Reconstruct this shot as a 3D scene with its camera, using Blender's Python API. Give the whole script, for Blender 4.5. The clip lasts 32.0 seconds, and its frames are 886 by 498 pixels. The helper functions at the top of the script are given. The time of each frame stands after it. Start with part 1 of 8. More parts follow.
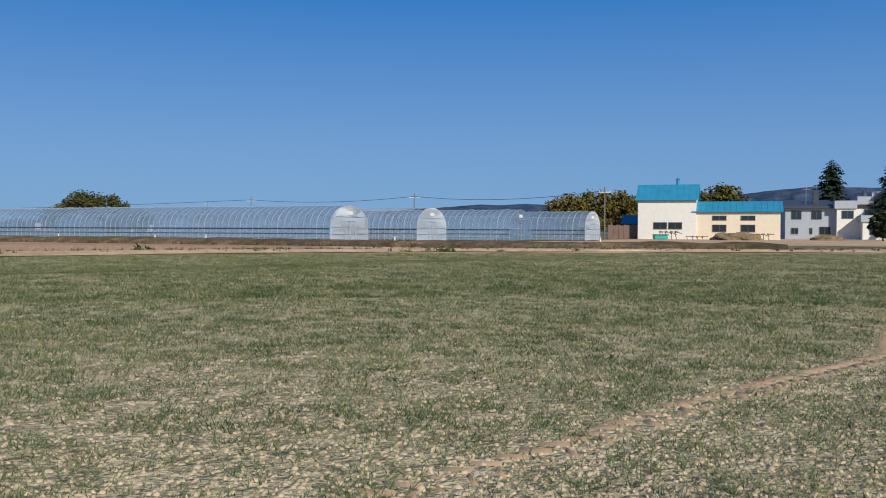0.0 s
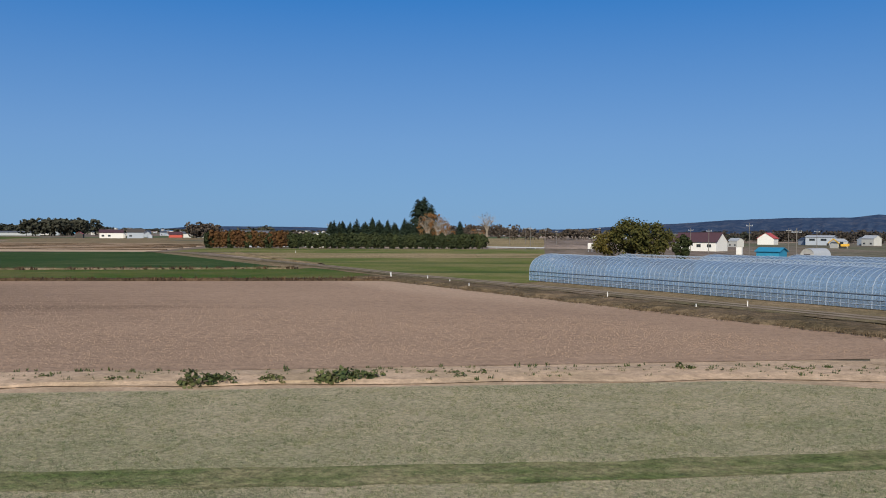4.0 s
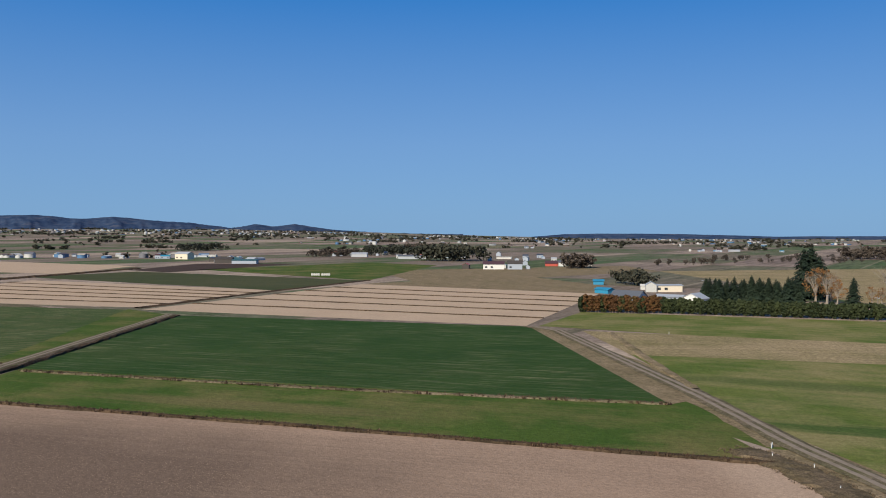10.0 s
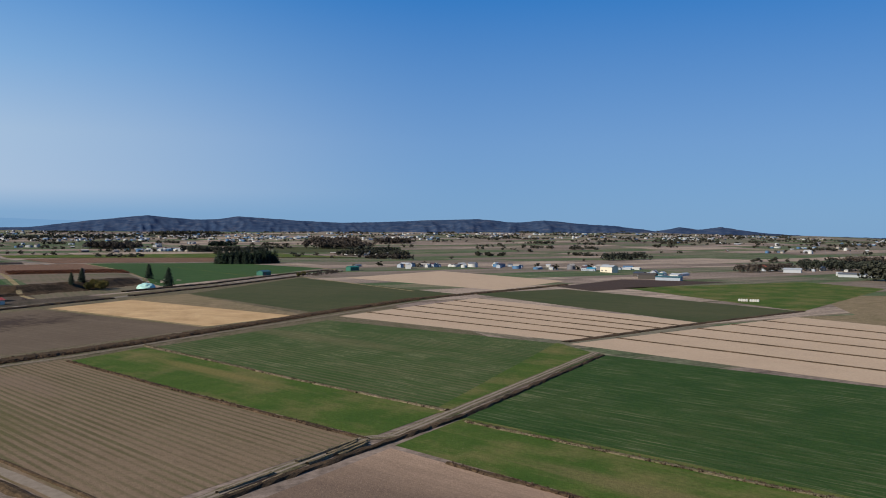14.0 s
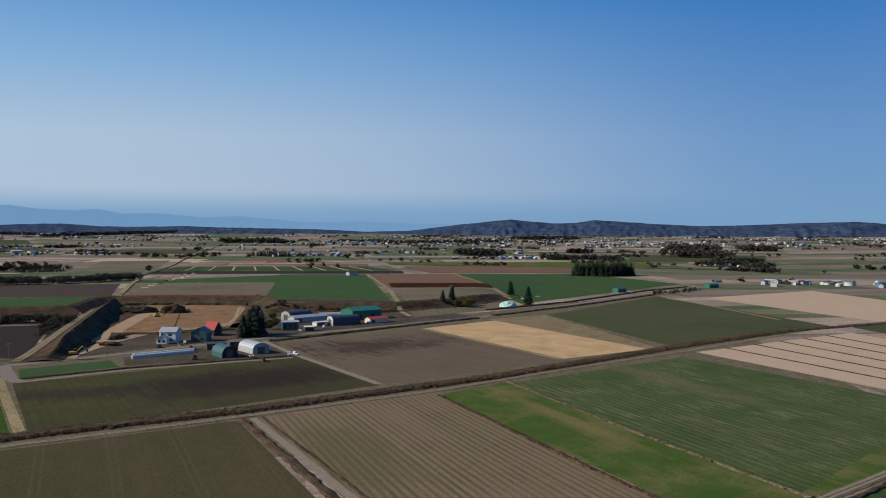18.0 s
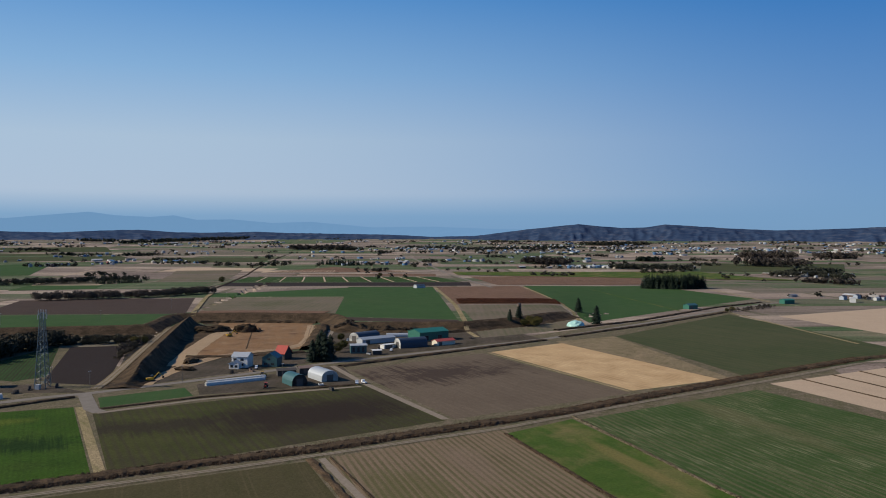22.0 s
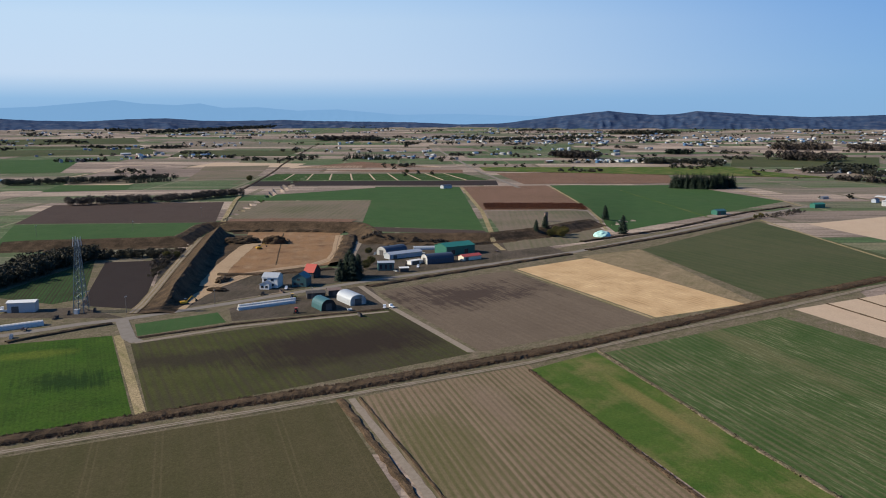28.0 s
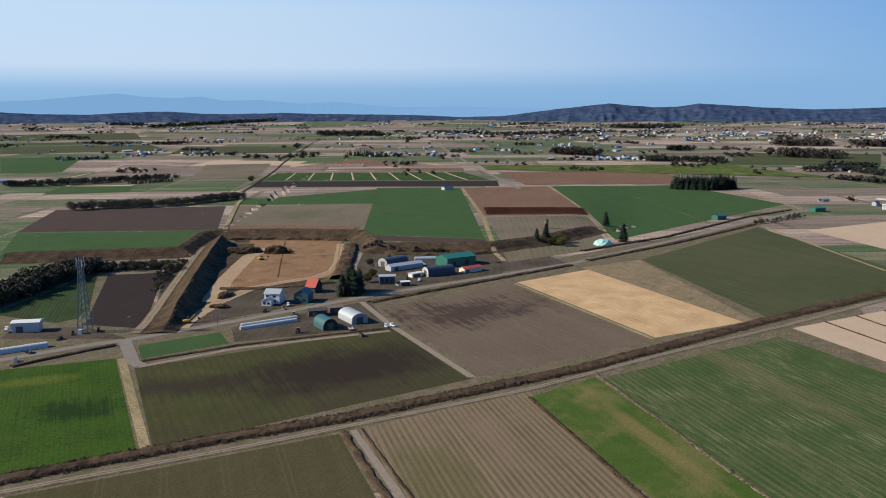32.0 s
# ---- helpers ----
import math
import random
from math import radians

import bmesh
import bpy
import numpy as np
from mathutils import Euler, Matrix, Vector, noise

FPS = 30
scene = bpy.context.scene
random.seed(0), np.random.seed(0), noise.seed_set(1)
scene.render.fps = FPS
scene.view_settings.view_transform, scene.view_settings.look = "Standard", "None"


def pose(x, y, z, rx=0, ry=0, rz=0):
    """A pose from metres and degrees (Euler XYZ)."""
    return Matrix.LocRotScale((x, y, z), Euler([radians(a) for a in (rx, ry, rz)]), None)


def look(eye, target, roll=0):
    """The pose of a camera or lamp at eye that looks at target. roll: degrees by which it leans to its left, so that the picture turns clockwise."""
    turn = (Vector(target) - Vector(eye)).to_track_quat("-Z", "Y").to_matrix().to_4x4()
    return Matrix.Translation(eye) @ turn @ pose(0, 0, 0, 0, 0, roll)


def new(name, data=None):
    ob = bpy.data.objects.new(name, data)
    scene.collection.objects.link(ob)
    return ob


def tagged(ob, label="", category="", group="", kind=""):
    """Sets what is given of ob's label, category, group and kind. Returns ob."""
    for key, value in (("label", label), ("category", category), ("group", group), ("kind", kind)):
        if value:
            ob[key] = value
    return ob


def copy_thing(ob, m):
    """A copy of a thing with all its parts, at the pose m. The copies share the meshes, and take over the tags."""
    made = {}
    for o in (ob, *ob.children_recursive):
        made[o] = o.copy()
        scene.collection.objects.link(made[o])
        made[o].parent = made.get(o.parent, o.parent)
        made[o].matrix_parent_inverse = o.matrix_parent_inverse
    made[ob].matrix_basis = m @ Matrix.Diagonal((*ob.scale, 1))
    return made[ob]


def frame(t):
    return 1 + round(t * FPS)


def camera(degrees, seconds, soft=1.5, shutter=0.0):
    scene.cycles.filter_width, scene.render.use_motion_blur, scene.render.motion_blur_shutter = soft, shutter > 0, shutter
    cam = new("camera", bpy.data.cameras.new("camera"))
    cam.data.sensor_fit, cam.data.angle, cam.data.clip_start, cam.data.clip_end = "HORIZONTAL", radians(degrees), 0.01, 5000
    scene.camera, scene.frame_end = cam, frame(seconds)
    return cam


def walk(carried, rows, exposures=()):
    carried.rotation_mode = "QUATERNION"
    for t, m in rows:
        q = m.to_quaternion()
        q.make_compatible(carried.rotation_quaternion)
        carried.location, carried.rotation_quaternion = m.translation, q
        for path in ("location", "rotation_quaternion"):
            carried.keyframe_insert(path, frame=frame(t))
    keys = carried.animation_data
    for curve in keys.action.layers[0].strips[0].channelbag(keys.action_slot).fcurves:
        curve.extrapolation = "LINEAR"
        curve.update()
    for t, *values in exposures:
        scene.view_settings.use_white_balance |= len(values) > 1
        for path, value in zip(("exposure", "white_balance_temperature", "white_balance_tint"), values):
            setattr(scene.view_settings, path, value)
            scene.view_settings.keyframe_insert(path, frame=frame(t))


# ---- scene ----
# Farmland seen from a climbing camera: metres, z up, the start looks along +y.
PATH = [
    (0.0, -0.13, -0.24, 1.14, -1.50, -1.18, 0.27),
    (0.5, -0.13, -0.19, 1.09, 2.53, -1.16, 0.24),
    (1.0, -0.13, -0.15, 1.09, 6.41, -1.16, 0.23),
    (1.5, -0.14, -0.12, 1.12, 10.18, -1.17, 0.21),
    (2.0, -0.16, -0.12, 1.38, 14.25, -1.18, 0.25),
    (2.5, -0.17, -0.15, 2.28, 18.58, -1.15, 0.36),
    (3.0, -0.18, -0.19, 3.33, 23.01, -1.15, 0.39),
    (3.5, -0.17, -0.24, 4.97, 28.48, -1.18, 0.36),
    (4.0, -0.17, -0.29, 6.74, 33.10, -1.19, 0.30),
    (4.5, -0.16, -0.32, 8.54, 37.47, -1.18, 0.20),
    (6.5, -0.19, -0.35, 15.82, 51.97, -1.14, 0.30),
    (7.0, -0.18, -0.36, 17.64, 52.38, -1.08, 0.31),
    (7.5, -0.14, -0.38, 19.69, 53.05, -1.10, 0.23),
    (8.0, -0.09, -0.40, 21.74, 53.68, -1.13, 0.16),
    (8.5, -0.03, -0.46, 23.69, 52.17, -1.12, 0.13),
    (9.0, 0.03, -0.51, 25.65, 53.53, -1.11, 0.10),
    (10.0, -0.07, -0.64, 29.33, 57.32, -1.08, 0.09),
    (11.0, -0.59, -0.71, 33.06, 61.25, -1.06, 0.16),
    (12.0, -1.06, -0.74, 36.73, 66.48, -1.11, 0.26),
    (12.5, -1.13, -0.74, 38.59, 69.78, -1.10, 0.26),
    (13.0, -1.12, -0.74, 40.44, 74.52, -1.11, 0.24),
    (13.5, -1.05, -0.73, 42.27, 80.09, -1.09, 0.22),
    (14.0, -0.96, -0.72, 44.27, 84.73, -1.13, 0.22),
    (14.5, -0.86, -0.71, 46.06, 88.08, -1.09, 0.21),
    (15.0, -0.77, -0.69, 47.90, 91.63, -1.09, 0.15),
    (15.5, -0.65, -0.65, 50.03, 95.92, -1.13, 0.09),
    (17.5, 0.48, 0.03, 58.67, 107.38, -1.14, 0.24),
    (18.0, 0.61, 0.12, 60.92, 107.94, -1.19, 0.24),
    (18.5, 0.68, 0.19, 62.54, 109.48, -1.18, 0.23),
    (19.0, 0.75, 0.26, 64.17, 110.68, -1.17, 0.22),
    (20.0, 0.79, 0.35, 67.87, 112.21, -1.17, 0.16),
    (21.0, 0.77, 0.41, 71.35, 112.15, -1.15, 0.14),
    (22.0, 0.74, 0.49, 74.13, 112.38, -1.03, 0.09),
    (23.0, 0.64, 0.59, 77.76, 113.01, -1.05, 0.11),
    (24.0, 0.52, 0.62, 80.98, 113.49, -0.99, 0.15),
    (24.5, 0.48, 0.61, 82.52, 113.75, -1.80, 0.13),
    (25.0, 0.46, 0.61, 84.52, 113.89, -2.82, 0.09),
    (25.5, 0.44, 0.61, 86.35, 114.03, -3.79, 0.07),
    (27.5, 0.31, 0.72, 93.22, 114.16, -7.67, -0.04),
    (28.0, 0.29, 0.75, 94.93, 114.17, -8.64, -0.09),
    (28.5, 0.28, 0.78, 96.80, 114.20, -9.35, -0.12),
    (29.0, 0.28, 0.82, 98.58, 114.19, -9.32, -0.13),
    (30.0, 0.35, 1.00, 102.28, 114.28, -9.25, -0.13),
    (31.0, 0.48, 1.21, 106.01, 114.34, -9.25, -0.17),
    (32.0, 0.60, 1.34, 109.98, 114.27, -9.29, -0.17),
]
cam = camera(54.05, 32.0, soft=1.0)
walk(cam, [(t, pose(x, y, z, 0, 0, yaw) @ pose(0, 0, 0, 90 + tilt) @ pose(0, 0, 0, 0, 0, roll))
           for t, x, y, z, yaw, tilt, roll in PATH], exposures=[(0.0, 0.08), (4.5, 0.08), (9.0, 0.12), (11.0, 0.17), (13.0, 0.14), (15.0, 0.05), (18.0, -0.03), (25.0, -0.05), (28.5, 0.37), (32.0, 0.37)])

# ---- sky and sun ----
SUN_YAW, SUN_UP, HAZE_YAW = 206.0, 31.0, 150.0
world = bpy.data.worlds.new("sky")
scene.world = world
world.use_nodes = True
wn = world.node_tree
sky = wn.nodes.new("ShaderNodeTexSky")
sky.sky_type, sky.sun_disc = "NISHITA", False
sky.sun_elevation, sky.sun_rotation = radians(SUN_UP), radians(-SUN_YAW)
sky.air_density, sky.dust_density, sky.ozone_density = 1.0, 0.6, 3.0
wn.nodes["Background"].inputs[1].default_value = 0.052
tint = wn.nodes.new("ShaderNodeMix")
tint.data_type, tint.blend_type = "RGBA", "MULTIPLY"
tint.inputs[0].default_value, tint.inputs[7].default_value = 1.0, (0.45, 0.85, 1.35, 1)
wn.links.new(sky.outputs[0], tint.inputs[6])
# autumn haze: paler low in the sky, thickest over the lowland in the south-west
sky_dir = wn.nodes.new("ShaderNodeTexCoord").outputs["Generated"]
sep = wn.nodes.new("ShaderNodeSeparateXYZ")
wn.links.new(sky_dir, sep.inputs[0])
dot = wn.nodes.new("ShaderNodeVectorMath")
dot.operation = "DOT_PRODUCT"
dot.inputs[1].default_value = (-math.sin(radians(HAZE_YAW)), math.cos(radians(HAZE_YAW)), 0)
wn.links.new(sky_dir, dot.inputs[0])


def sky_ramp(stops):
    r = wn.nodes.new("ShaderNodeValToRGB")
    while len(r.color_ramp.elements) < len(stops):
        r.color_ramp.elements.new(0.5)
    for e, (p, c) in zip(r.color_ramp.elements, stops):
        e.position, e.color = p, (c[0] / 15, c[1] / 15, c[2] / 15, 1)
    wn.links.new(sep.outputs[2], r.inputs[0])
    return r.outputs[0]


away = sky_ramp([(0.0, (4.1, 7.4, 12.1)), (0.10, (3.2, 6.3, 11.7)), (0.26, (0.65, 3.8, 10.5)), (0.36, (0.5, 3.1, 9.0)), (0.6, (0.3, 1.7, 5.4))])
near_sun = sky_ramp([(0.0, (4.2, 7.4, 12.2)), (0.02, (4.8, 8.2, 12.8)), (0.045, (9.9, 12.0, 15.0)), (0.105, (9.6, 12.2, 15.0)), (0.18, (5.6, 9.8, 15.0)), (0.28, (1.8, 6.0, 13.2)), (0.38, (1.2, 4.6, 10.8)), (0.6, (0.5, 2.4, 6.6))])
toward = wn.nodes.new("ShaderNodeMapRange")
toward.interpolation_type = "SMOOTHSTEP"
for i, v in ((1, 0.38), (2, 1.0), (3, 0.0), (4, 1.0)):
    toward.inputs[i].default_value = v
wn.links.new(dot.outputs["Value"], toward.inputs[0])
side = wn.nodes.new("ShaderNodeMix")
side.data_type = "RGBA"
wn.links.new(toward.outputs[0], side.inputs[0])
wn.links.new(away, side.inputs[6])
wn.links.new(near_sun, side.inputs[7])
lift_haze = wn.nodes.new("ShaderNodeVectorMath")
lift_haze.operation = "SCALE"
lift_haze.inputs["Scale"].default_value = 15.0
wn.links.new(side.outputs[2], lift_haze.inputs[0])
haze = wn.nodes.new("ShaderNodeMix")
haze.data_type = "RGBA"
haze.inputs[0].default_value = 0.8
wn.links.new(tint.outputs[2], haze.inputs[6])
wn.links.new(lift_haze.outputs[0], haze.inputs[7])
wn.links.new(haze.outputs[2], wn.nodes["Background"].inputs[0])
sun_data = bpy.data.lights.new("sun", "SUN")
sun_data.energy, sun_data.angle, sun_data.color = 5.0, radians(0.5), (1.0, 0.91, 0.75)
sun = new("sun", sun_data)
sy, su = radians(SUN_YAW), radians(SUN_UP)
sun.matrix_world = look((-math.sin(sy) * math.cos(su) * 300, math.cos(sy) * math.cos(su) * 300, math.sin(su) * 300), (0, 0, 0))


# ---- material helpers ----
def node_mat(name, rough=0.8, metal=0.0, spec=0.5):
    m = bpy.data.materials.new(name)
    m.use_nodes = True
    nt = m.node_tree
    b = nt.nodes["Principled BSDF"]
    b.inputs["Roughness"].default_value = rough
    b.inputs["Metallic"].default_value = metal
    b.inputs["Specular IOR Level"].default_value = spec
    return m, nt, b


def coords(nt, rows=None, scale=(1, 1, 1)):
    """Object coordinates; with rows, x runs across rows that lie at that many degrees."""
    out = nt.nodes.new("ShaderNodeTexCoord").outputs["Object"]
    if rows is not None:
        turn = nt.nodes.new("ShaderNodeMapping")
        turn.inputs["Rotation"].default_value = (0, 0, radians(90 - rows))
        nt.links.new(out, turn.inputs["Vector"])
        out = turn.outputs[0]
    if tuple(scale) != (1, 1, 1):
        mp = nt.nodes.new("ShaderNodeMapping")
        mp.inputs["Scale"].default_value = scale
        nt.links.new(out, mp.inputs["Vector"])
        out = mp.outputs[0]
    return out


def noise_fac(nt, vec, scale, detail=4.0, rough=0.6):
    n = nt.nodes.new("ShaderNodeTexNoise")
    n.inputs["Scale"].default_value, n.inputs["Detail"].default_value, n.inputs["Roughness"].default_value = scale, detail, rough
    nt.links.new(vec, n.inputs["Vector"])
    return n.outputs["Fac"]


def wave_fac(nt, vec, scale, distort=1.0, detail=2.0, dscale=1.0):
    n = nt.nodes.new("ShaderNodeTexWave")
    n.wave_type, n.bands_direction, n.wave_profile = "BANDS", "X", "SIN"
    n.inputs["Scale"].default_value, n.inputs["Distortion"].default_value = scale, distort
    n.inputs["Detail"].default_value, n.inputs["Detail Scale"].default_value = detail, dscale
    nt.links.new(vec, n.inputs["Vector"])
    return n.outputs["Fac"]


def ramp(nt, fac, *stops):
    r = nt.nodes.new("ShaderNodeValToRGB")
    while len(r.color_ramp.elements) < len(stops):
        r.color_ramp.elements.new(0.5)
    for e, (p, c) in zip(r.color_ramp.elements, stops):
        e.position = p
        e.color = (*c, 1) if len(c) == 3 else c
    nt.links.new(fac, r.inputs[0])
    return r.outputs[0]


def calc(nt, op, a, b=0.0, c=0.0, clamp=False):
    n = nt.nodes.new("ShaderNodeMath")
    n.operation, n.use_clamp = op, clamp
    for i, v in enumerate((a, b, c)):
        if isinstance(v, (int, float)):
            n.inputs[i].default_value = v
        else:
            nt.links.new(v, n.inputs[i])
    return n.outputs[0]


def blend(nt, fac, a, b, mode="MIX"):
    n = nt.nodes.new("ShaderNodeMix")
    n.data_type, n.blend_type = "RGBA", mode
    for i, v in ((0, fac), (6, a), (7, b)):
        if isinstance(v, (int, float)):
            n.inputs[i].default_value = v
        elif isinstance(v, tuple):
            n.inputs[i].default_value = (*v, 1)
        else:
            nt.links.new(v, n.inputs[i])
    return n.outputs[2]


def bump(nt, b, height, strength=0.3, dist=0.1):
    n = nt.nodes.new("ShaderNodeBump")
    n.inputs["Strength"].default_value, n.inputs["Distance"].default_value = strength, dist
    nt.links.new(height, n.inputs["Height"])
    nt.links.new(n.outputs[0], b.inputs["Normal"])


def rgb(h):
    """A linear colour from three 0-255 values as a picture shows them."""
    return tuple((v / 255 / 12.92) if v <= 10 else ((v / 255 + 0.055) / 1.055) ** 2.4 for v in h)


def crop_mat(name, soil, soil2, plant, plant2, cover=0.5, rot=0.0, pitch=2.0, rows=0.2, patch=0.02, patchy=0.8, fine=0.6, rough=0.95, relief=0.5, fleck=0.0, grainy=1.0, blots=(), tram=0.0):
    """Soil with plants: cover is how much is plant, rows run at rot degrees, pitch metres apart.
    blots: darker, paler, bare or thick-grown spots (x, y, long radius, short radius, turn, colour, strength,
    raggedness); tram: spacing of wheel tracks."""
    m, nt, b = node_mat(name, rough, spec=0.04)
    v = coords(nt)
    big = noise_fac(nt, v, patch, 4, 0.55)
    mid = noise_fac(nt, v, 0.25, 4)
    small = noise_fac(nt, v, fine * 3, 3, 0.7)
    w = wave_fac(nt, coords(nt, rot, (1, 0.03, 1)), 0.314 / pitch, 0.35, 2, 0.2)
    streak = noise_fac(nt, coords(nt, rot, (0.8, 0.007, 1)), 1.0, 4, 0.65)
    broad = noise_fac(nt, coords(nt, rot, (0.09, 0.003, 1)), 1.0, 3, 0.6)
    worn = calc(nt, "MULTIPLY", calc(nt, "SUBTRACT", w, 0.5), calc(nt, "MULTIPLY_ADD", big, 2.4, -0.5, clamp=True))
    f = calc(nt, "MULTIPLY_ADD", calc(nt, "SUBTRACT", big, 0.5), patchy * 2.2, cover)
    f = calc(nt, "MULTIPLY_ADD", worn, rows, f)
    f = calc(nt, "MULTIPLY_ADD", calc(nt, "SUBTRACT", streak, 0.5), rows * 1.2 + 0.5, f)
    f = calc(nt, "MULTIPLY_ADD", calc(nt, "SUBTRACT", broad, 0.5), 0.8, f)
    f = calc(nt, "MULTIPLY_ADD", calc(nt, "SUBTRACT", small, 0.5), 0.7 * grainy, f)
    f = calc(nt, "MULTIPLY_ADD", calc(nt, "SUBTRACT", mid, 0.5), 0.5, f, clamp=True)
    s = blend(nt, mid, soil, soil2)
    p = blend(nt, ramp(nt, noise_fac(nt, v, 0.06, 4), (0.35, (0, 0, 0)), (0.65, (1, 1, 1))), plant, plant2)
    grain = calc(nt, "MULTIPLY_ADD", noise_fac(nt, v, fine * 6, 3, 0.85), 0.45, calc(nt, "MULTIPLY", noise_fac(nt, v, fine * 1.6, 5, 0.85), 0.55))
    tone = ramp(nt, grain, (0.39, (0.45, 0.45, 0.45)), (0.5, (0.96, 0.96, 0.96)), (0.61, (1.55, 1.55, 1.55)))
    col = blend(nt, f, s, p)
    for bx, by, rx, ry, turn, tint_, much, ragged in blots:
        mp = nt.nodes.new("ShaderNodeMapping")
        mp.vector_type = "TEXTURE"
        mp.inputs["Location"].default_value, mp.inputs["Rotation"].default_value, mp.inputs["Scale"].default_value = (bx, by, 0), (0, 0, radians(turn)), (rx, ry, 1000)
        nt.links.new(v, mp.inputs["Vector"])
        ln = nt.nodes.new("ShaderNodeVectorMath")
        ln.operation = "LENGTH"
        nt.links.new(mp.outputs[0], ln.inputs[0])
        edge = calc(nt, "ADD", noise_fac(nt, coords(nt, rot, (0.75, 0.022, 1)), 1.0, 5, 0.7), noise_fac(nt, v, 0.045, 4, 0.65))
        k = calc(nt, "MULTIPLY_ADD", calc(nt, "SUBTRACT", edge, 1.0), ragged * 2.6, calc(nt, "MULTIPLY_ADD", ln.outputs["Value"], -1.9, 1.8), clamp=True)
        col = blend(nt, calc(nt, "MULTIPLY", k, much), col, tint_)
    if tram:
        lane = nt.nodes.new("ShaderNodeSeparateXYZ")
        nt.links.new(coords(nt, rot, (1 / tram, 1, 1)), lane.inputs[0])
        u = calc(nt, "MULTIPLY", calc(nt, "ABSOLUTE", calc(nt, "SUBTRACT", calc(nt, "FRACT", lane.outputs[0]), 0.5)), tram)
        rut = calc(nt, "LESS_THAN", calc(nt, "ABSOLUTE", calc(nt, "SUBTRACT", u, 0.95)), 0.28)
        col = blend(nt, calc(nt, "MULTIPLY", rut, calc(nt, "MULTIPLY_ADD", broad, 1.6, -0.3, clamp=True)), col, soil)
    if fleck:
        line = noise_fac(nt, coords(nt, rot, (1.0, 0.05, 1)), 1.0, 5, 0.75)
        sparse = calc(nt, "MULTIPLY_ADD", noise_fac(nt, v, 0.03, 3), 3.0, -1.0, clamp=True)
        col = blend(nt, calc(nt, "MULTIPLY", calc(nt, "MULTIPLY", calc(nt, "MULTIPLY_ADD", line, 12.0, -6.3, clamp=True), sparse), fleck), col, (0.20, 0.19, 0.105))
    nt.links.new(blend(nt, grainy, col, tone, "MULTIPLY"), b.inputs["Base Color"])
    bump(nt, b, small, relief, 0.22)
    return m


def plain_mat(name, col, col2=None, rough=0.6, metal=0.0, scale=1.5, bumps=0.1, spec=0.4):
    m, nt, b = node_mat(name, rough, metal, spec)
    v = coords(nt)
    n1 = noise_fac(nt, v, scale, 5, 0.65)
    n2 = noise_fac(nt, v, scale * 9, 3)
    f = calc(nt, "MULTIPLY_ADD", n2, 0.4, calc(nt, "MULTIPLY", n1, 0.8))
    c2 = col2 or tuple(c * 0.72 for c in col)
    nt.links.new(ramp(nt, f, (0.35, c2), (0.75, col)), b.inputs["Base Color"])
    if bumps:
        bump(nt, b, f, bumps, 0.03)
    return m


def leaf_mat(name, a, b_, c):
    m, nt, b = node_mat(name, 0.75, spec=0.2)
    v = coords(nt)
    oi = nt.nodes.new("ShaderNodeObjectInfo")
    f = calc(nt, "MULTIPLY_ADD", calc(nt, "SUBTRACT", oi.outputs["Random"], 0.5), 0.35, noise_fac(nt, v, 0.9, 3))
    nt.links.new(ramp(nt, f, (0.25, a), (0.5, b_), (0.78, c)), b.inputs["Base Color"])
    return m


# ---- ground shape ----
def step01(a, b, v):
    t = np.clip((np.asarray(v, float) - a) / (b - a), 0, 1)
    return t * t * (3 - 2 * t)


def seg_side(x, y, pts):
    """Signed distance to a line of points: positive on its left."""
    best = np.full(np.shape(x), 1e9)
    sign = np.ones(np.shape(x))
    for (ax, ay), (bx, by) in zip(pts[:-1], pts[1:]):
        dx, dy = bx - ax, by - ay
        t = np.clip(((x - ax) * dx + (y - ay) * dy) / (dx * dx + dy * dy), 0, 1)
        d = np.hypot(x - ax - t * dx, y - ay - t * dy)
        s = np.where(dx * (y - ay) - dy * (x - ax) >= 0, 1.0, -1.0)
        sign = np.where(d < best, s, sign)
        best = np.minimum(best, d)
    return best * sign


TERRACE = [(-425.8, -538.1), (-490.8, -446.5), (-506.3, -429.1), (-586.5, -470.8), (-610.0, -423.9), (-626.9, -368.4), (-567.0, -320.0), (-611.6, -229.4), (-666.4, -199.1), (-751.5, -178.4)]


def ground_z(x, y):
    """Height of the land: flat, a terrace behind the farmsteads, a slow rise far off."""
    x, y = np.asarray(x, float), np.asarray(y, float)
    d = np.hypot(x, y)
    yaw = np.degrees(np.arctan2(-x, y)) % 360
    a = step01(45, 75, yaw) * (1 - step01(165, 190, yaw))
    far = np.interp(d, [0, 1600, 2500, 3600, 4600, 5000], [1, 1600, 3000, 6000, 13000, 16000])
    z = np.where(d > 1600, 75 * (1 - d / far), 0.0) * a
    side = seg_side(x, y, TERRACE)
    return z + 6.0 * step01(0, 16, side) * (1 - step01(700, 1500, d)) * step01(101, 106, yaw) * (1 - step01(139, 150, yaw))


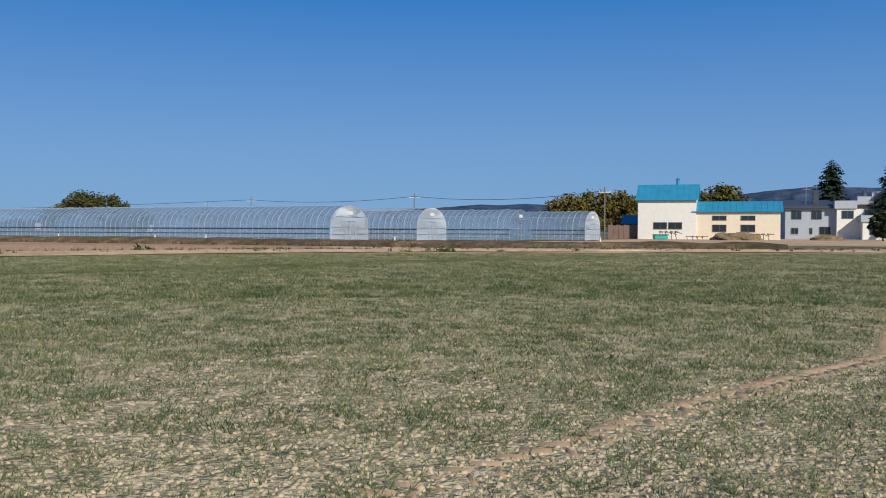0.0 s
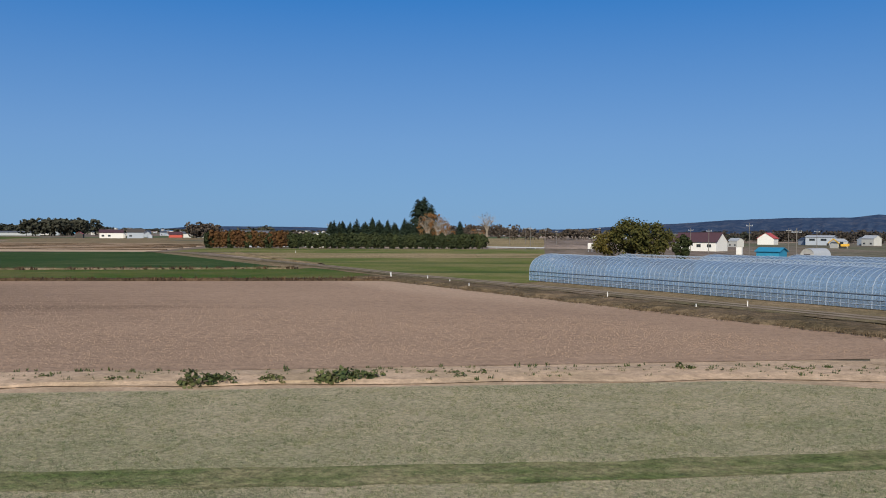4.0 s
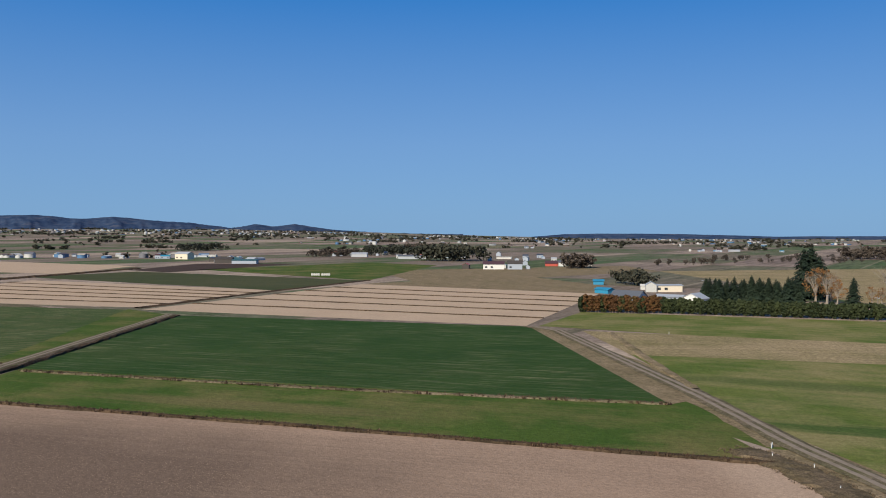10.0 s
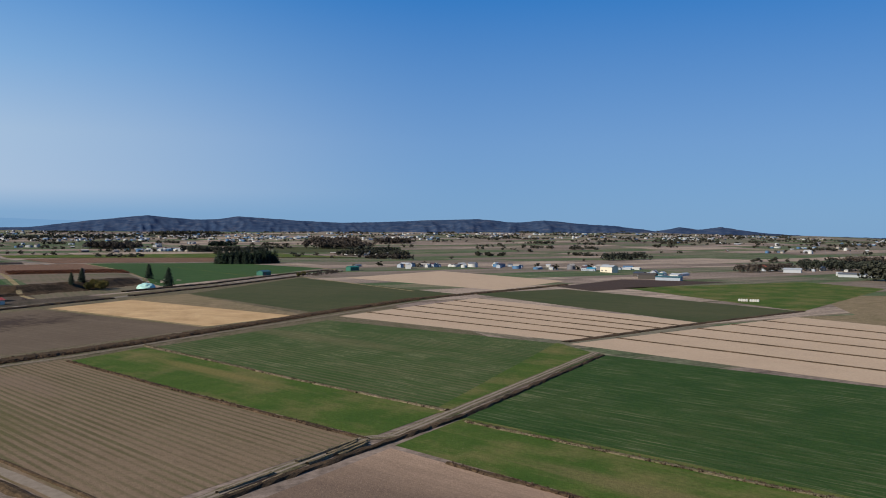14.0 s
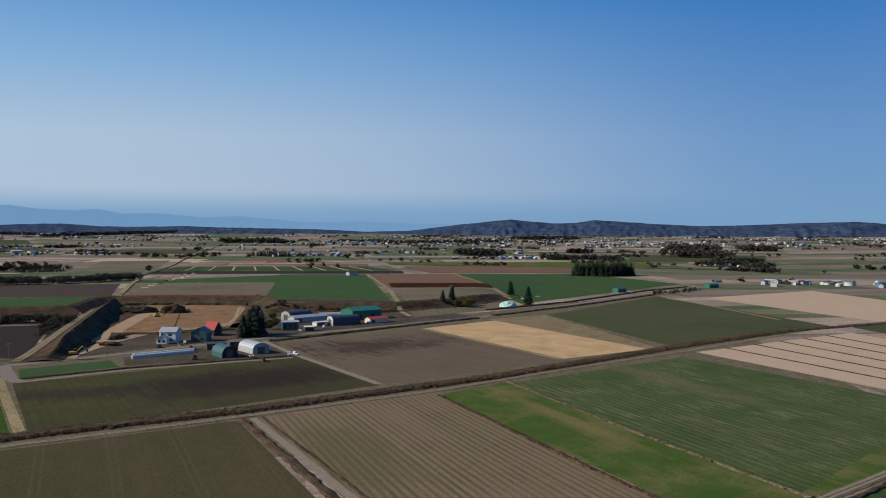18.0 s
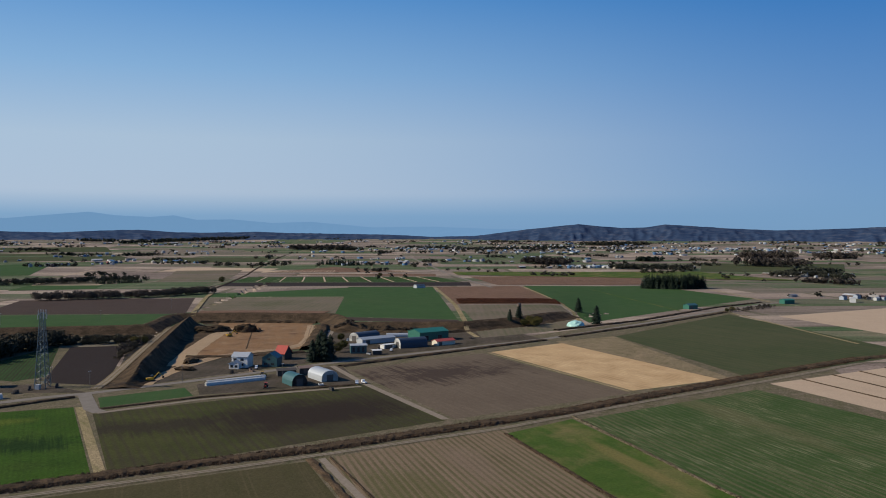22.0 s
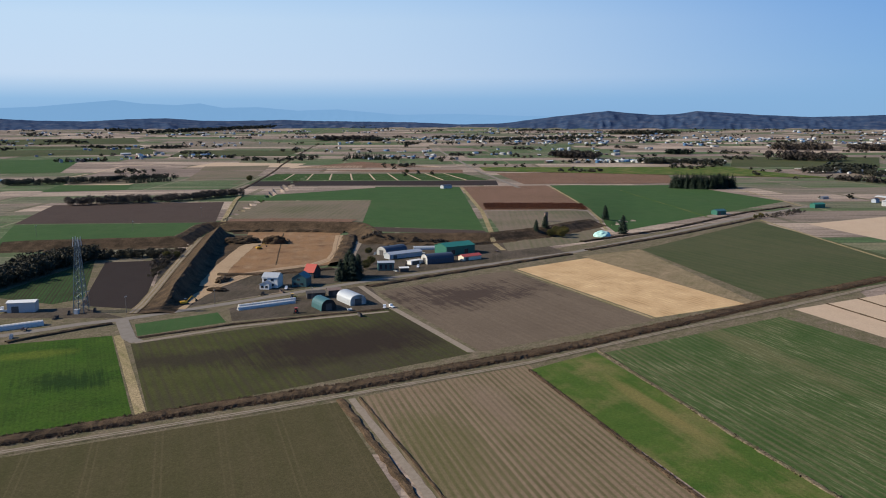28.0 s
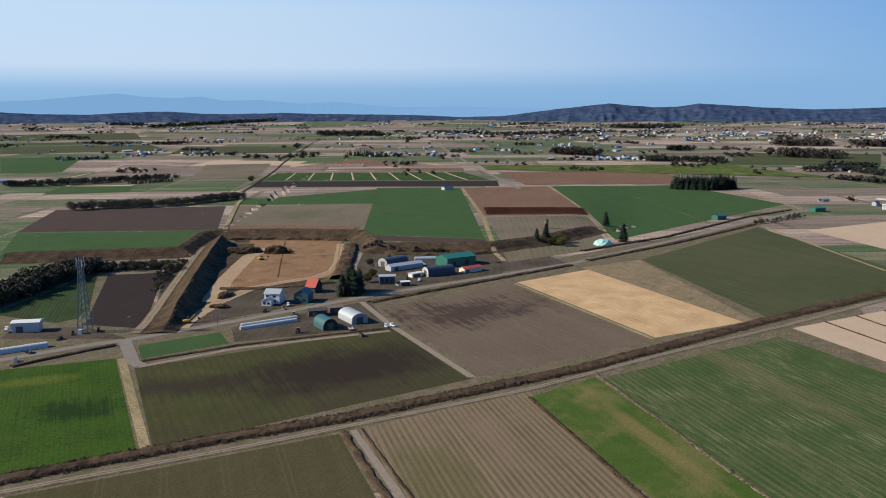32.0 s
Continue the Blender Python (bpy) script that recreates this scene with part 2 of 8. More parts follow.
# ---- materials ----
def plots(nt, rot, across, long, shift):
    """A grid of plots: a random value for each and the distance into it."""
    v = coords(nt, rot, (1 / across, 1 / long, 1))
    row = nt.nodes.new("ShaderNodeSeparateXYZ")
    nt.links.new(v, row.inputs[0])
    lane = calc(nt, "FLOOR", row.outputs[0])
    slide = calc(nt, "ADD", row.outputs[1], calc(nt, "MULTIPLY", calc(nt, "SINE", calc(nt, "MULTIPLY", lane, 12.9)), shift))
    cell = nt.nodes.new("ShaderNodeCombineXYZ")
    nt.links.new(lane, cell.inputs[0])
    nt.links.new(calc(nt, "FLOOR", slide), cell.inputs[1])
    wn_ = nt.nodes.new("ShaderNodeTexWhiteNoise")
    nt.links.new(cell.outputs[0], wn_.inputs["Vector"])
    return wn_.outputs["Value"], calc(nt, "FRACT", row.outputs[0]), calc(nt, "FRACT", slide)


def patchwork_mat():
    """Far farmland: long plots in tan, brown and green, each with its own tone."""
    m, nt, b = node_mat("far_farmland", 0.95, spec=0.05)
    one, ux, uy = plots(nt, 117, 95, 330, 0.7)
    two, tx, ty = plots(nt, 117, 31.7, 110, 0.0)
    pick = calc(nt, "MULTIPLY_ADD", noise_fac(nt, coords(nt), 0.0016, 2), 0.5, calc(nt, "MULTIPLY_ADD", one, 0.55, calc(nt, "MULTIPLY", two, 0.12)))
    col = ramp(nt, pick, (0.14, (0.075, 0.060, 0.055)), (0.28, (0.145, 0.112, 0.100)), (0.36, (0.195, 0.150, 0.130)), (0.44, (0.30, 0.235, 0.195)), (0.50, (0.175, 0.136, 0.118)),
               (0.58, (0.150, 0.120, 0.100)), (0.66, (0.115, 0.105, 0.078)), (0.74, (0.072, 0.092, 0.048)), (0.84, (0.055, 0.084, 0.040)), (0.93, (0.17, 0.145, 0.10)))
    edge = calc(nt, "MAXIMUM", calc(nt, "GREATER_THAN", ux, 0.955), calc(nt, "GREATER_THAN", uy, 0.975))
    col = blend(nt, calc(nt, "MULTIPLY", edge, 0.7), col, (0.085, 0.078, 0.05))
    bund = calc(nt, "MULTIPLY", calc(nt, "MAXIMUM", calc(nt, "GREATER_THAN", tx, 0.93), calc(nt, "GREATER_THAN", ty, 0.965)), calc(nt, "GREATER_THAN", one, 0.55))
    col = blend(nt, calc(nt, "MULTIPLY", bund, 0.45), col, (0.22, 0.18, 0.14))
    n = calc(nt, "MULTIPLY_ADD", noise_fac(nt, coords(nt), 0.45, 4, 0.75), 0.5, calc(nt, "MULTIPLY", noise_fac(nt, coords(nt, 117, (0.12, 0.012, 1)), 1.0, 5, 0.7), 0.5))
    tone = ramp(nt, n, (0.36, (0.45, 0.45, 0.45)), (0.5, (0.98, 0.98, 0.98)), (0.64, (1.6, 1.6, 1.6)))
    nt.links.new(blend(nt, 1.0, blend(nt, 1.0, col, (1.22, 1.21, 1.12), "MULTIPLY"), tone, "MULTIPLY"), b.inputs["Base Color"])
    return m


M_GROUND = patchwork_mat()
M_NEAR = crop_mat("sprouting_field", (0.50, 0.412, 0.290), (0.41, 0.338, 0.236), (0.200, 0.218, 0.112), (0.155, 0.185, 0.084), 0.40, 41, 2.2, 0.05, 0.06, 0.25, 3.6, relief=0.45, grainy=1.0)
# darker over the western part, paler along the northern edge
M_BROWN = crop_mat("ploughed_soil", (0.375, 0.262, 0.185), (0.315, 0.215, 0.150), (0.270, 0.188, 0.133), (0.230, 0.160, 0.113), 0.25, 41, 1.2, 0.25, 0.02, 0.5, 0.9, relief=0.4, grainy=0.45,
                   blots=[(-122, 4, 85, 42, 41, (0.135, 0.095, 0.070), 0.85, 0.3), (-70, 42, 22, 4, 41, (0.15, 0.10, 0.072), 0.5, 0.9), (-58, 86, 40, 10, -26, (0.46, 0.335, 0.24), 0.6, 0.3)])
M_OLIVE = crop_mat("olive_field", (0.094, 0.076, 0.040), (0.074, 0.059, 0.032), (0.054, 0.052, 0.021), (0.064, 0.058, 0.025), 0.5, 41, 9.0, 0.15, 0.008, 0.8, grainy=0.5, tram=18.0)
M_STRIPE = crop_mat("striped_stubble", (0.215, 0.155, 0.102), (0.170, 0.120, 0.078), (0.100, 0.086, 0.042), (0.130, 0.110, 0.058), 0.36, 39, 2.3, 2.2, 0.009, 0.7, grainy=0.4,
                    blots=[(-215, -95, 48, 16, 39, (0.098, 0.092, 0.036), 0.55, 0.9), (-262, -98, 30, 9, 39, (0.19, 0.135, 0.096), 0.5, 0.7)], tram=14.0)
M_GREEN = crop_mat("winter_wheat", (0.135, 0.122, 0.063), (0.105, 0.096, 0.048), (0.040, 0.074, 0.020), (0.056, 0.086, 0.028), 0.85, 39, 3.0, 0.9, 0.012, 0.9, fleck=0.9, grainy=0.5,
                   blots=[(-365, -21, 70, 11, 39, (0.125, 0.112, 0.055), 0.6, 0.9)])
M_DKGREEN = crop_mat("dark_wheat", (0.082, 0.095, 0.036), (0.062, 0.076, 0.028), (0.026, 0.058, 0.015), (0.034, 0.068, 0.018), 1.0, 41, 3.2, 0.35, 0.012, 0.7, fleck=0.65, grainy=0.4)
M_GRASS = crop_mat("grass_strip", (0.180, 0.150, 0.060), (0.14, 0.122, 0.048), (0.046, 0.086, 0.016), (0.070, 0.104, 0.022), 0.78, 40, 6.0, 0.2, 0.045, 1.5, grainy=0.5,
                   blots=[(-278, -47, 50, 5, 40, (0.175, 0.140, 0.052), 0.75, 0.8), (-142, 50, 45, 5, 40, (0.165, 0.128, 0.06), 0.6, 0.9), (-72, 122, 26, 5, 35, (0.036, 0.066, 0.017), 0.8, 0.9), (-100, 146, 40, 7, 36, (0.155, 0.142, 0.062), 0.7, 0.9)])
M_BRIGHT = crop_mat("lush_green_crop", (0.022, 0.042, 0.009), (0.030, 0.052, 0.010), (0.036, 0.078, 0.010), (0.050, 0.088, 0.014), 0.75, 47, 1.6, 0.3, 0.05, 0.8, 0.35, grainy=0.7,
                    blots=[(-224, -249, 22, 15, 138, (0.013, 0.030, 0.008), 0.85, 1.2), (-243, -291, 22, 8, 138, (0.105, 0.125, 0.020), 0.6, 0.7)])
M_DARK = crop_mat("dark_sprouting_soil", (0.056, 0.044, 0.031), (0.046, 0.036, 0.026), (0.050, 0.054, 0.018), (0.066, 0.066, 0.023), 0.62, 48, 3.4, 0.55, 0.011, 0.9, grainy=0.5,
                  blots=[(-310, -184, 66, 36, -30, (0.031, 0.022, 0.017), 0.95, 0.9), (-262, -229, 34, 18, 138, (0.036, 0.028, 0.020), 0.8, 1.2)])
# bare black soil of the plots; also paints the shade in the drain slots
M_BLACK = crop_mat("black_soil_and_slot_shade", (0.040, 0.030, 0.027), (0.033, 0.025, 0.023), (0.028, 0.021, 0.019), (0.037, 0.029, 0.025), 0.3, 30, 2.0, 0.25, 0.03, 0.5, grainy=0.4)
M_GREYBR = crop_mat("harrowed_soil", (0.158, 0.119, 0.084), (0.133, 0.100, 0.071), (0.104, 0.078, 0.056), (0.092, 0.068, 0.049), 0.2, 48, 4.0, 0.2, 0.010, 0.8, grainy=0.4,
                    blots=[(-421, -178, 62, 30, -27, (0.052, 0.036, 0.029), 0.85, 2.2), (-700, -215, 40, 16, 30, (0.085, 0.092, 0.05), 0.6, 1.0)])
M_TAN = crop_mat("straw_stubble", (0.52, 0.345, 0.18), (0.45, 0.295, 0.152), (0.60, 0.42, 0.235), (0.36, 0.232, 0.12), 0.45, 47, 3.2, 1.4, 0.01, 0.5, grainy=0.35, tram=11.0)
M_RICE = crop_mat("rice_stubble", (0.49, 0.362, 0.255), (0.43, 0.316, 0.222), (0.46, 0.345, 0.240), (0.40, 0.296, 0.206), 0.4, 41, 3.0, 0.3, 0.01, 0.5, grainy=0.3)
M_MOSS = crop_mat("dull_green_field", (0.105, 0.098, 0.052), (0.088, 0.080, 0.043), (0.058, 0.070, 0.030), (0.050, 0.062, 0.027), 0.75, 46, 7.0, 0.3, 0.008, 0.7, grainy=0.4)
M_RED = crop_mat("red_brown_soil", (0.200, 0.119, 0.081), (0.162, 0.095, 0.065), (0.140, 0.087, 0.055), (0.119, 0.076, 0.047), 0.3, 20, 4.0, 0.2, 0.01, 0.6)
M_YARD = crop_mat("trampled_yard_soil", (0.109, 0.086, 0.066), (0.079, 0.062, 0.048), (0.058, 0.048, 0.032), (0.046, 0.040, 0.025), 0.35, 20, 5.0, 0.2, 0.05, 1.2)
M_DRY = crop_mat("dry_weeds", (0.30, 0.225, 0.14), (0.215, 0.16, 0.098), (0.13, 0.112, 0.055), (0.17, 0.13, 0.075), 0.45, 0, 2.0, 0.1, 0.15, 0.9)
M_EVEN = crop_mat("even_green_crop", (0.070, 0.092, 0.040), (0.060, 0.082, 0.034), (0.040, 0.080, 0.027), (0.050, 0.092, 0.032), 0.95, 35, 4.0, 0.3, 0.006, 0.6, grainy=0.25)
M_FALLOW = crop_mat("weedy_fallow", (0.185, 0.145, 0.105), (0.150, 0.118, 0.086), (0.095, 0.098, 0.052), (0.125, 0.112, 0.068), 0.35, 22, 5.0, 0.4, 0.012, 1.1, grainy=0.35)
M_REDDARK = crop_mat("dark_red_soil", (0.076, 0.054, 0.044), (0.062, 0.044, 0.036), (0.052, 0.037, 0.031), (0.070, 0.050, 0.041), 0.3, 30, 4.0, 0.3, 0.02, 0.6, grainy=0.35)
M_MEADOW = crop_mat("yellowing_meadow", (0.26, 0.215, 0.10), (0.21, 0.18, 0.08), (0.078, 0.116, 0.025), (0.125, 0.145, 0.038), 0.66, 36, 6.0, 0.2, 0.05, 1.3, grainy=0.5,
                    blots=[(-72, 122, 26, 5, 35, (0.046, 0.086, 0.020), 0.85, 0.9), (-100, 150, 40, 6, 36, (0.075, 0.10, 0.03), 0.7, 0.9)])
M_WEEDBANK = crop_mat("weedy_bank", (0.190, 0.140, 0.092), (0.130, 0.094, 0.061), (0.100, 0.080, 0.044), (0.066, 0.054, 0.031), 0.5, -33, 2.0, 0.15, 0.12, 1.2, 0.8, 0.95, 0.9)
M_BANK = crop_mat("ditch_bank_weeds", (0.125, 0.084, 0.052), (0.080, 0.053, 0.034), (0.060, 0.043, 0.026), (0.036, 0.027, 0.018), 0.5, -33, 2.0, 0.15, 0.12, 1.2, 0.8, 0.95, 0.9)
M_STRAW = crop_mat("dry_straw_grass", (0.36, 0.275, 0.16), (0.28, 0.21, 0.12), (0.20, 0.165, 0.075), (0.14, 0.13, 0.05), 0.35, 60, 3.0, 0.3, 0.04, 0.8)
M_HAUL = crop_mat("sandy_haul_road", (0.40, 0.285, 0.180), (0.34, 0.24, 0.150), (0.29, 0.20, 0.122), (0.25, 0.172, 0.105), 0.2, 0, 2.0, 0.1, 0.1, 0.6, grainy=0.5)
M_RUT = plain_mat("pressed_damp_earth", (0.24, 0.165, 0.105), (0.18, 0.12, 0.075), 0.95, 0, 0.6, 0.2, 0.1)
M_CABBAGE = crop_mat("vegetable_rows", (0.045, 0.040, 0.024), (0.034, 0.030, 0.018), (0.030, 0.062, 0.020), (0.042, 0.078, 0.026), 0.62, 41, 1.9, 1.3, 0.03, 0.5, grainy=0.6)
M_GRAVEL = plain_mat("gravel_track", (0.275, 0.225, 0.175), (0.185, 0.148, 0.112), 0.95, 0, 0.6, 0.3, 0.03)
M_ROAD = plain_mat("worn_asphalt", (0.225, 0.195, 0.165), (0.165, 0.142, 0.12), 0.95, 0, 0.25, 0.1, 0.04)
M_SANDY = crop_mat("bare_sandy_soil", (0.52, 0.385, 0.27), (0.43, 0.31, 0.215), (0.30, 0.225, 0.14), (0.20, 0.17, 0.095), 0.12, 0, 2.0, 0.1, 0.2, 0.8, relief=0.3, grainy=0.5)
M_PIT = crop_mat("orange_fill_soil", (0.27, 0.155, 0.080), (0.205, 0.116, 0.060), (0.30, 0.195, 0.112), (0.145, 0.082, 0.046), 0.4, 31, 9.0, 0.5, 0.05, 1.6, grainy=0.6)


# ---- structure helpers ----
def mesh_from(name, verts, faces, material, smooth=False):
    me = bpy.data.meshes.new(name)
    me.from_pydata([tuple(map(float, v)) for v in verts], [], [tuple(map(int, f)) for f in faces])
    me.materials.append(material)
    if smooth:
        me.polygons.foreach_set("use_smooth", [True] * len(me.polygons))
    me.update()
    return me


def field(name, a, b, c, d, material, label, lift=0.04, n=10):
    """A plot with corners a, b, c, d, laid on the land."""
    a, b, c, d = (np.array(p, float) for p in (a, b, c, d))
    size = max(np.linalg.norm(b - a), np.linalg.norm(c - d), np.linalg.norm(d - a), np.linalg.norm(c - b))
    n = int(max(2, min(60, size / 6)))
    v, u = (g.ravel()[:, None] for g in np.mgrid[0:n + 1, 0:n + 1] / n)
    p = (1 - v) * ((1 - u) * a + u * b) + v * ((1 - u) * d + u * c)
    vs = np.column_stack([p, ground_z(p[:, 0], p[:, 1]) + lift]).tolist()
    fs = []
    for j in range(n):
        for i in range(n):
            k = j * (n + 1) + i
            fs.append((k, k + 1, k + n + 2, k + n + 1))
    me = mesh_from(name, vs, fs, material)
    if me.polygons[0].normal.z < 0:
        me.flip_normals()
    return tagged(new(name, me), label, "field", kind="structure")


M_MIDDLE = crop_mat("weedy_track_middle", (0.20, 0.155, 0.11), (0.15, 0.115, 0.08), (0.11, 0.10, 0.05), (0.085, 0.08, 0.042), 0.5, 0, 2.0, 0.1, 0.2, 1.0)


def rutted(name, pts, width, label, lift):
    """A farm track: two pale wheel ruts with a weedy rise between them and weedy edges."""
    base = strip(name, pts, width, M_MIDDLE, label, lift, "road", 0.10, 0.25, 3)
    for side in (-1, 1):
        line, o = [], side * width * 0.19
        for i, (x, y) in enumerate(pts):
            x0, y0 = pts[max(0, i - 1)]
            x1, y1 = pts[min(len(pts) - 1, i + 1)]
            l = math.hypot(x1 - x0, y1 - y0) or 1
            line.append((x - (y1 - y0) / l * o, y + (x1 - x0) / l * o))
        strip("wheel_rut", line, width * 0.2, M_GRAVEL, "pale gravel wheel rut of a farm track", lift + 0.11, "road", 0.02, 0.1, 3)
    return base


def strip(name, pts, width, material, label, lift=0.08, category="road", crown=0.0, jitter=0.0, step=8.0):
    """A ribbon along a line of points, with an optional crown height and uneven edges."""
    rng = random.Random(name)
    line = []
    for (ax, ay), (bx, by) in zip(pts[:-1], pts[1:]):
        k = max(1, int(math.hypot(bx - ax, by - ay) / step))
        line += [(ax + (bx - ax) * i / k, ay + (by - ay) * i / k) for i in range(k)]
    line.append(pts[-1])
    vs, fs = [], []
    prof = [(-0.5, 0.0), (-0.3, crown * 0.8), (0.0, crown), (0.3, crown * 0.8), (0.5, 0.0)]
    for i, (x, y) in enumerate(line):
        x0, y0 = line[max(0, i - 1)]
        x1, y1 = line[min(len(line) - 1, i + 1)]
        l = math.hypot(x1 - x0, y1 - y0) or 1
        nx, ny = -(y1 - y0) / l, (x1 - x0) / l
        for u, h in prof:
            o = u * width + (rng.uniform(-jitter, jitter) if abs(u) > 0.2 else 0)
            vs.append((x + nx * o, y + ny * o, lift + h * (1 + rng.uniform(-0.25, 0.25) * (jitter > 0)) - (0.0 if abs(u) < 0.5 else crown * 0.3)))
    vs = np.array(vs)
    vs[:, 2] += ground_z(vs[:, 0], vs[:, 1])
    for i in range(len(line) - 1):
        for j in range(4):
            k = i * 5 + j
            fs.append((k, k + 5, k + 6, k + 1))
    me = mesh_from(name, vs, fs, material)
    if me.polygons[0].normal.z < 0:
        me.flip_normals()
    return tagged(new(name, me), label, category, kind="structure")


# ---- ground ----
def build_ground():
    yaws = np.unique(np.concatenate([np.arange(0, 360, 2.0), np.arange(92, 146, 0.25)]))
    radii = np.concatenate([np.arange(4, 60, 8), np.arange(60, 300, 24), np.arange(300, 420, 10), np.arange(420, 780, 5), np.arange(780, 900, 10), np.geomspace(900, 4900, 40)])
    ring = [(-math.sin(radians(a)), math.cos(radians(a))) for a in yaws]
    xy = np.array([(r * cx, r * cy) for r in radii for cx, cy in ring])
    z = ground_z(xy[:, 0], xy[:, 1])
    vs = np.column_stack([xy, z]).tolist()
    n = len(yaws)
    fs = [(i * n + j, (i + 1) * n + j, (i + 1) * n + (j + 1) % n, i * n + (j + 1) % n) for i in range(len(radii) - 1) for j in range(n)]
    vs.append((0, 0, 0))
    fs += [(len(vs) - 1, (j + 0), (j + 1) % n) for j in range(n)]
    me = mesh_from("ground", vs, fs, M_GROUND)
    bm = bmesh.new()
    bm.from_mesh(me)
    bmesh.ops.recalc_face_normals(bm, faces=bm.faces)
    if sum(f.normal.z for f in bm.faces) < 0:
        bmesh.ops.reverse_faces(bm, faces=bm.faces)
    bm.to_mesh(me)
    tagged(new("ground", me), "wide flat farmland in tan, brown and green plots", "ground", kind="structure")


build_ground()

# near fields
field("field_sprouting", (-113, -50), (-35, 19), (60, -140), (-60, -140), M_NEAR, "sparse green sprouts on pale dry soil")
field("field_sprouting", (-35, 19), (-10, 40), (60, -20), (60, -140), M_NEAR, "sparse green sprouts on pale dry soil")
field("field_sprouting", (-10, 40), (12, 45), (70, 46), (60, -20), M_NEAR, "sparse green sprouts on pale dry soil")
field("field_ploughed", (-178, 5), (-69, 94), (-38, 23), (-110, -42), M_BROWN, "bare ploughed brown soil with fine clods")
field("field_ploughed", (-69, 94), (-7, 62), (-5, 52), (-38, 23), M_BROWN, "bare ploughed brown soil with fine clods")
strip("field_band", [(-26.0, 9.5), (-19.2, 15.0), (-14.5, 18.6), (-9.6, 22.4), (-4.1, 27.4), (2.3, 33.4), (8.5, 37.5)], 1.9, crop_mat("denser_sprouts", (0.30, 0.26, 0.15), (0.24, 0.21, 0.12), (0.120, 0.145, 0.056), (0.100, 0.128, 0.046), 0.56, 41, 1.0, 0.4, 0.3, 1.3, 1.6, grainy=1.0), "denser green band in the sprouting field", 0.055, "field", 0.0, 0.14, 1)
# towards the west
field("field_grass_strip", (-180, 6), (-206, 24), (-104, 112), (-69, 95), M_GRASS, "mown green and yellowish grass strip", 0.05)
field("field_wheat", (-205.4, 23.7), (-309.9, 83.4), (-213.7, 168.3), (-103.3, 111.8), M_DKGREEN, "dark green winter wheat with pale flecks", 0.06)
field("field_wheat", (-338.8, -80.2), (-437.0, -18.1), (-337.4, 79.0), (-214.4, 18.6), M_GREEN, "green striped winter wheat")
field("field_grass_strip", (-304.0, -99.9), (-339.0, -83.3), (-213.7, 19.2), (-187.3, 0.9), M_GRASS, "grass strip with yellow patches", 0.06)
field("field_striped", (-246.7, -144.3), (-312.3, -103.8), (-187, -2), (-135, -40), M_STRIPE, "stubble field with pale green and tan rows")
field("field_olive", (-160.0, -210.2), (-242.0, -147.2), (-130, -44), (-90, -130), M_OLIVE, "olive green field with wheel tracks")
field("field_rice_stubble", (-457.1, -13.0), (-577.6, 74.0), (-413.8, 164.8), (-346.0, 83.3), M_RICE, "pale rice stubble")
field("field_rice_stubble", (-338.2, 80.5), (-439.9, 226.7), (-311.2, 288.4), (-215.4, 168.5), M_RICE, "pale rice stubble")
field("field_moss", (-620.2, 75.4), (-667.1, 156.7), (-470.5, 246.9), (-413.8, 164.8), M_MOSS, "dull green field")
field("field_moss", (-679.3, 205.6), (-753.0, 395.5), (-659.3, 416.0), (-470.5, 246.9), M_GRASS, "mown green meadow")
field("field_dark", (-695.0, 156.2), (-802.2, 242.9), (-754.5, 327.3), (-640.8, 172.1), M_REDDARK, "dark bare soil")
field("field_dry", (-439.9, 226.7), (-471.1, 364.1), (-361.7, 335.3), (-311.2, 288.4), M_DRY, "dry tan fallow field")
# meadows by the greenhouses
field("meadow", (-213.0, 171.8), (-242.5, 215.9), (-145.2, 291.4), (-110.7, 222.3), M_MEADOW, "short green meadow", 0.05)
field("meadow_dry", (-151.0, 149.9), (-195.7, 174.2), (-116.0, 232.8), (-98.0, 196.7), M_STRAW, "band of dry straw coloured grass", 0.07)
field("meadow", (-153.1, 151.0), (-98.4, 197.7), (-52.9, 113.3), (-85.9, 112.5), M_MEADOW, "meadow with darker green patches", 0.06)
field("meadow", (-85.9, 112.5), (-52.9, 113.3), (-52.8, 99.2), (-59.3, 101.2), M_MEADOW, "meadow with darker green patches", 0.06)
# between the ditch and the road
field("field_lush", (-246.9, -317.4), (-279.6, -284.7), (-200.8, -197.6), (-168.0, -220.5), M_BRIGHT, "lush bright green crop")
strip("path_tan", [(-280.7, -282.4), (-204.2, -197.3)], 3.5, M_STRAW, "bare tan earth path", category="path")
field("field_dark_sprouts", (-271.9, -266.5), (-378.5, -196.1), (-316.5, -129.0), (-205.8, -195.8), M_DARK, "dark soil with thin green rows")
field("field_green_small", (-300.1, -291.0), (-335.7, -271.7), (-320.4, -254.6), (-283.5, -273.7), M_EVEN, "small dark green plot")
field("field_harrowed", (-413.8, -224.9), (-504.2, -181.1), (-405.0, -71.8), (-320.6, -126.4), M_GREYBR, "harrowed grey-brown soil")
field("field_straw", (-511.4, -178.0), (-573.1, -147.9), (-465.4, -32.6), (-411.3, -72.3), M_TAN, "golden straw stubble")
field("field_dry", (-577.4, -153.9), (-624.7, -123.9), (-467.9, -32.8), (-459.9, -36.0), M_DRY, "wedge of dry reddish soil", 0.08)
field("field_moss", (-625.2, -122.7), (-837.5, -60.3), (-609.2, 70.0), (-470.0, -21.8), M_MOSS, "dull green field")
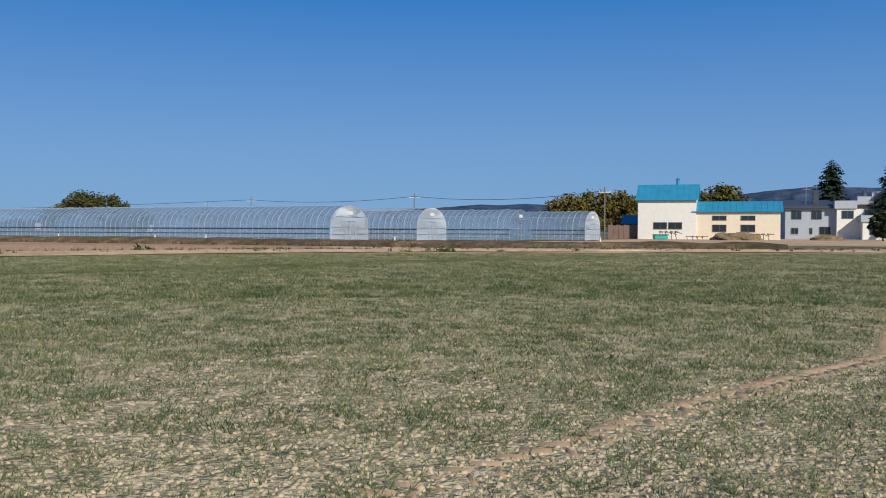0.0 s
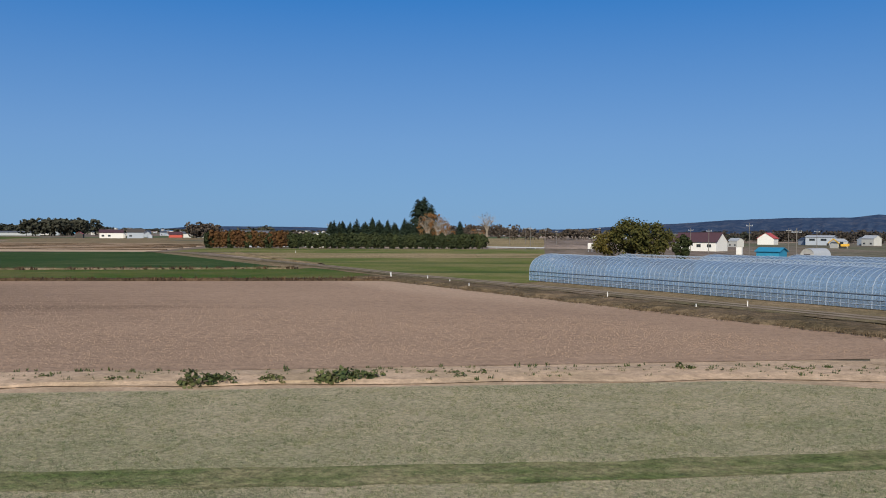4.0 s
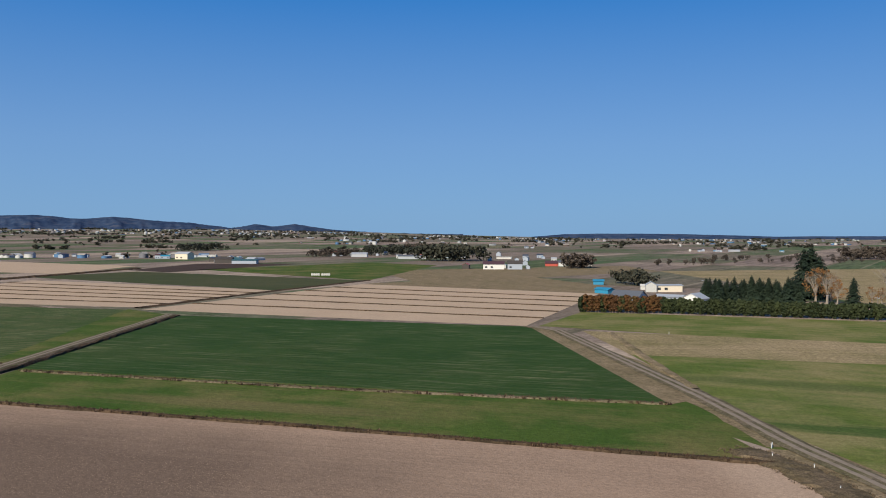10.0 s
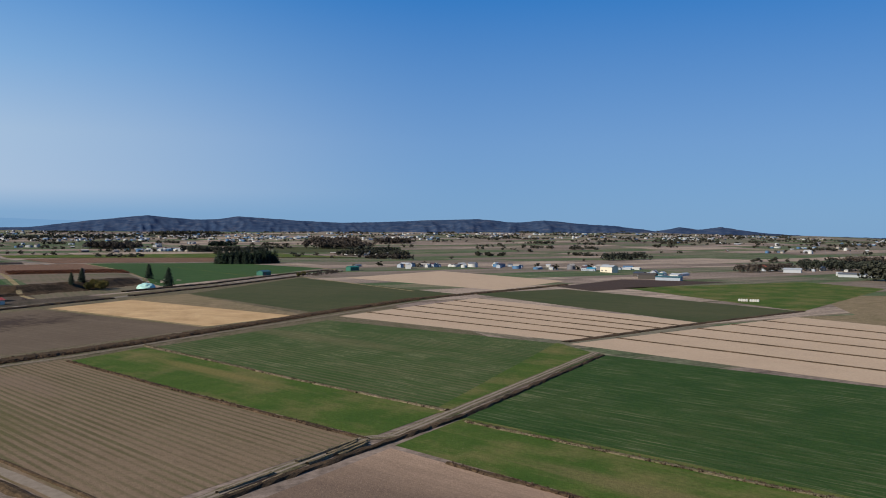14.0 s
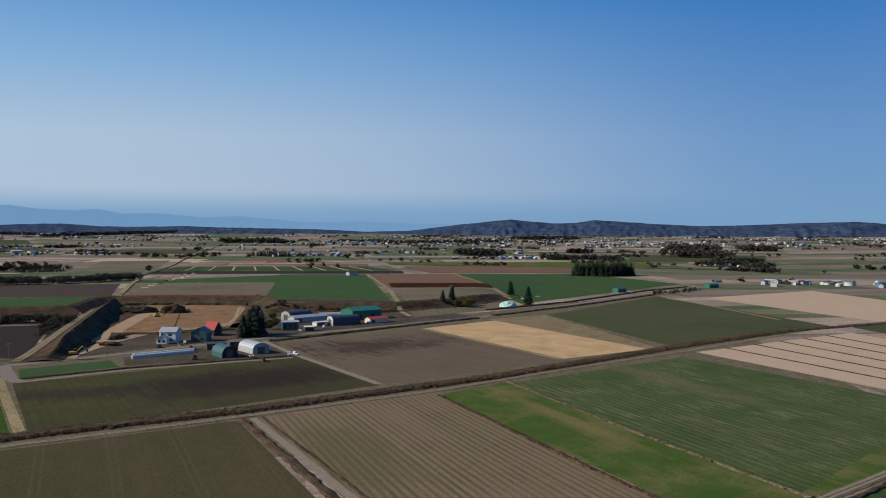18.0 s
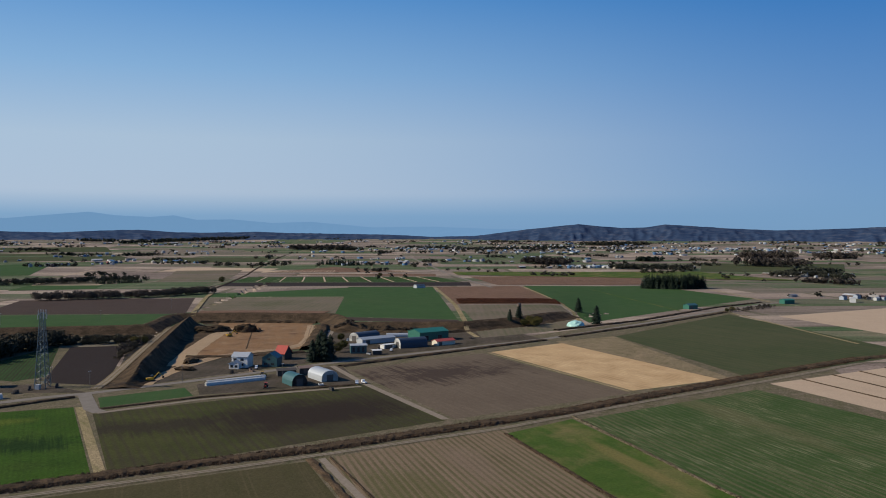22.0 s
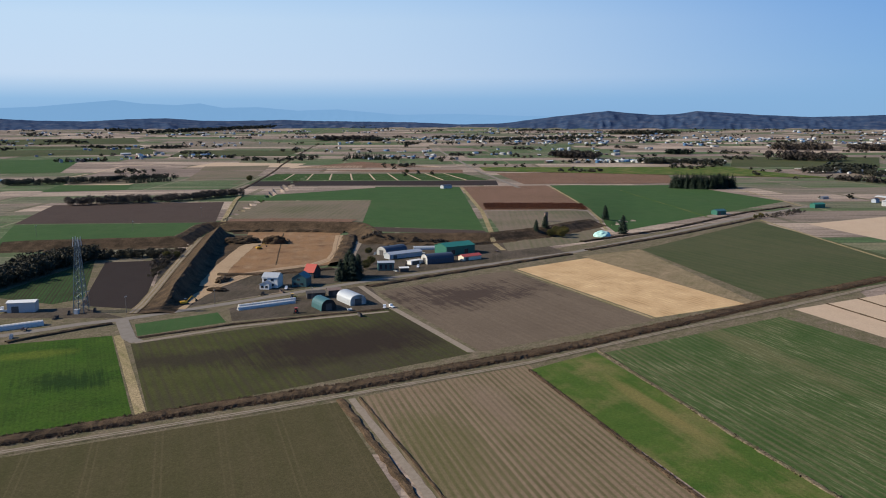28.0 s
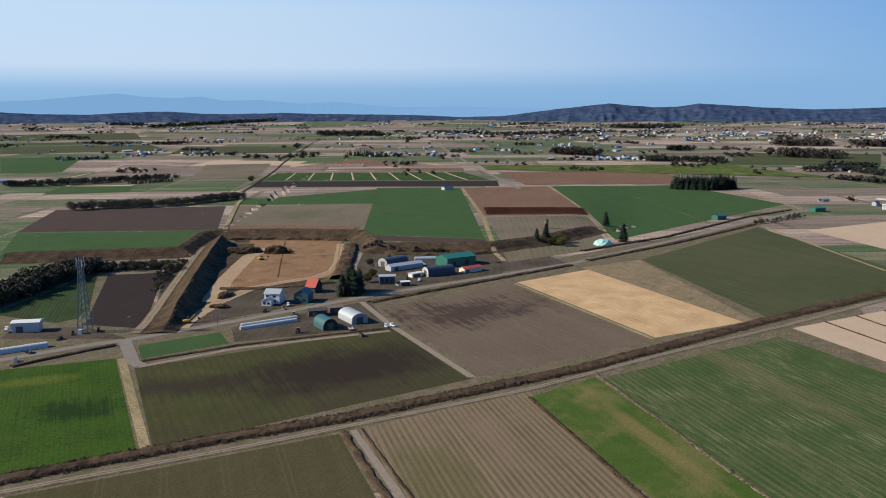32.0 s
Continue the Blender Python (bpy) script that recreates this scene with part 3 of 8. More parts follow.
field("field_rice_far", (-836.3, -18.0), (-979.7, 87.2), (-775.3, 182.2), (-655.7, 101.4), M_RICE, "pale stubble")
# beyond the road
field("field_green_slope", (-1031.0, -561.6), (-1073.4, -456.8), (-638.0, -250.0), (-621.2, -352.0), M_EVEN, "even dark green field")
field("field_soil", (-619.5, -351.0), (-635.2, -248.9), (-615.8, -236.5), (-593.6, -337.5), M_REDDARK, "strip of reddish bare soil")
field("field_red", (-1074.8, -453.3), (-1145.8, -358.4), (-834.3, -212.7), (-780.2, -307.8), M_RED, "red-brown bare field")
field("field_grey", (-772.6, -301.9), (-819.0, -214.3), (-673.1, -154.8), (-578.2, -208.1), M_FALLOW, "grey-brown weedy field")
field("field_green_slope", (-1147.9, -353.4), (-1253.3, -199.4), (-1051.2, -47.3), (-712.0, -161.6), M_EVEN, "green field with a grass track")
field("field_moss", (-761.4, -590.4), (-833.5, -459.1), (-652.1, -367.7), (-614.3, -486.3), M_FALLOW, "dull weedy field")
field("field_green", (-817.7, -621.7), (-1015.4, -550.6), (-844.4, -465.1), (-777.6, -599.0), M_EVEN, "green field")
field("field_dark", (-660.3, -742.5), (-758.0, -599.1), (-594.1, -479.6), (-518.2, -630.9), M_REDDARK, "dark ploughed field")
field("field_green", (-513.2, -624.9), (-592.8, -478.6), (-518.5, -432.8), (-432.6, -546.0), M_EVEN, "green crop field")
field("field_cabbage", (-316.0, -409.0), (-431.0, -450.0), (-334.0, -358.3), (-316.4, -361.5), M_CABBAGE, "green vegetable rows")
field("field_black", (-426.3, -436.0), (-447.3, -407.5), (-325.7, -311.4), (-319.6, -345.3), M_BLACK, "black bare plot")
field("pit_floor", (-415.9, -333.2), (-590.0, -442.0), (-618.0, -370.0), (-481.3, -294.3), M_PIT, "orange earth of a levelled site", 0.1)
field("site_apron", (-392.0, -317.0), (-470.0, -362.0), (-505.0, -300.0), (-474.0, -295.0), M_BANK, "rough brown earth beside the haul road", 0.05)
field("site_apron", (-574.0, -445.0), (-600.0, -470.0), (-630.0, -376.0), (-610.0, -364.0), M_BANK, "rough brown earth below the cut", 0.06)
field("farm_base", (-440.0, -262.0), (-560.0, -335.0), (-645.0, -215.0), (-590.0, -168.0), M_YARD, "weedy brown ground round the barns", 0.03)
field("farm_base", (-250.0, -334.0), (-322.0, -448.0), (-460.0, -478.0), (-334.0, -287.0), M_MIDDLE, "weedy ground round the tower", 0.02)
strip("pit_road", [(-333.0, -294.4), (-345.0, -300.5), (-388.2, -315.0), (-430.9, -322.2), (-453.7, -313.9), (-473.2, -304.1), (-498.1, -305.4), (-530.0, -320.0), (-568.5, -341.8), (-603.0, -361.0)], 8.0, M_HAUL, "pale sandy haul road round the site", 0.22, "road", 0.0, 0.35, 3)
for o in (-1.3, 1.3):
    strip("wheel_rut", [(-388.2, -315.0 + o), (-430.9, -322.2 + o), (-453.7, -313.9 + o), (-473.2, -304.1 + o), (-498.1, -305.4 + o), (-530.0, -320.0 + o), (-568.5, -341.8 + o), (-600.0, -359.0 + o)], 0.7, M_RUT, "darker wheel rut on the haul road", 0.25, "road", 0.0, 0.12, 3)
strip("pit_road", [(-387.7, -320.2), (-445.1, -354.0), (-521.8, -393.3), (-560.4, -403.0)], 11.0, M_HAUL, "pale sandy ramp", 0.18, "road", 0.0, 0.4, 3)
field("yard_farm", (-335.5, -294.6), (-423.4, -328.4), (-469.5, -283.8), (-442.4, -251.8), M_YARD, "trampled grey-brown farm yard", 0.06)
field("yard_farm", (-345.3, -272.2), (-428.2, -238.2), (-379.4, -199.7), (-323.1, -253.4), M_YARD, "dark bare soil beside the barns", 0.05)
field("yard_farm", (-443.1, -250.3), (-551.2, -306.4), (-602.1, -225.7), (-536.3, -196.8), M_YARD, "trampled farm yard", 0.05)
field("yard_farm", (-282.5, -361.3), (-296.2, -370.2), (-317.0, -342.5), (-307.8, -303.5), M_YARD, "grey yard by the tower", 0.05)
field("yard_farm", (-319.6, -303.1), (-444.5, -404.0), (-486.7, -414.2), (-330.2, -292.5), M_YARD, "weedy ground beside the path", 0.05)


def site_ridge():
    """The cut edge of the levelled site: a steep face towards it, a gentle weedy slope with a path behind."""
    line = [(-326.3, -287.7), (-344.4, -297.4), (-370.5, -314.0), (-429.5, -353.2), (-508.7, -404.9), (-573.3, -446.4)]
    prof = [(-27, 0.0), (-25, 0.35), (-20.5, 0.7), (-17, 2.2), (-13, 5.0), (-9.5, 7.4), (-8.4, 6.6), (-6.6, 4.2), (-4.4, 1.8), (-2.0, 0.5), (2.5, 0.0)]
    dense = []
    for (ax, ay), (bx, by) in zip(line[:-1], line[1:]):
        dense += [(ax + (bx - ax) * i / 12, ay + (by - ay) * i / 12) for i in range(12)]
    dense.append(line[-1])

    def build(name, prof, mat, label, up, category, uneven=1.0):
        vs, fs = [], []
        for i, (x, y) in enumerate(dense):
            x0, y0 = dense[max(0, i - 1)]
            x1, y1 = dense[min(len(dense) - 1, i + 1)]
            l = math.hypot(x1 - x0, y1 - y0)
            nx, ny = (y1 - y0) / l, -(x1 - x0) / l
            k = min(1.0, 0.15 + i / 24)
            for o, h in prof:
                w = (noise.noise((x * 0.05 + o * 0.05, y * 0.05, 0)) * 1.4 + noise.noise((x * 0.5, y * 0.5, o)) * 0.5) * uneven
                vs.append((x + nx * (o + w), y + ny * (o + w), max(h * k * (1 + 0.12 * w), float(ground_z(x + nx * o, y + ny * o)) * 0.9) + up + (-0.4 if h == 0 else 0)))
        n = len(prof)
        for i in range(len(dense) - 1):
            for j in range(n - 1):
                q = i * n + j
                fs.append((q, q + n, q + n + 1, q + 1))
        me = mesh_from(name, vs, fs, mat)
        if sum(p.normal.z for p in me.polygons) < 0:
            me.flip_normals()
        tagged(new(name, me), label, category, kind="structure")

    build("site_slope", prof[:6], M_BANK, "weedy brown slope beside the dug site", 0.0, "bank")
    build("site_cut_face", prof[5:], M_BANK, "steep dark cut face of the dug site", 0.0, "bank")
    build("path_slope", [(-25.4, 0.30), (-24.2, 0.45), (-21.2, 0.75), (-20.2, 0.85)], M_DRY, "pale weedy path on the slope", 0.3, "path", 0.0)
    for o in (-24.2, -21.9):
        build("wheel_rut", [(o, 0.56 + (o + 24.2) * 0.1), (o + 0.5, 0.62 + (o + 24.2) * 0.1), (o + 1.0, 0.68 + (o + 24.2) * 0.1)], M_GRAVEL, "pale gravel wheel rut on the slope", 0.3, "path", 0.0)


site_ridge()


def draped(name, pts, offs, mat, label, lift=0.25, category="bank"):
    """A band along a line that follows the land between the given sideways offsets."""
    dense = []
    for (ax, ay), (bx, by) in zip(pts[:-1], pts[1:]):
        k = max(1, int(math.hypot(bx - ax, by - ay) / 4))
        dense += [(ax + (bx - ax) * i / k, ay + (by - ay) * i / k) for i in range(k)]
    dense.append(pts[-1])
    vs, fs, n = [], [], len(offs)
    for i, (x, y) in enumerate(dense):
        x0, y0 = dense[max(0, i - 2)]
        x1, y1 = dense[min(len(dense) - 1, i + 2)]
        l = math.hypot(x1 - x0, y1 - y0)
        nx, ny = -(y1 - y0) / l, (x1 - x0) / l
        for j, o in enumerate(offs):
            w = noise.noise((x * 0.12 + j, y * 0.12, 2.0)) * 1.4
            px, py = x + nx * (o + w), y + ny * (o + w)
            vs.append((px, py, float(ground_z(px, py)) + (lift + 0.5 * max(0.0, noise.noise((px * 0.4, py * 0.4, 0))) if 0 < j < n - 1 else -0.3)))
    for i in range(len(dense) - 1):
        for j in range(n - 1):
            q = i * n + j
            fs.append((q, q + 1, q + n + 1, q + n))
    me = mesh_from(name, vs, fs, mat)
    if sum(p.normal.z for p in me.polygons) < 0:
        me.flip_normals()
    return tagged(new(name, me), label, category, kind="structure")


draped("terrace_bank", TERRACE, (-3, 0, 4, 8, 12, 16, 20), M_BANK, "steep rough brown bank below the upper fields")
draped("terrace_edge", TERRACE[3:6], (14, 18, 24, 30, 36, 40), M_RED, "strip of ridged brown soil above the cut", 0.35)
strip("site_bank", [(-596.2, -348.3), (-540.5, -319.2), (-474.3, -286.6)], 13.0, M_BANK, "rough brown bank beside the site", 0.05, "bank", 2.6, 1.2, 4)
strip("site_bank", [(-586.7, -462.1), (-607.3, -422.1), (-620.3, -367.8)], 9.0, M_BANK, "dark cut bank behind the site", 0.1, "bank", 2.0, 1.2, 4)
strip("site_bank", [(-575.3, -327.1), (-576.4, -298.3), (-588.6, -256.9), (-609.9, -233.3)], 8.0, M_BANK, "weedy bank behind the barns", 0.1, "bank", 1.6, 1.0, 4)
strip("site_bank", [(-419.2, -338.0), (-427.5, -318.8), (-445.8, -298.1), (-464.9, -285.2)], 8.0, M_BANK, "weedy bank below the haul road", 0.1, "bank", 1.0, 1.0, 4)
strip("field_track", [(-1074.3, -454.7), (-767.4, -302.7), (-619.8, -236.2), (-581.3, -212.6)], 4.0, M_STRAW, "bare earth track between fields", 0.12, "path")
strip("field_track", [(-577.6, -328.4), (-522.6, -302.7), (-469.5, -274.6)], 3.5, M_GRAVEL, "gravel track down to the road", 0.15, "path")
strip("field_track", [(-1129.5, -347.7), (-831.1, -214.7), (-724.9, -171.9)], 3.0, M_STRAW, "bare earth track between fields", 0.12, "path")
strip("field_track", [(-596.1, -473.4), (-777.6, -599.0), (-835.1, -634.8)], 4.5, M_STRAW, "earth track along the field", 0.6, "path")
strip("field_track", [(-1118.8, -249.2), (-933.2, -147.0), (-852.7, -104.8)], 2.5, M_GRASS, "grass track through the green field", 0.12, "path")
strip("field_track", [(-1244.4, -129.7), (-1051.2, -47.3), (-1000.1, -27.7)], 3.0, M_STRAW, "pale track to the road", 0.12, "path")
strip("ditch_bank", [(-251.8, -316.5), (-282.9, -306.6), (-295.9, -300.7)], 3.5, M_BANK, "weedy roadside bank", 0.1, "ditch", 0.8, 0.4, 4)
strip("ditch_bank", [(-423.1, -235.4), (-464.4, -217.4), (-526.7, -189.3), (-582.8, -163.4)], 6.0, M_BANK, "dark weedy roadside ditch", 0.1, "ditch", 0.9, 0.6, 4)
strip("ditch_bank", [(-605.2, -157.2), (-716.8, -111.6), (-856.8, -64.4)], 6.0, M_BANK, "dark weedy roadside ditch", 0.1, "ditch", 0.9, 0.6, 4)
strip("ditch_bank", [(-644.8, -172.2), (-744.7, -125.6), (-911.2, -76.9), (-995.5, -38.7)], 5.0, M_BANK, "dark weedy roadside ditch", 0.1, "ditch", 1.0, 0.6, 4)
strip("ditch_bank", [(-280.8, -271.2), (-318.8, -248.4), (-374.2, -200.2)], 3.0, M_BANK, "weedy field edge", 0.1, "ditch", 0.5, 0.4, 4)
strip("field_track", [(-273.9, -266.2), (-314.8, -245.4), (-371.4, -195.5)], 3.0, M_GRAVEL, "pale track along the dark field", 0.12, "path")
strip("field_track", [(-422.4, -240.5), (-382.5, -201.4), (-318.4, -129.6)], 3.5, M_GRAVEL, "pale track between fields", 0.12, "path")
strip("field_track", [(-303.0, -301.7), (-279.3, -274.6), (-275.6, -266.3)], 6.0, M_ROAD, "short paved track from the road", 0.14, "path")
strip("field_track", [(-507.5, -177.8), (-408.7, -73.1)], 2.2, M_STRAW, "pale edge between fields", 0.12, "path")
strip("field_track", [(-850.6, -58.9), (-646.3, 37.1)], 3.0, M_STRAW, "pale edge between fields", 0.12, "path")
strip("grass_edge", [(-344.0, -84.6), (-262.6, -21.2), (-213.7, 19.9)], 1.6, M_MIDDLE, "line of dry grass between plots", 0.12, "verge", 0.3, 0.3, 3)
strip("grass_edge", [(-304.0, -99.9), (-226.8, -35.5), (-185.8, 0.3)], 1.6, M_BANK, "line of dark weeds between plots", 0.12, "verge", 0.3, 0.3, 3)
strip("grass_edge", [(-201.2, 23.2), (-146.0, 70.1), (-103.6, 111.4)], 1.2, M_MIDDLE, "line of dry grass between plots", 0.12, "verge", 0.25, 0.3, 3)
strip("grass_edge", [(-165.3, 15.4), (-123.9, 49.9), (-90.1, 77.1), (-68.9, 94.5)], 1.6, M_BANK, "line of dark weeds at the field edge", 0.1, "verge", 0.3, 0.3, 3)
strip("grass_edge", [(-186.5, 177.2), (-140.6, 145.7), (-110.6, 126.5)], 2.5, M_DRY, "dry weeds along the track", 0.1, "verge", 0.3, 0.4, 3)
for u in (0.17, 0.34, 0.5, 0.66, 0.82):
    a, b, c, d = (-338.2, 80.5), (-439.9, 226.7), (-311.2, 288.4), (-215.4, 168.5)
    strip("field_bund", [(a[0] + (b[0] - a[0]) * u, a[1] + (b[1] - a[1]) * u), (d[0] + (c[0] - d[0]) * u, d[1] + (c[1] - d[1]) * u)], 1.5, M_BANK, "low dark earth bund across stubble", 0.08, "bund", 0.3, 0.2, 6)
    a, b, c, d = (-457.1, -13.0), (-577.6, 74.0), (-413.8, 164.8), (-346.0, 83.3)
    strip("field_bund", [(a[0] + (b[0] - a[0]) * u, a[1] + (b[1] - a[1]) * u), (d[0] + (c[0] - d[0]) * u, d[1] + (c[1] - d[1]) * u)], 1.5, M_BANK, "low dark earth bund across stubble", 0.08, "bund", 0.3, 0.2, 6)
strip("field_bund", [(-344.4, 80.6), (-411.3, 163.8), (-470.5, 246.9)], 4.0, M_BANK, "weedy ditch between stubble plots", 0.1, "ditch", 0.4, 0.4, 4)

# tracks, roads, ditches
strip("road_farm", [(-257.0, -329.8), (-290.0, -314.1), (-304.4, -303.7), (-351.7, -280.8), (-436.9, -244.9), (-522.3, -199.5), (-595.2, -162.8), (-735.5, -114.7), (-892.5, -64.7), (-1002.5, -22.2)], 6.0, M_ROAD, "narrow worn asphalt farm road", 0.12)
strip("ditch_bank", [(-168.6, -220.8), (-203.6, -195.1), (-230.8, -174.0), (-254.3, -154.5), (-324.9, -107.3), (-351.4, -89.7), (-471.8, -23.9), (-570.0, 33.8), (-649.1, 109.0), (-717.1, 168.5)], 8.0, M_BANK, "ditch bank of dark brown weeds", 0.1, "ditch", 0.9, 0.6, 1.6)
rutted("track_ditch", [(-162.6, -213.4), (-222.0, -167.6), (-246.6, -149.9), (-312.6, -103.2), (-385.9, -62.4), (-459.0, -17.7), (-549.5, 32.9)], 4.0, "grey gravel track", 0.13)
rutted("track_fields", [(-110, -52), (-149, -25), (-187, 0), (-188.5, 6.4), (-313.0, 84.8)], 4.0, "rutted farm track", 0.13)
strip("ditch_verge", [(-113, -48), (-151, -20), (-186, 7), (-208, 24), (-305.7, 84.9)], 2.2, M_BANK, "weedy ditch verge", 0.1, "ditch", 0.5, 0.4, 3)
strip("ditch_verge", [(-244.3, -147.2), (-204.9, -109.0), (-135, -42)], 3.0, M_BANK, "weedy ditch between fields", 0.1, "ditch", 0.5, 0.5, 3)
strip("field_track", [(-246.9, -144.5), (-207.5, -106.3), (-137.6, -39.3)], 2.6, M_GRAVEL, "grey gravel track between fields", 0.12, "path", 0.0, 0.2, 4)
strip("grass_edge", [(-249.0, -142.4), (-209.6, -104.2), (-139.7, -37.2)], 0.9, M_BANK, "line of dark weeds along the track", 0.12, "verge", 0.3, 0.2, 3)
rutted("track_greenhouses", [(-213.7, 168.3), (-200.5, 168.6), (-105.4, 122.0), (-73.7, 104.4), (-42, 90), (0, 69), (50, 48)], 4.5, "gravel track beside the greenhouses", 0.15)
strip("bank_track", [(-76.3, 96.2), (-65.7, 93.9), (-54.4, 88.3), (-46.0, 83.8), (-8, 65), (4, 59), (22, 51.5)], 6.0, M_WEEDBANK, "weedy bank beside the track", 0.05, "bank", 0.45, 0.5, 1.5)
strip("verge_soil", [(-120, -53), (-38, 19.5), (-10, 42), (2, 48), (14, 48), (80, 49)], 11.0, M_SANDY, "strip of bare sandy soil", 0.02, "verge", 0.0, 0.0, 6)
strip("verge_soil", [(-115, -48), (-38, 20.5), (-10, 43), (2, 49), (14, 49), (70, 50)], 4.0, M_SANDY, "strip of bare sandy soil with weeds", 0.09, "verge", 0.1, 0.4, 3)
field("yard_soil", (-8, 66), (15, 49.5), (90, 52), (75, 200), M_SANDY, "bare trampled soil of the yard", 0.03)
field("yard_soil", (-75, 100), (-8, 66), (75, 200), (-50, 125), M_DRY, "bare soil round the greenhouses", 0.03)


# ---- distant hills ----
def hills(name, dist, depth, crest, material, label, rough=16.0, base=-10.0):
    """A ridge at a distance: crest gives (bearing, height) from end to end; spurs run down from it."""
    ya, za = [c[0] for c in crest], [c[1] for c in crest]
    vs, fs = [], []
    n, rows = int((ya[-1] - ya[0]) * 12), 15
    for j in range(rows):
        v = j / (rows - 1)
        for i in range(n + 1):
            a = ya[0] + (ya[-1] - ya[0]) * i / n
            top = float(np.interp(a, ya, za))
            r = dist - depth * (1 - v)
            x, y = -math.sin(radians(a)) * r, math.cos(radians(a)) * r
            low = float(ground_z(x, y)) + base
            spur = abs(noise.noise((a * 0.55, v * 1.3, 2.0))) + 0.5 * abs(noise.noise((a * 1.7, v * 2.2, 5.0)))
            k = noise.noise((x / 160, y / 160, 3.1)) * 0.6 + noise.noise((x / 60, y / 60, 7.7)) * 0.5 + noise.noise((x / 22, y / 22, 1.7)) * 0.35
            z = low + (top - low) * (v ** (0.75 + 0.9 * spur)) + k * rough * (0.35 if v == 1 else 0.9) * min(1, v * 3)
            vs.append((x, y, z))
    for j in range(rows - 1):
        for i in range(n):
            k = j * (n + 1) + i
            fs.append((k, k + 1, k + n + 2, k + n + 1))
    me = mesh_from(name, vs, fs, material, True)
    if me.polygons[len(fs) // 2].normal.z < 0:
        me.flip_normals()
    return tagged(new(name, me), label, "hills", kind="structure")


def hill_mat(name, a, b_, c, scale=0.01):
    """Woods with lighter clearings and autumn stands, haze blue painted into each."""
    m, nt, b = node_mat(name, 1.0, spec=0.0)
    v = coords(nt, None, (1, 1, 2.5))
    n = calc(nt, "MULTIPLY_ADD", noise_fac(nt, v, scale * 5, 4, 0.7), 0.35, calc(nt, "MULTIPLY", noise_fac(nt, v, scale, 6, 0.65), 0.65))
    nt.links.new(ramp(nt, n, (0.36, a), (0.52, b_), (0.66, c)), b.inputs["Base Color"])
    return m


# distance haze is put into these base colours, bluer than the woods themselves
M_HILL = hill_mat("haze_blue_hills", (0.020, 0.040, 0.090), (0.042, 0.066, 0.118), (0.098, 0.104, 0.138), 0.014)
# the far range emits its haze blue itself: the distance haze is a painted glow
M_FARGLOW, far_nt, far_b = node_mat("far_range_haze_glow", 1.0, spec=0.0)
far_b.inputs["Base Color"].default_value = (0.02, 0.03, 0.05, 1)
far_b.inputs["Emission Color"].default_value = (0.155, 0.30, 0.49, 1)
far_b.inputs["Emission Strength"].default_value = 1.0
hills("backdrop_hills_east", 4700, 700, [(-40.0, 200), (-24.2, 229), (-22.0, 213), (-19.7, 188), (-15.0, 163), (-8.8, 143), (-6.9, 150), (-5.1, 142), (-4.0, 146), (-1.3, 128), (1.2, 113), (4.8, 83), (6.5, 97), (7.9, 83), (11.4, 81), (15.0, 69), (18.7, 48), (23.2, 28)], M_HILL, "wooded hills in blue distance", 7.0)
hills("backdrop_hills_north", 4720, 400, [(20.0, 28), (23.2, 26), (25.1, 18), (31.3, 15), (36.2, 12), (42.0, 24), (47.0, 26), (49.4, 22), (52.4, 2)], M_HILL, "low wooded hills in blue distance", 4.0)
hills("backdrop_hills_west", 4820, 900, [(56.0, 21), (58.9, 22), (62.5, 31), (64.7, 46), (67.0, 76), (68.4, 60), (69.5, 75), (71.0, 51), (71.8, 62), (73.4, 77), (76.0, 93), (78.1, 110), (79.7, 99), (80.5, 100), (82.5, 116), (85.8, 108), (87.6, 102), (90.2, 94), (91.4, 92), (93.7, 101), (96.0, 113), (98.0, 124), (99.3, 109), (100.7, 105), (102.4, 115), (103.5, 126), (105.7, 107), (106.4, 101), (108.6, 78), (110.0, 62), (112.1, 47)], M_HILL, "long ridge of wooded hills painted haze blue", 9.0)
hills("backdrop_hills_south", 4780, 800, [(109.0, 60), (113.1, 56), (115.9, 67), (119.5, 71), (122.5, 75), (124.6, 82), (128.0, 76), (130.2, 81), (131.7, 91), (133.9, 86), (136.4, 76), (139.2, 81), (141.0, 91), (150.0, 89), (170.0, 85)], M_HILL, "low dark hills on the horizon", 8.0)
hills("backdrop_mountains", 4960, 40, [(86.0, 50.0), (100.0, 90.0), (109.0, 100.0), (113.0, 112.0), (117.0, 108.0), (121.0, 138.0), (123.5, 131.0), (126.0, 150.0), (128.2, 147.0), (129.6, 171.0), (131.0, 160.0), (133.0, 168.0), (134.6, 186.0), (136.4, 172.0), (139.0, 150.0), (142.0, 140.0), (150.0, 120.0), (160, 100)], M_FARGLOW, "faint far mountains, haze blue put in as glow", 4.0)


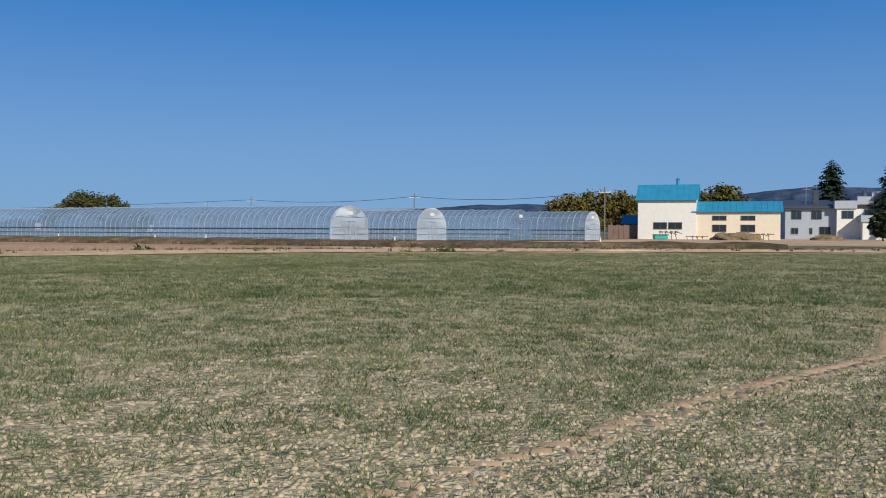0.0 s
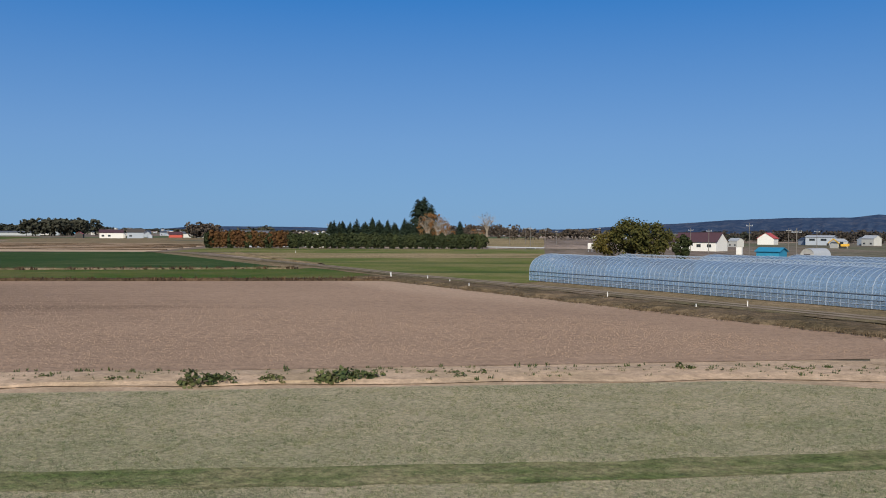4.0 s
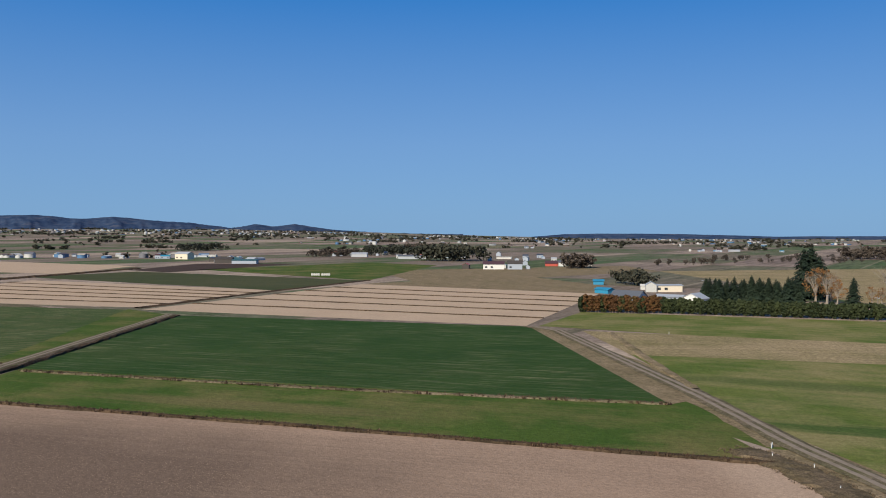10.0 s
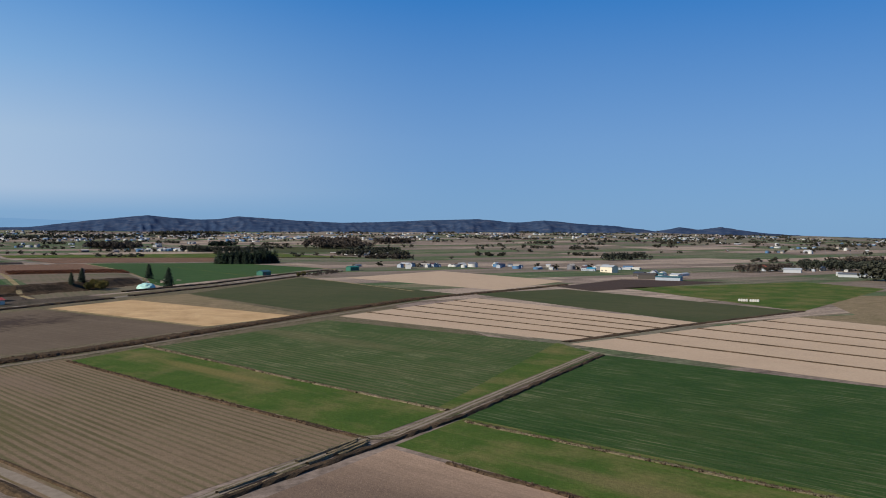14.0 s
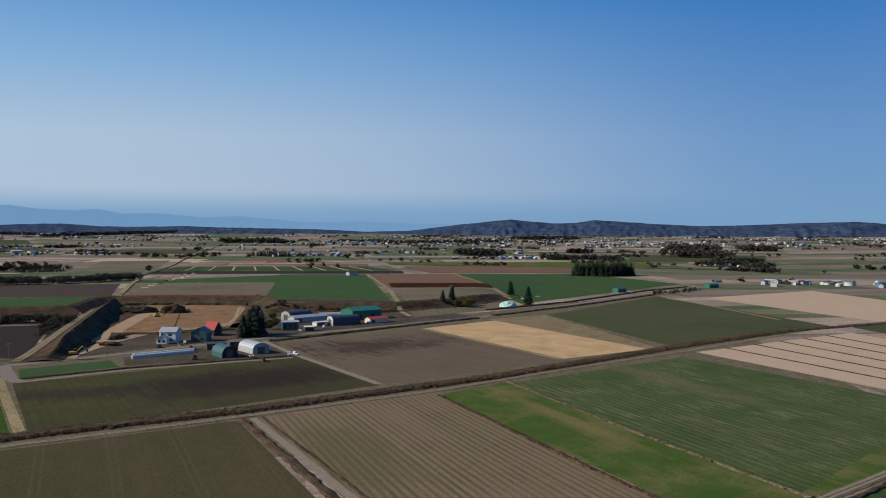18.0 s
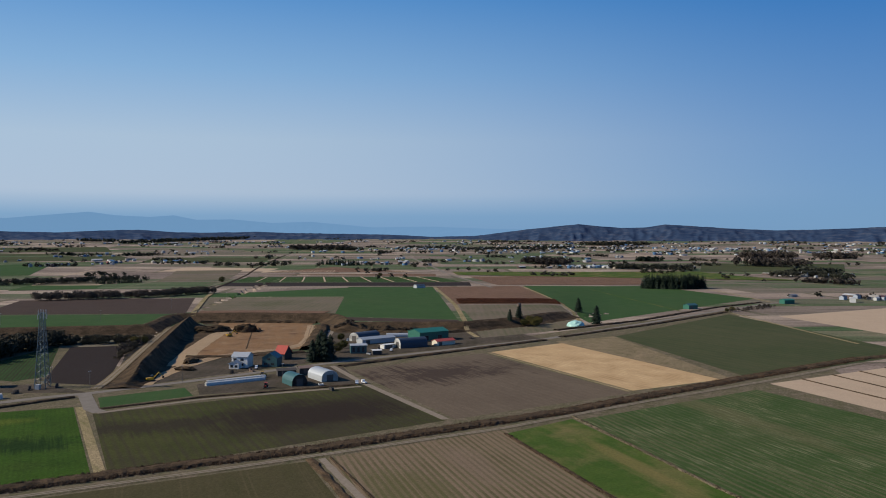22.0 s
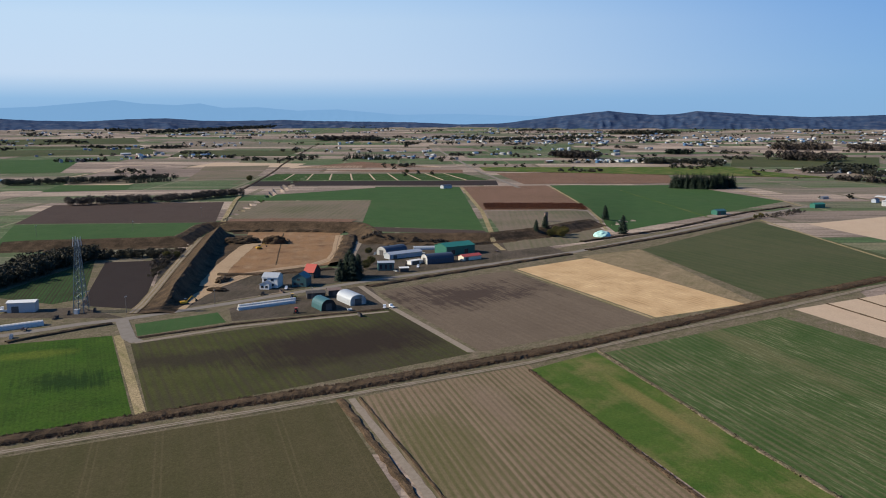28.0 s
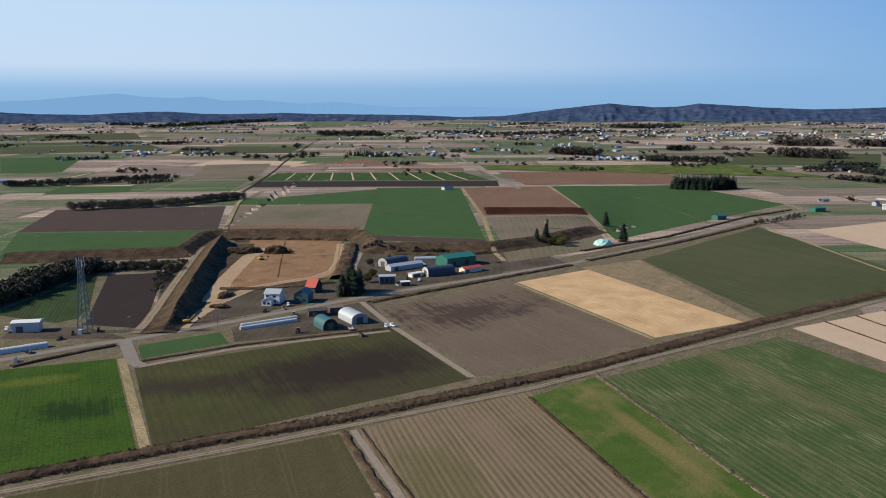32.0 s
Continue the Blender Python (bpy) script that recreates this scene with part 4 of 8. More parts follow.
# open drain slots beside the farm track: flat black strips paint the shade inside
for a, b in (((-148.0, -23.9), (-159.5, -15.9)), ((-166.9, -12.1), (-183.9, -0.9)), ((-172.3, -6.4), (-182.0, -0.9))):
    strip("drain_slot", [a, b], 1.5, M_BLACK, "flat black strip painting the shade in a drain slot", 0.2, "ditch", 0.0, 0.1, 2)
    l = math.hypot(b[0] - a[0], b[1] - a[1])
    for o in (-1.25, 1.25):
        dx, dy = -(b[1] - a[1]) / l * o, (b[0] - a[0]) / l * o
        strip("drain_rim", [(a[0] + dx, a[1] + dy), (b[0] + dx, b[1] + dy)], 1.1, M_DRY, "weedy rim of the drain slot", 0.12, "ditch", 0.55, 0.12, 2)
strip("track_verge", [(-213.7, 168.3), (-149.0, 142.4), (-105.4, 122.0), (-73.7, 104.4)], 8.0, M_DRY, "dry weedy verge of the farm track", 0.055, "verge", 0.0, 0.5, 4)
field("verge_grass", (-215.9, 167.8), (-198.0, 169.8), (-104.5, 122.5), (-103.4, 110.9), M_DRY, "dry weedy verge beside the farm track", 0.05)
field("verge_grass", (-342.8, 76.8), (-311.6, 83.8), (-207.0, 20.7), (-214.6, 16.5), M_GRASS, "grassy verge beside the farm track", 0.05)
field("field_dry", (-470.2, 497.9), (-382.4, 767.1), (-167.5, 336.1), (-197.2, 336.0), M_STRAW, "dull tan fallow land behind the belt", 0.03)
field("field_dry", (-592.4, 316.9), (-562.0, 551.4), (-470.2, 497.9), (-428.1, 258.0), M_DRY, "dull tan fallow land", 0.03)
field("farmland_base", (-160.5, -210.8), (-255.8, -328.3), (-883.6, -64.0), (-293.1, 68.5), M_MIDDLE, "brown weedy ground between the plots", 0.015)
field("site_side", (-347.7, -305.4), (-565.4, -446.8), (-575.3, -426.5), (-398.8, -320.9), M_BANK, "rough brown ground beside the ramp", 0.12)
field("yard_soil", (-9, 67), (16, 50), (10, 44), (-6, 49), M_SANDY, "bare trampled soil at the field corner", 0.037)
field("verge_grass", (-146.7, 135.9), (-106.4, 122.5), (-64.5, 98.5), (-107.2, 105.7), M_GRASS, "grassy verge beside the farm track", 0.022)


# ---- thing helpers ----
def part(name, bm, material, parent, label="", smooth=False):
    """Links a bmesh as one mesh object under a thing or a part."""
    me = bpy.data.meshes.new(name)
    bm.to_mesh(me)
    bm.free()
    return part_mesh(name, me, material, parent, label, smooth)


def part_mesh(name, me, material, parent, label="", smooth=False):
    if material and not me.materials:
        me.materials.append(material)
    if smooth:
        me.polygons.foreach_set("use_smooth", [True] * len(me.polygons))
    ob = new(name, me)
    ob.parent = parent
    if label:
        tagged(ob, label)
    return ob


def thing(name, m, label, category, group=""):
    ob = new(name)
    ob.matrix_basis = m
    return tagged(ob, label, category, group)


def box(bm, x0, y0, z0, x1, y1, z1, m=None):
    r = bmesh.ops.create_cube(bm, size=1.0)
    mm = Matrix.Translation(((x0 + x1) / 2, (y0 + y1) / 2, (z0 + z1) / 2)) @ Matrix.Diagonal((x1 - x0, y1 - y0, z1 - z0, 1))
    bmesh.ops.transform(bm, matrix=(m @ mm) if m else mm, verts=r["verts"])
    return r["verts"]


def rod(bm, a, b, r0, r1=None, sides=6):
    a, b = Vector(a), Vector(b)
    d = b - a
    if d.length < 1e-4:
        return
    v = bmesh.ops.create_cone(bm, cap_ends=True, segments=sides, radius1=r0, radius2=r0 if r1 is None else r1, depth=d.length)["verts"]
    bmesh.ops.transform(bm, matrix=Matrix.Translation((a + b) / 2) @ d.to_track_quat("Z", "Y").to_matrix().to_4x4(), verts=v)


def slab(bm, quad, thick):
    """A plate: four corners and a thickness along its normal."""
    q = [Vector(p) for p in quad]
    n = (q[1] - q[0]).cross(q[3] - q[0]).normalized() * thick
    vs = [bm.verts.new(p) for p in q] + [bm.verts.new(p + n) for p in q]
    for f in ((3, 2, 1, 0), (4, 5, 6, 7), (0, 1, 5, 4), (1, 2, 6, 5), (2, 3, 7, 6), (3, 0, 4, 7)):
        bm.faces.new([vs[i] for i in f])


def at(p, z=None, rot=0.0, s=1.0):
    """A pose at a place on the land."""
    zz = float(ground_z(p[0], p[1])) if z is None else z
    return pose(p[0], p[1], zz, 0, 0, rot) @ Matrix.Scale(s, 4)


def facing(p, q):
    """The turn, in degrees, of a front that runs from p to q."""
    return math.degrees(math.atan2(q[1] - p[1], q[0] - p[0]))


M_WHITE = plain_mat("white_siding", (0.70, 0.69, 0.66), (0.60, 0.59, 0.56), 0.6)
M_CREAM = plain_mat("cream_siding", (0.70, 0.62, 0.49), (0.62, 0.545, 0.43), 0.6)
M_GREYW = plain_mat("grey_siding", (0.36, 0.40, 0.46), (0.29, 0.33, 0.38), 0.6)
M_BLUEROOF = plain_mat("blue_sheet_roof", (0.03, 0.24, 0.40), (0.02, 0.18, 0.31), 0.45, 0.0, 0.6)
M_NAVY = plain_mat("dark_blue_roof", (0.050, 0.062, 0.088), (0.036, 0.046, 0.066), 0.5)
M_SLATE = plain_mat("slate_grey_roof", (0.105, 0.115, 0.135), (0.08, 0.088, 0.105), 0.7)
M_GREENROOF = plain_mat("green_sheet_roof", (0.03, 0.17, 0.12), (0.02, 0.12, 0.085), 0.4)
M_GREENWALL = plain_mat("green_sheet_wall", (0.03, 0.14, 0.10), (0.022, 0.105, 0.075), 0.5)
M_REDROOF = plain_mat("red_sheet_roof", (0.48, 0.085, 0.06), (0.36, 0.065, 0.045), 0.5)
M_MAROON = plain_mat("maroon_roof", (0.085, 0.045, 0.05), (0.06, 0.03, 0.035), 0.5)
M_STEEL = plain_mat("galvanised_sheet", (0.46, 0.48, 0.50), (0.36, 0.38, 0.40), 0.5, 0.2)
M_TEAL = plain_mat("teal_sheet", (0.045, 0.115, 0.12), (0.032, 0.085, 0.09), 0.45)
M_DARKW = plain_mat("dark_weathered_boards", (0.07, 0.06, 0.055), (0.045, 0.04, 0.036), 0.8)
M_RUST = plain_mat("rusty_sheet", (0.22, 0.15, 0.12), (0.13, 0.09, 0.075), 0.75)
M_GLASS, gl_nt, gl_b = node_mat("window_glass", 0.05, 0.0, 0.8)
gl_b.inputs["Base Color"].default_value = (0.02, 0.03, 0.04, 1)
M_FRAME = plain_mat("window_frame", (0.10, 0.09, 0.085), (0.07, 0.065, 0.06), 0.5)
M_CONC = plain_mat("concrete", (0.42, 0.41, 0.39), (0.32, 0.31, 0.29), 0.85)
M_POLE = plain_mat("weathered_pole", (0.17, 0.155, 0.14), (0.12, 0.11, 0.10), 0.85)
M_IRON = plain_mat("painted_steel", (0.095, 0.140, 0.170), (0.07, 0.105, 0.13), 0.5, 0.3)
M_YELLOW = plain_mat("machine_yellow", (0.62, 0.36, 0.03), (0.48, 0.27, 0.025), 0.45)
M_RUBBER = plain_mat("black_rubber", (0.03, 0.03, 0.03), (0.02, 0.02, 0.02), 0.8)
M_REDP = plain_mat("machine_red", (0.45, 0.05, 0.03), (0.33, 0.04, 0.025), 0.4)
M_CARW = plain_mat("car_white_paint", (0.80, 0.80, 0.80), (0.72, 0.72, 0.72), 0.25)
M_VINYL = plain_mat("white_plastic_film", (0.60, 0.585, 0.55), (0.42, 0.41, 0.38), 0.75, 0, 0.8, spec=0.2)
M_TARP = plain_mat("pale_green_tarpaulin", (0.42, 0.66, 0.60), (0.30, 0.52, 0.46), 0.5, 0, 0.4, 0.6)
M_BARK = plain_mat("tree_bark", (0.13, 0.10, 0.075), (0.075, 0.058, 0.045), 0.95, 0, 3.0, 0.5)
M_PALEBARK = plain_mat("pale_bark", (0.30, 0.26, 0.21), (0.20, 0.17, 0.14), 0.95, 0, 3.0, 0.5)
L_SPRUCE = leaf_mat("spruce_needles", (0.011, 0.019, 0.012), (0.017, 0.029, 0.017), (0.030, 0.044, 0.024))
L_HEDGE = leaf_mat("hedge_leaves", (0.018, 0.028, 0.012), (0.035, 0.045, 0.018), (0.05, 0.062, 0.022))
L_HEDGEB = leaf_mat("browning_cypress", (0.07, 0.035, 0.016), (0.12, 0.058, 0.022), (0.085, 0.065, 0.024))
L_BROAD = leaf_mat("autumn_oak_leaves", (0.042, 0.046, 0.012), (0.085, 0.075, 0.018), (0.13, 0.095, 0.022))
L_ORANGE = leaf_mat("orange_autumn_leaves", (0.17, 0.075, 0.026), (0.23, 0.105, 0.034), (0.155, 0.09, 0.04))
L_WOOD = leaf_mat("mixed_wood_leaves", (0.026, 0.031, 0.024), (0.042, 0.046, 0.032), (0.072, 0.060, 0.042))
L_GREY = leaf_mat("bare_twigs", (0.040, 0.034, 0.029), (0.062, 0.051, 0.042), (0.092, 0.072, 0.056))
L_SCRUB = leaf_mat("brown_scrub_leaves", (0.036, 0.034, 0.021), (0.060, 0.052, 0.032), (0.095, 0.072, 0.044))
L_WEED = leaf_mat("green_weeds", (0.035, 0.055, 0.018), (0.07, 0.085, 0.03), (0.12, 0.115, 0.05))


def window(parent, x, z, w, h, y=0.0, side="front", depth=0.0, mull=1):
    """A framed window on a wall of a building whose front is y = 0."""
    def put(bm, x0, y0, z0, x1, y1, z1):
        if side == "front":
            box(bm, x0, y - y1, z0, x1, y - y0, z1)
        else:
            box(bm, y + y0, x0, z0, y + y1, x1, z1)
    bm = bmesh.new()
    t = 0.09
    put(bm, x, 0.0, z, x + w, 0.07, z + t)
    put(bm, x, 0.0, z + h - t, x + w, 0.07, z + h)
    put(bm, x, 0.0, z + t, x + t, 0.07, z + h - t)
    put(bm, x + w - t, 0.0, z + t, x + w, 0.07, z + h - t)
    for i in range(mull):
        c = x + w * (i + 1) / (mull + 1)
        put(bm, c - 0.04, 0.0, z + t, c + 0.04, 0.06, z + h - t)
    win = part("window", bm, M_FRAME, parent, "dark framed window")
    bm = bmesh.new()
    put(bm, x + t, 0.005, z + t, x + w - t, 0.03, z + h - t)
    part("pane", bm, M_GLASS, win)


def gable_building(name, p, rot, w, d, h, rise, wall, roof, label, category="house", along="x", windows=(), sides=(), door=None, eave=0.4, group="", chimney=None, z=None, seams=False):
    """Front-left corner at p, front along the turned x axis. The ridge runs along x or y."""
    t = thing(name, at(p, z, rot), label, category, group)
    bm = bmesh.new()
    if along == "x":
        prof = [(0, -0.3), (d, -0.3), (d, h), (d / 2, h + rise), (0, h)]
        rings = [[bm.verts.new((x, yy, zz)) for yy, zz in prof] for x in (0, w)]
    else:
        prof = [(0, -0.3), (w, -0.3), (w, h), (w / 2, h + rise), (0, h)]
        rings = [[bm.verts.new((xx, y, zz)) for xx, zz in prof] for y in (0, d)]
    for i in range(5):
        if i not in (2, 3):
            bm.faces.new((rings[0][i], rings[0][(i + 1) % 5], rings[1][(i + 1) % 5], rings[1][i]))
    bm.faces.new(rings[0])
    bm.faces.new(rings[1])
    bmesh.ops.recalc_face_normals(bm, faces=bm.faces)
    part("wall", bm, wall, t)
    k = rise / ((d if along == "x" else w) / 2)
    for s in (0, 1):
        bm = bmesh.new()
        if along == "x":
            e, yy = h - eave * k, (-eave if s == 0 else d + eave)
            q = [(-eave, yy, e), (w + eave, yy, e), (w + eave, d / 2, h + rise), (-eave, d / 2, h + rise)]
        else:
            e, xx = h - eave * k, (-eave if s == 0 else w + eave)
            q = [(xx, -eave, e), (w / 2, -eave, h + rise), (w / 2, d + eave, h + rise), (xx, d + eave, e)]
        q = [(x, y, zz + 0.03) for x, y, zz in q]
        slab(bm, q if (s == 0) else q[::-1], 0.12)
        plate = part("roof", bm, roof, t)
        if seams:
            n = int((w if along == "x" else d) / 0.9)
            for i in range(n + 1):
                bm = bmesh.new()
                if along == "x":
                    x = w * i / max(1, n)
                    rod(bm, (x, yy, e + 0.17), (x, d / 2, h + rise + 0.17), 0.035, sides=3)
                else:
                    y = d * i / max(1, n)
                    rod(bm, (xx, y, e + 0.17), (w / 2, y, h + rise + 0.17), 0.035, sides=3)
                part("seam", bm, roof, plate)
    for x, zz, ww, hh in windows:
        window(t, x, zz, ww, hh)
    for y, zz, ww, hh in sides:
        window(t, y, zz, ww, hh, w, "side")
    if door:
        x, ww, hh = door
        bm = bmesh.new()
        box(bm, x, -0.06, 0, x + ww, 0.02, hh)
        box(bm, x + ww * 0.48, -0.1, hh * 0.45, x + ww * 0.52, -0.05, hh * 0.55)
        part("door", bm, M_FRAME, t, "dark door leaf")
    if chimney:
        x, y, hh = chimney
        bm = bmesh.new()
        rod(bm, (x, y, h + rise * 0.4), (x, y, h + rise + hh), 0.28, 0.28, 10)
        rod(bm, (x, y, h + rise + hh), (x, y, h + rise + hh + 0.35), 0.42, 0.1, 10)
        part("vent", bm, roof, t, "round roof vent")
    return t


def arch_points(w, h, n=12):
    return [(w / 2 - w / 2 * math.cos(math.pi * i / n), h * math.sin(math.pi * i / n) ** 0.72) for i in range(n + 1)]


def arch_barn(name, p, rot, w, l, h, shell, ends, label, category="barn", door=True, z=None, leg=0.0):
    """A round-roofed barn: width along x, length along y."""
    t = thing(name, at(p, z, rot), label, category)
    pts = [(0, -0.2)] + [(x, zz + leg) for x, zz in arch_points(w, h - leg)] + [(w, -0.2)]
    bm = bmesh.new()
    nrib = max(2, int(l / 0.8))
    rows = []
    for j in range(nrib + 1):
        bulge = 0.05 if j % 2 else 0.0
        rows.append([bm.verts.new((w / 2 + (x - w / 2) * (1 + bulge * 0.2), l * j / nrib, zz + bulge)) for x, zz in pts])
    for a, b in zip(rows[:-1], rows[1:]):
        for i in range(len(pts) - 1):
            bm.faces.new((a[i], a[i + 1], b[i + 1], b[i]))
    part("shell", bm, shell, t)
    for y in (0.06, l - 0.06):
        bm = bmesh.new()
        f = bm.faces.new([bm.verts.new((x, y, zz)) for x, zz in pts])
        bmesh.ops.solidify(bm, geom=[f], thickness=0.05)
        part("end_wall", bm, ends, t)
    if door:
        # a solid dark panel paints the shade inside the doorway; the wall stays closed
        bm = bmesh.new()
        box(bm, w * 0.3, -0.05, -0.1, w * 0.7, 0.05, h * 0.62)
        part("door", bm, M_FRAME, t, "dark panel painting the shade of an open doorway")
    return t


# ---- film greenhouses ----
# the base blue paints the sky's reflection into the clear film
M_FILM, fm_nt, fm_b = node_mat("clear_film_sky_tint", 0.4, 0.0, 0.45)
fm_b.inputs["Base Color"].default_value = (0.21, 0.32, 0.47, 1)
fm_tr = fm_nt.nodes.new("ShaderNodeBsdfTransparent")
fm_tr.inputs[0].default_value = (0.90, 0.94, 1.0, 1)
fm_mix = fm_nt.nodes.new("ShaderNodeMixShader")
fm_nt.links.new(calc(fm_nt, "MULTIPLY_ADD", noise_fac(fm_nt, coords(fm_nt), 0.8, 4), 0.30, 0.30), fm_mix.inputs[0])
fm_nt.links.new(fm_tr.outputs[0], fm_mix.inputs[1])
fm_nt.links.new(fm_b.outputs[0], fm_mix.inputs[2])
fm_nt.links.new(fm_mix.outputs[0], fm_nt.nodes["Material Output"].inputs[0])
M_ENDFILM = plain_mat("milky_end_film", (0.66, 0.74, 0.84), (0.54, 0.62, 0.72), 0.5, 0, 0.7)
M_PIPE = plain_mat("galvanised_pipe", (0.33, 0.40, 0.49), (0.26, 0.32, 0.40), 0.5, 0.0)
M_RAIL = plain_mat("dark_film_rail", (0.10, 0.13, 0.17), (0.07, 0.09, 0.12), 0.5)


def greenhouse(p, rot, w, l, h, label, milky=True, covered=True):
    """Length along x from p, width along y away from the front."""
    t = thing("greenhouse", at(p, 0.1, rot), label, "greenhouse", "film greenhouses in a row")
    eave = 1.25
    prof = [(0.0, 0.0), (0.02, eave)] + [(w / 2 - w / 2 * math.cos(math.pi * i / 12), eave + (h - eave) * math.sin(math.pi * i / 12) ** 0.85) for i in range(1, 12)] + [(w - 0.02, eave), (w, 0.0)]
    bm = bmesh.new()
    n = int(l / 1.5)
    rows = []
    for j in range(n + 1):
        sag = 0.0 if j % 2 == 0 else -0.03
        rows.append([bm.verts.new((l * j / n, y, z + sag * (z > 0.5))) for y, z in prof])
    for a, b in zip(rows[:-1], rows[1:]):
        for i in range(len(prof) - 1):
            bm.faces.new((a[i], a[i + 1], b[i + 1], b[i]))
    if covered:
        film = part("film_cover", bm, M_FILM, t, "clear plastic film cover", True)
        film.visible_shadow = False
    else:
        bm.free()
    bm = bmesh.new()
    rod(bm, (0, 0.22, 0.02), (0.72, 0.22, eave), 0.022, sides=4)
    rod(bm, (0.72, 0.22, eave), (1.44, 0.22, 0.02), 0.022, sides=4)
    zig = bpy.data.meshes.new("brace")
    bm.to_mesh(zig)
    bm.free()
    zig.materials.append(M_RAIL)
    for j in range(int(l / 1.5)):
        part_mesh("brace", zig, None, t).location = (j * 1.5, 0, 0)
    bm = bmesh.new()
    loops = []
    for i, (y, z) in enumerate(prof):
        py, pz = prof[max(0, i - 1)]
        qy, qz = prof[min(len(prof) - 1, i + 1)]
        run = math.hypot(qy - py, qz - pz)
        ny, nz, q = -(qz - pz) / run, (qy - py) / run, 0.015
        loops.append([bm.verts.new(c) for c in ((-q, y, z), (q, y, z), (q, y + ny * 2 * q, z + nz * 2 * q), (-q, y + ny * 2 * q, z + nz * 2 * q))])
    for a, b in zip(loops[:-1], loops[1:]):
        for i in range(4):
            bm.faces.new((a[i], a[(i + 1) % 4], b[(i + 1) % 4], b[i]))
    bm.faces.new(loops[0][::-1])
    bm.faces.new(loops[-1])
    hoop = bpy.data.meshes.new("hoop")
    bm.to_mesh(hoop)
    bm.free()
    hoop.materials.append(M_PIPE)
    k = int(l / 0.75)
    for j in range(k + 1):
        o = part_mesh("hoop", hoop, None, t)
        o.location = (l * j / k, 0, 0)
        if j % 6 == 0:
            o.scale = (2.6, 1.006, 1.012)
    for y, z, r in ((-0.03, 0.35, 0.03), (-0.03, eave, 0.055), (-0.03, 0.75, 0.04), (w + 0.03, eave, 0.05), (w / 2, h - 0.06, 0.03), (w * 0.22, h * 0.78, 0.02), (w * 0.78, h * 0.78, 0.02)):
        bm = bmesh.new()
        rod(bm, (0, y, z), (l, y, z), r, sides=4)
        part("rail", bm, M_RAIL if r > 0.035 else M_PIPE, t)
    for x in (0.0, l):
        bm = bmesh.new()
        f = bm.faces.new([bm.verts.new((x, y, z)) for y, z in prof])
        bmesh.ops.solidify(bm, geom=[f], thickness=0.03)
        ew = part("end_wall", bm, M_ENDFILM if (milky and x > 0) else M_FILM, t, "milky film end wall")
        bm = bmesh.new()
        s = 1 if x > 0 else -1
        for y in (w * 0.36, w * 0.5, w * 0.64):
            rod(bm, (x + s * 0.05, y, 0), (x + s * 0.05, y, 2.0), 0.03, sides=4)
        for z in (0.05, 0.7, 1.35, 2.0):
            rod(bm, (x + s * 0.05, w * (0.04 if z in (0.7, 1.35) else 0.36), z), (x + s * 0.05, w * (0.96 if z in (0.7, 1.35) else 0.64), z), 0.026, sides=4)
        rod(bm, (x + s * 0.05, w * 0.14, h * 0.68), (x + s * 0.05, w * 0.86, h * 0.68), 0.024, sides=4)
        part("door_frame", bm, M_PIPE, ew, "thin pipe door frame")
        bm = bmesh.new()
        box(bm, min(x, x + s * 0.08), w * 0.44, h * 0.74, max(x, x + s * 0.08), w * 0.56, h * 0.84)
        part("vent_flap", bm, M_WHITE, ew, "small white vent flap")
    bm = bmesh.new()
    slab(bm, [(0.1, 0.1, -0.04), (l - 0.1, 0.1, -0.04), (l - 0.1, w - 0.1, -0.04), (0.1, w - 0.1, -0.04)], 0.05)
    part("soil_bed", bm, M_YARD, t, "dark soil bed inside the greenhouse")
    return t


GH_ROT = -25.5
GH_DIR = (math.cos(radians(GH_ROT)), math.sin(radians(GH_ROT)))
for (ex, ey), lab, milk in (((-8.8, 83.2), "long clear film greenhouse beside a gravel track", True), ((-0.5, 90.0), "greenhouse frame of bare hoops with a milky end wall", True),
                            ((9.8, 96.4), "clear film greenhouse with see-through end wall", False), ((19.5, 103.0), "film greenhouse with a dark arched doorway", True)):
    greenhouse((ex - GH_DIR[0] * 51, ey - GH_DIR[1] * 51), GH_ROT, 7.6, 51.0, 3.55, lab, milk, "bare hoops" not in lab)


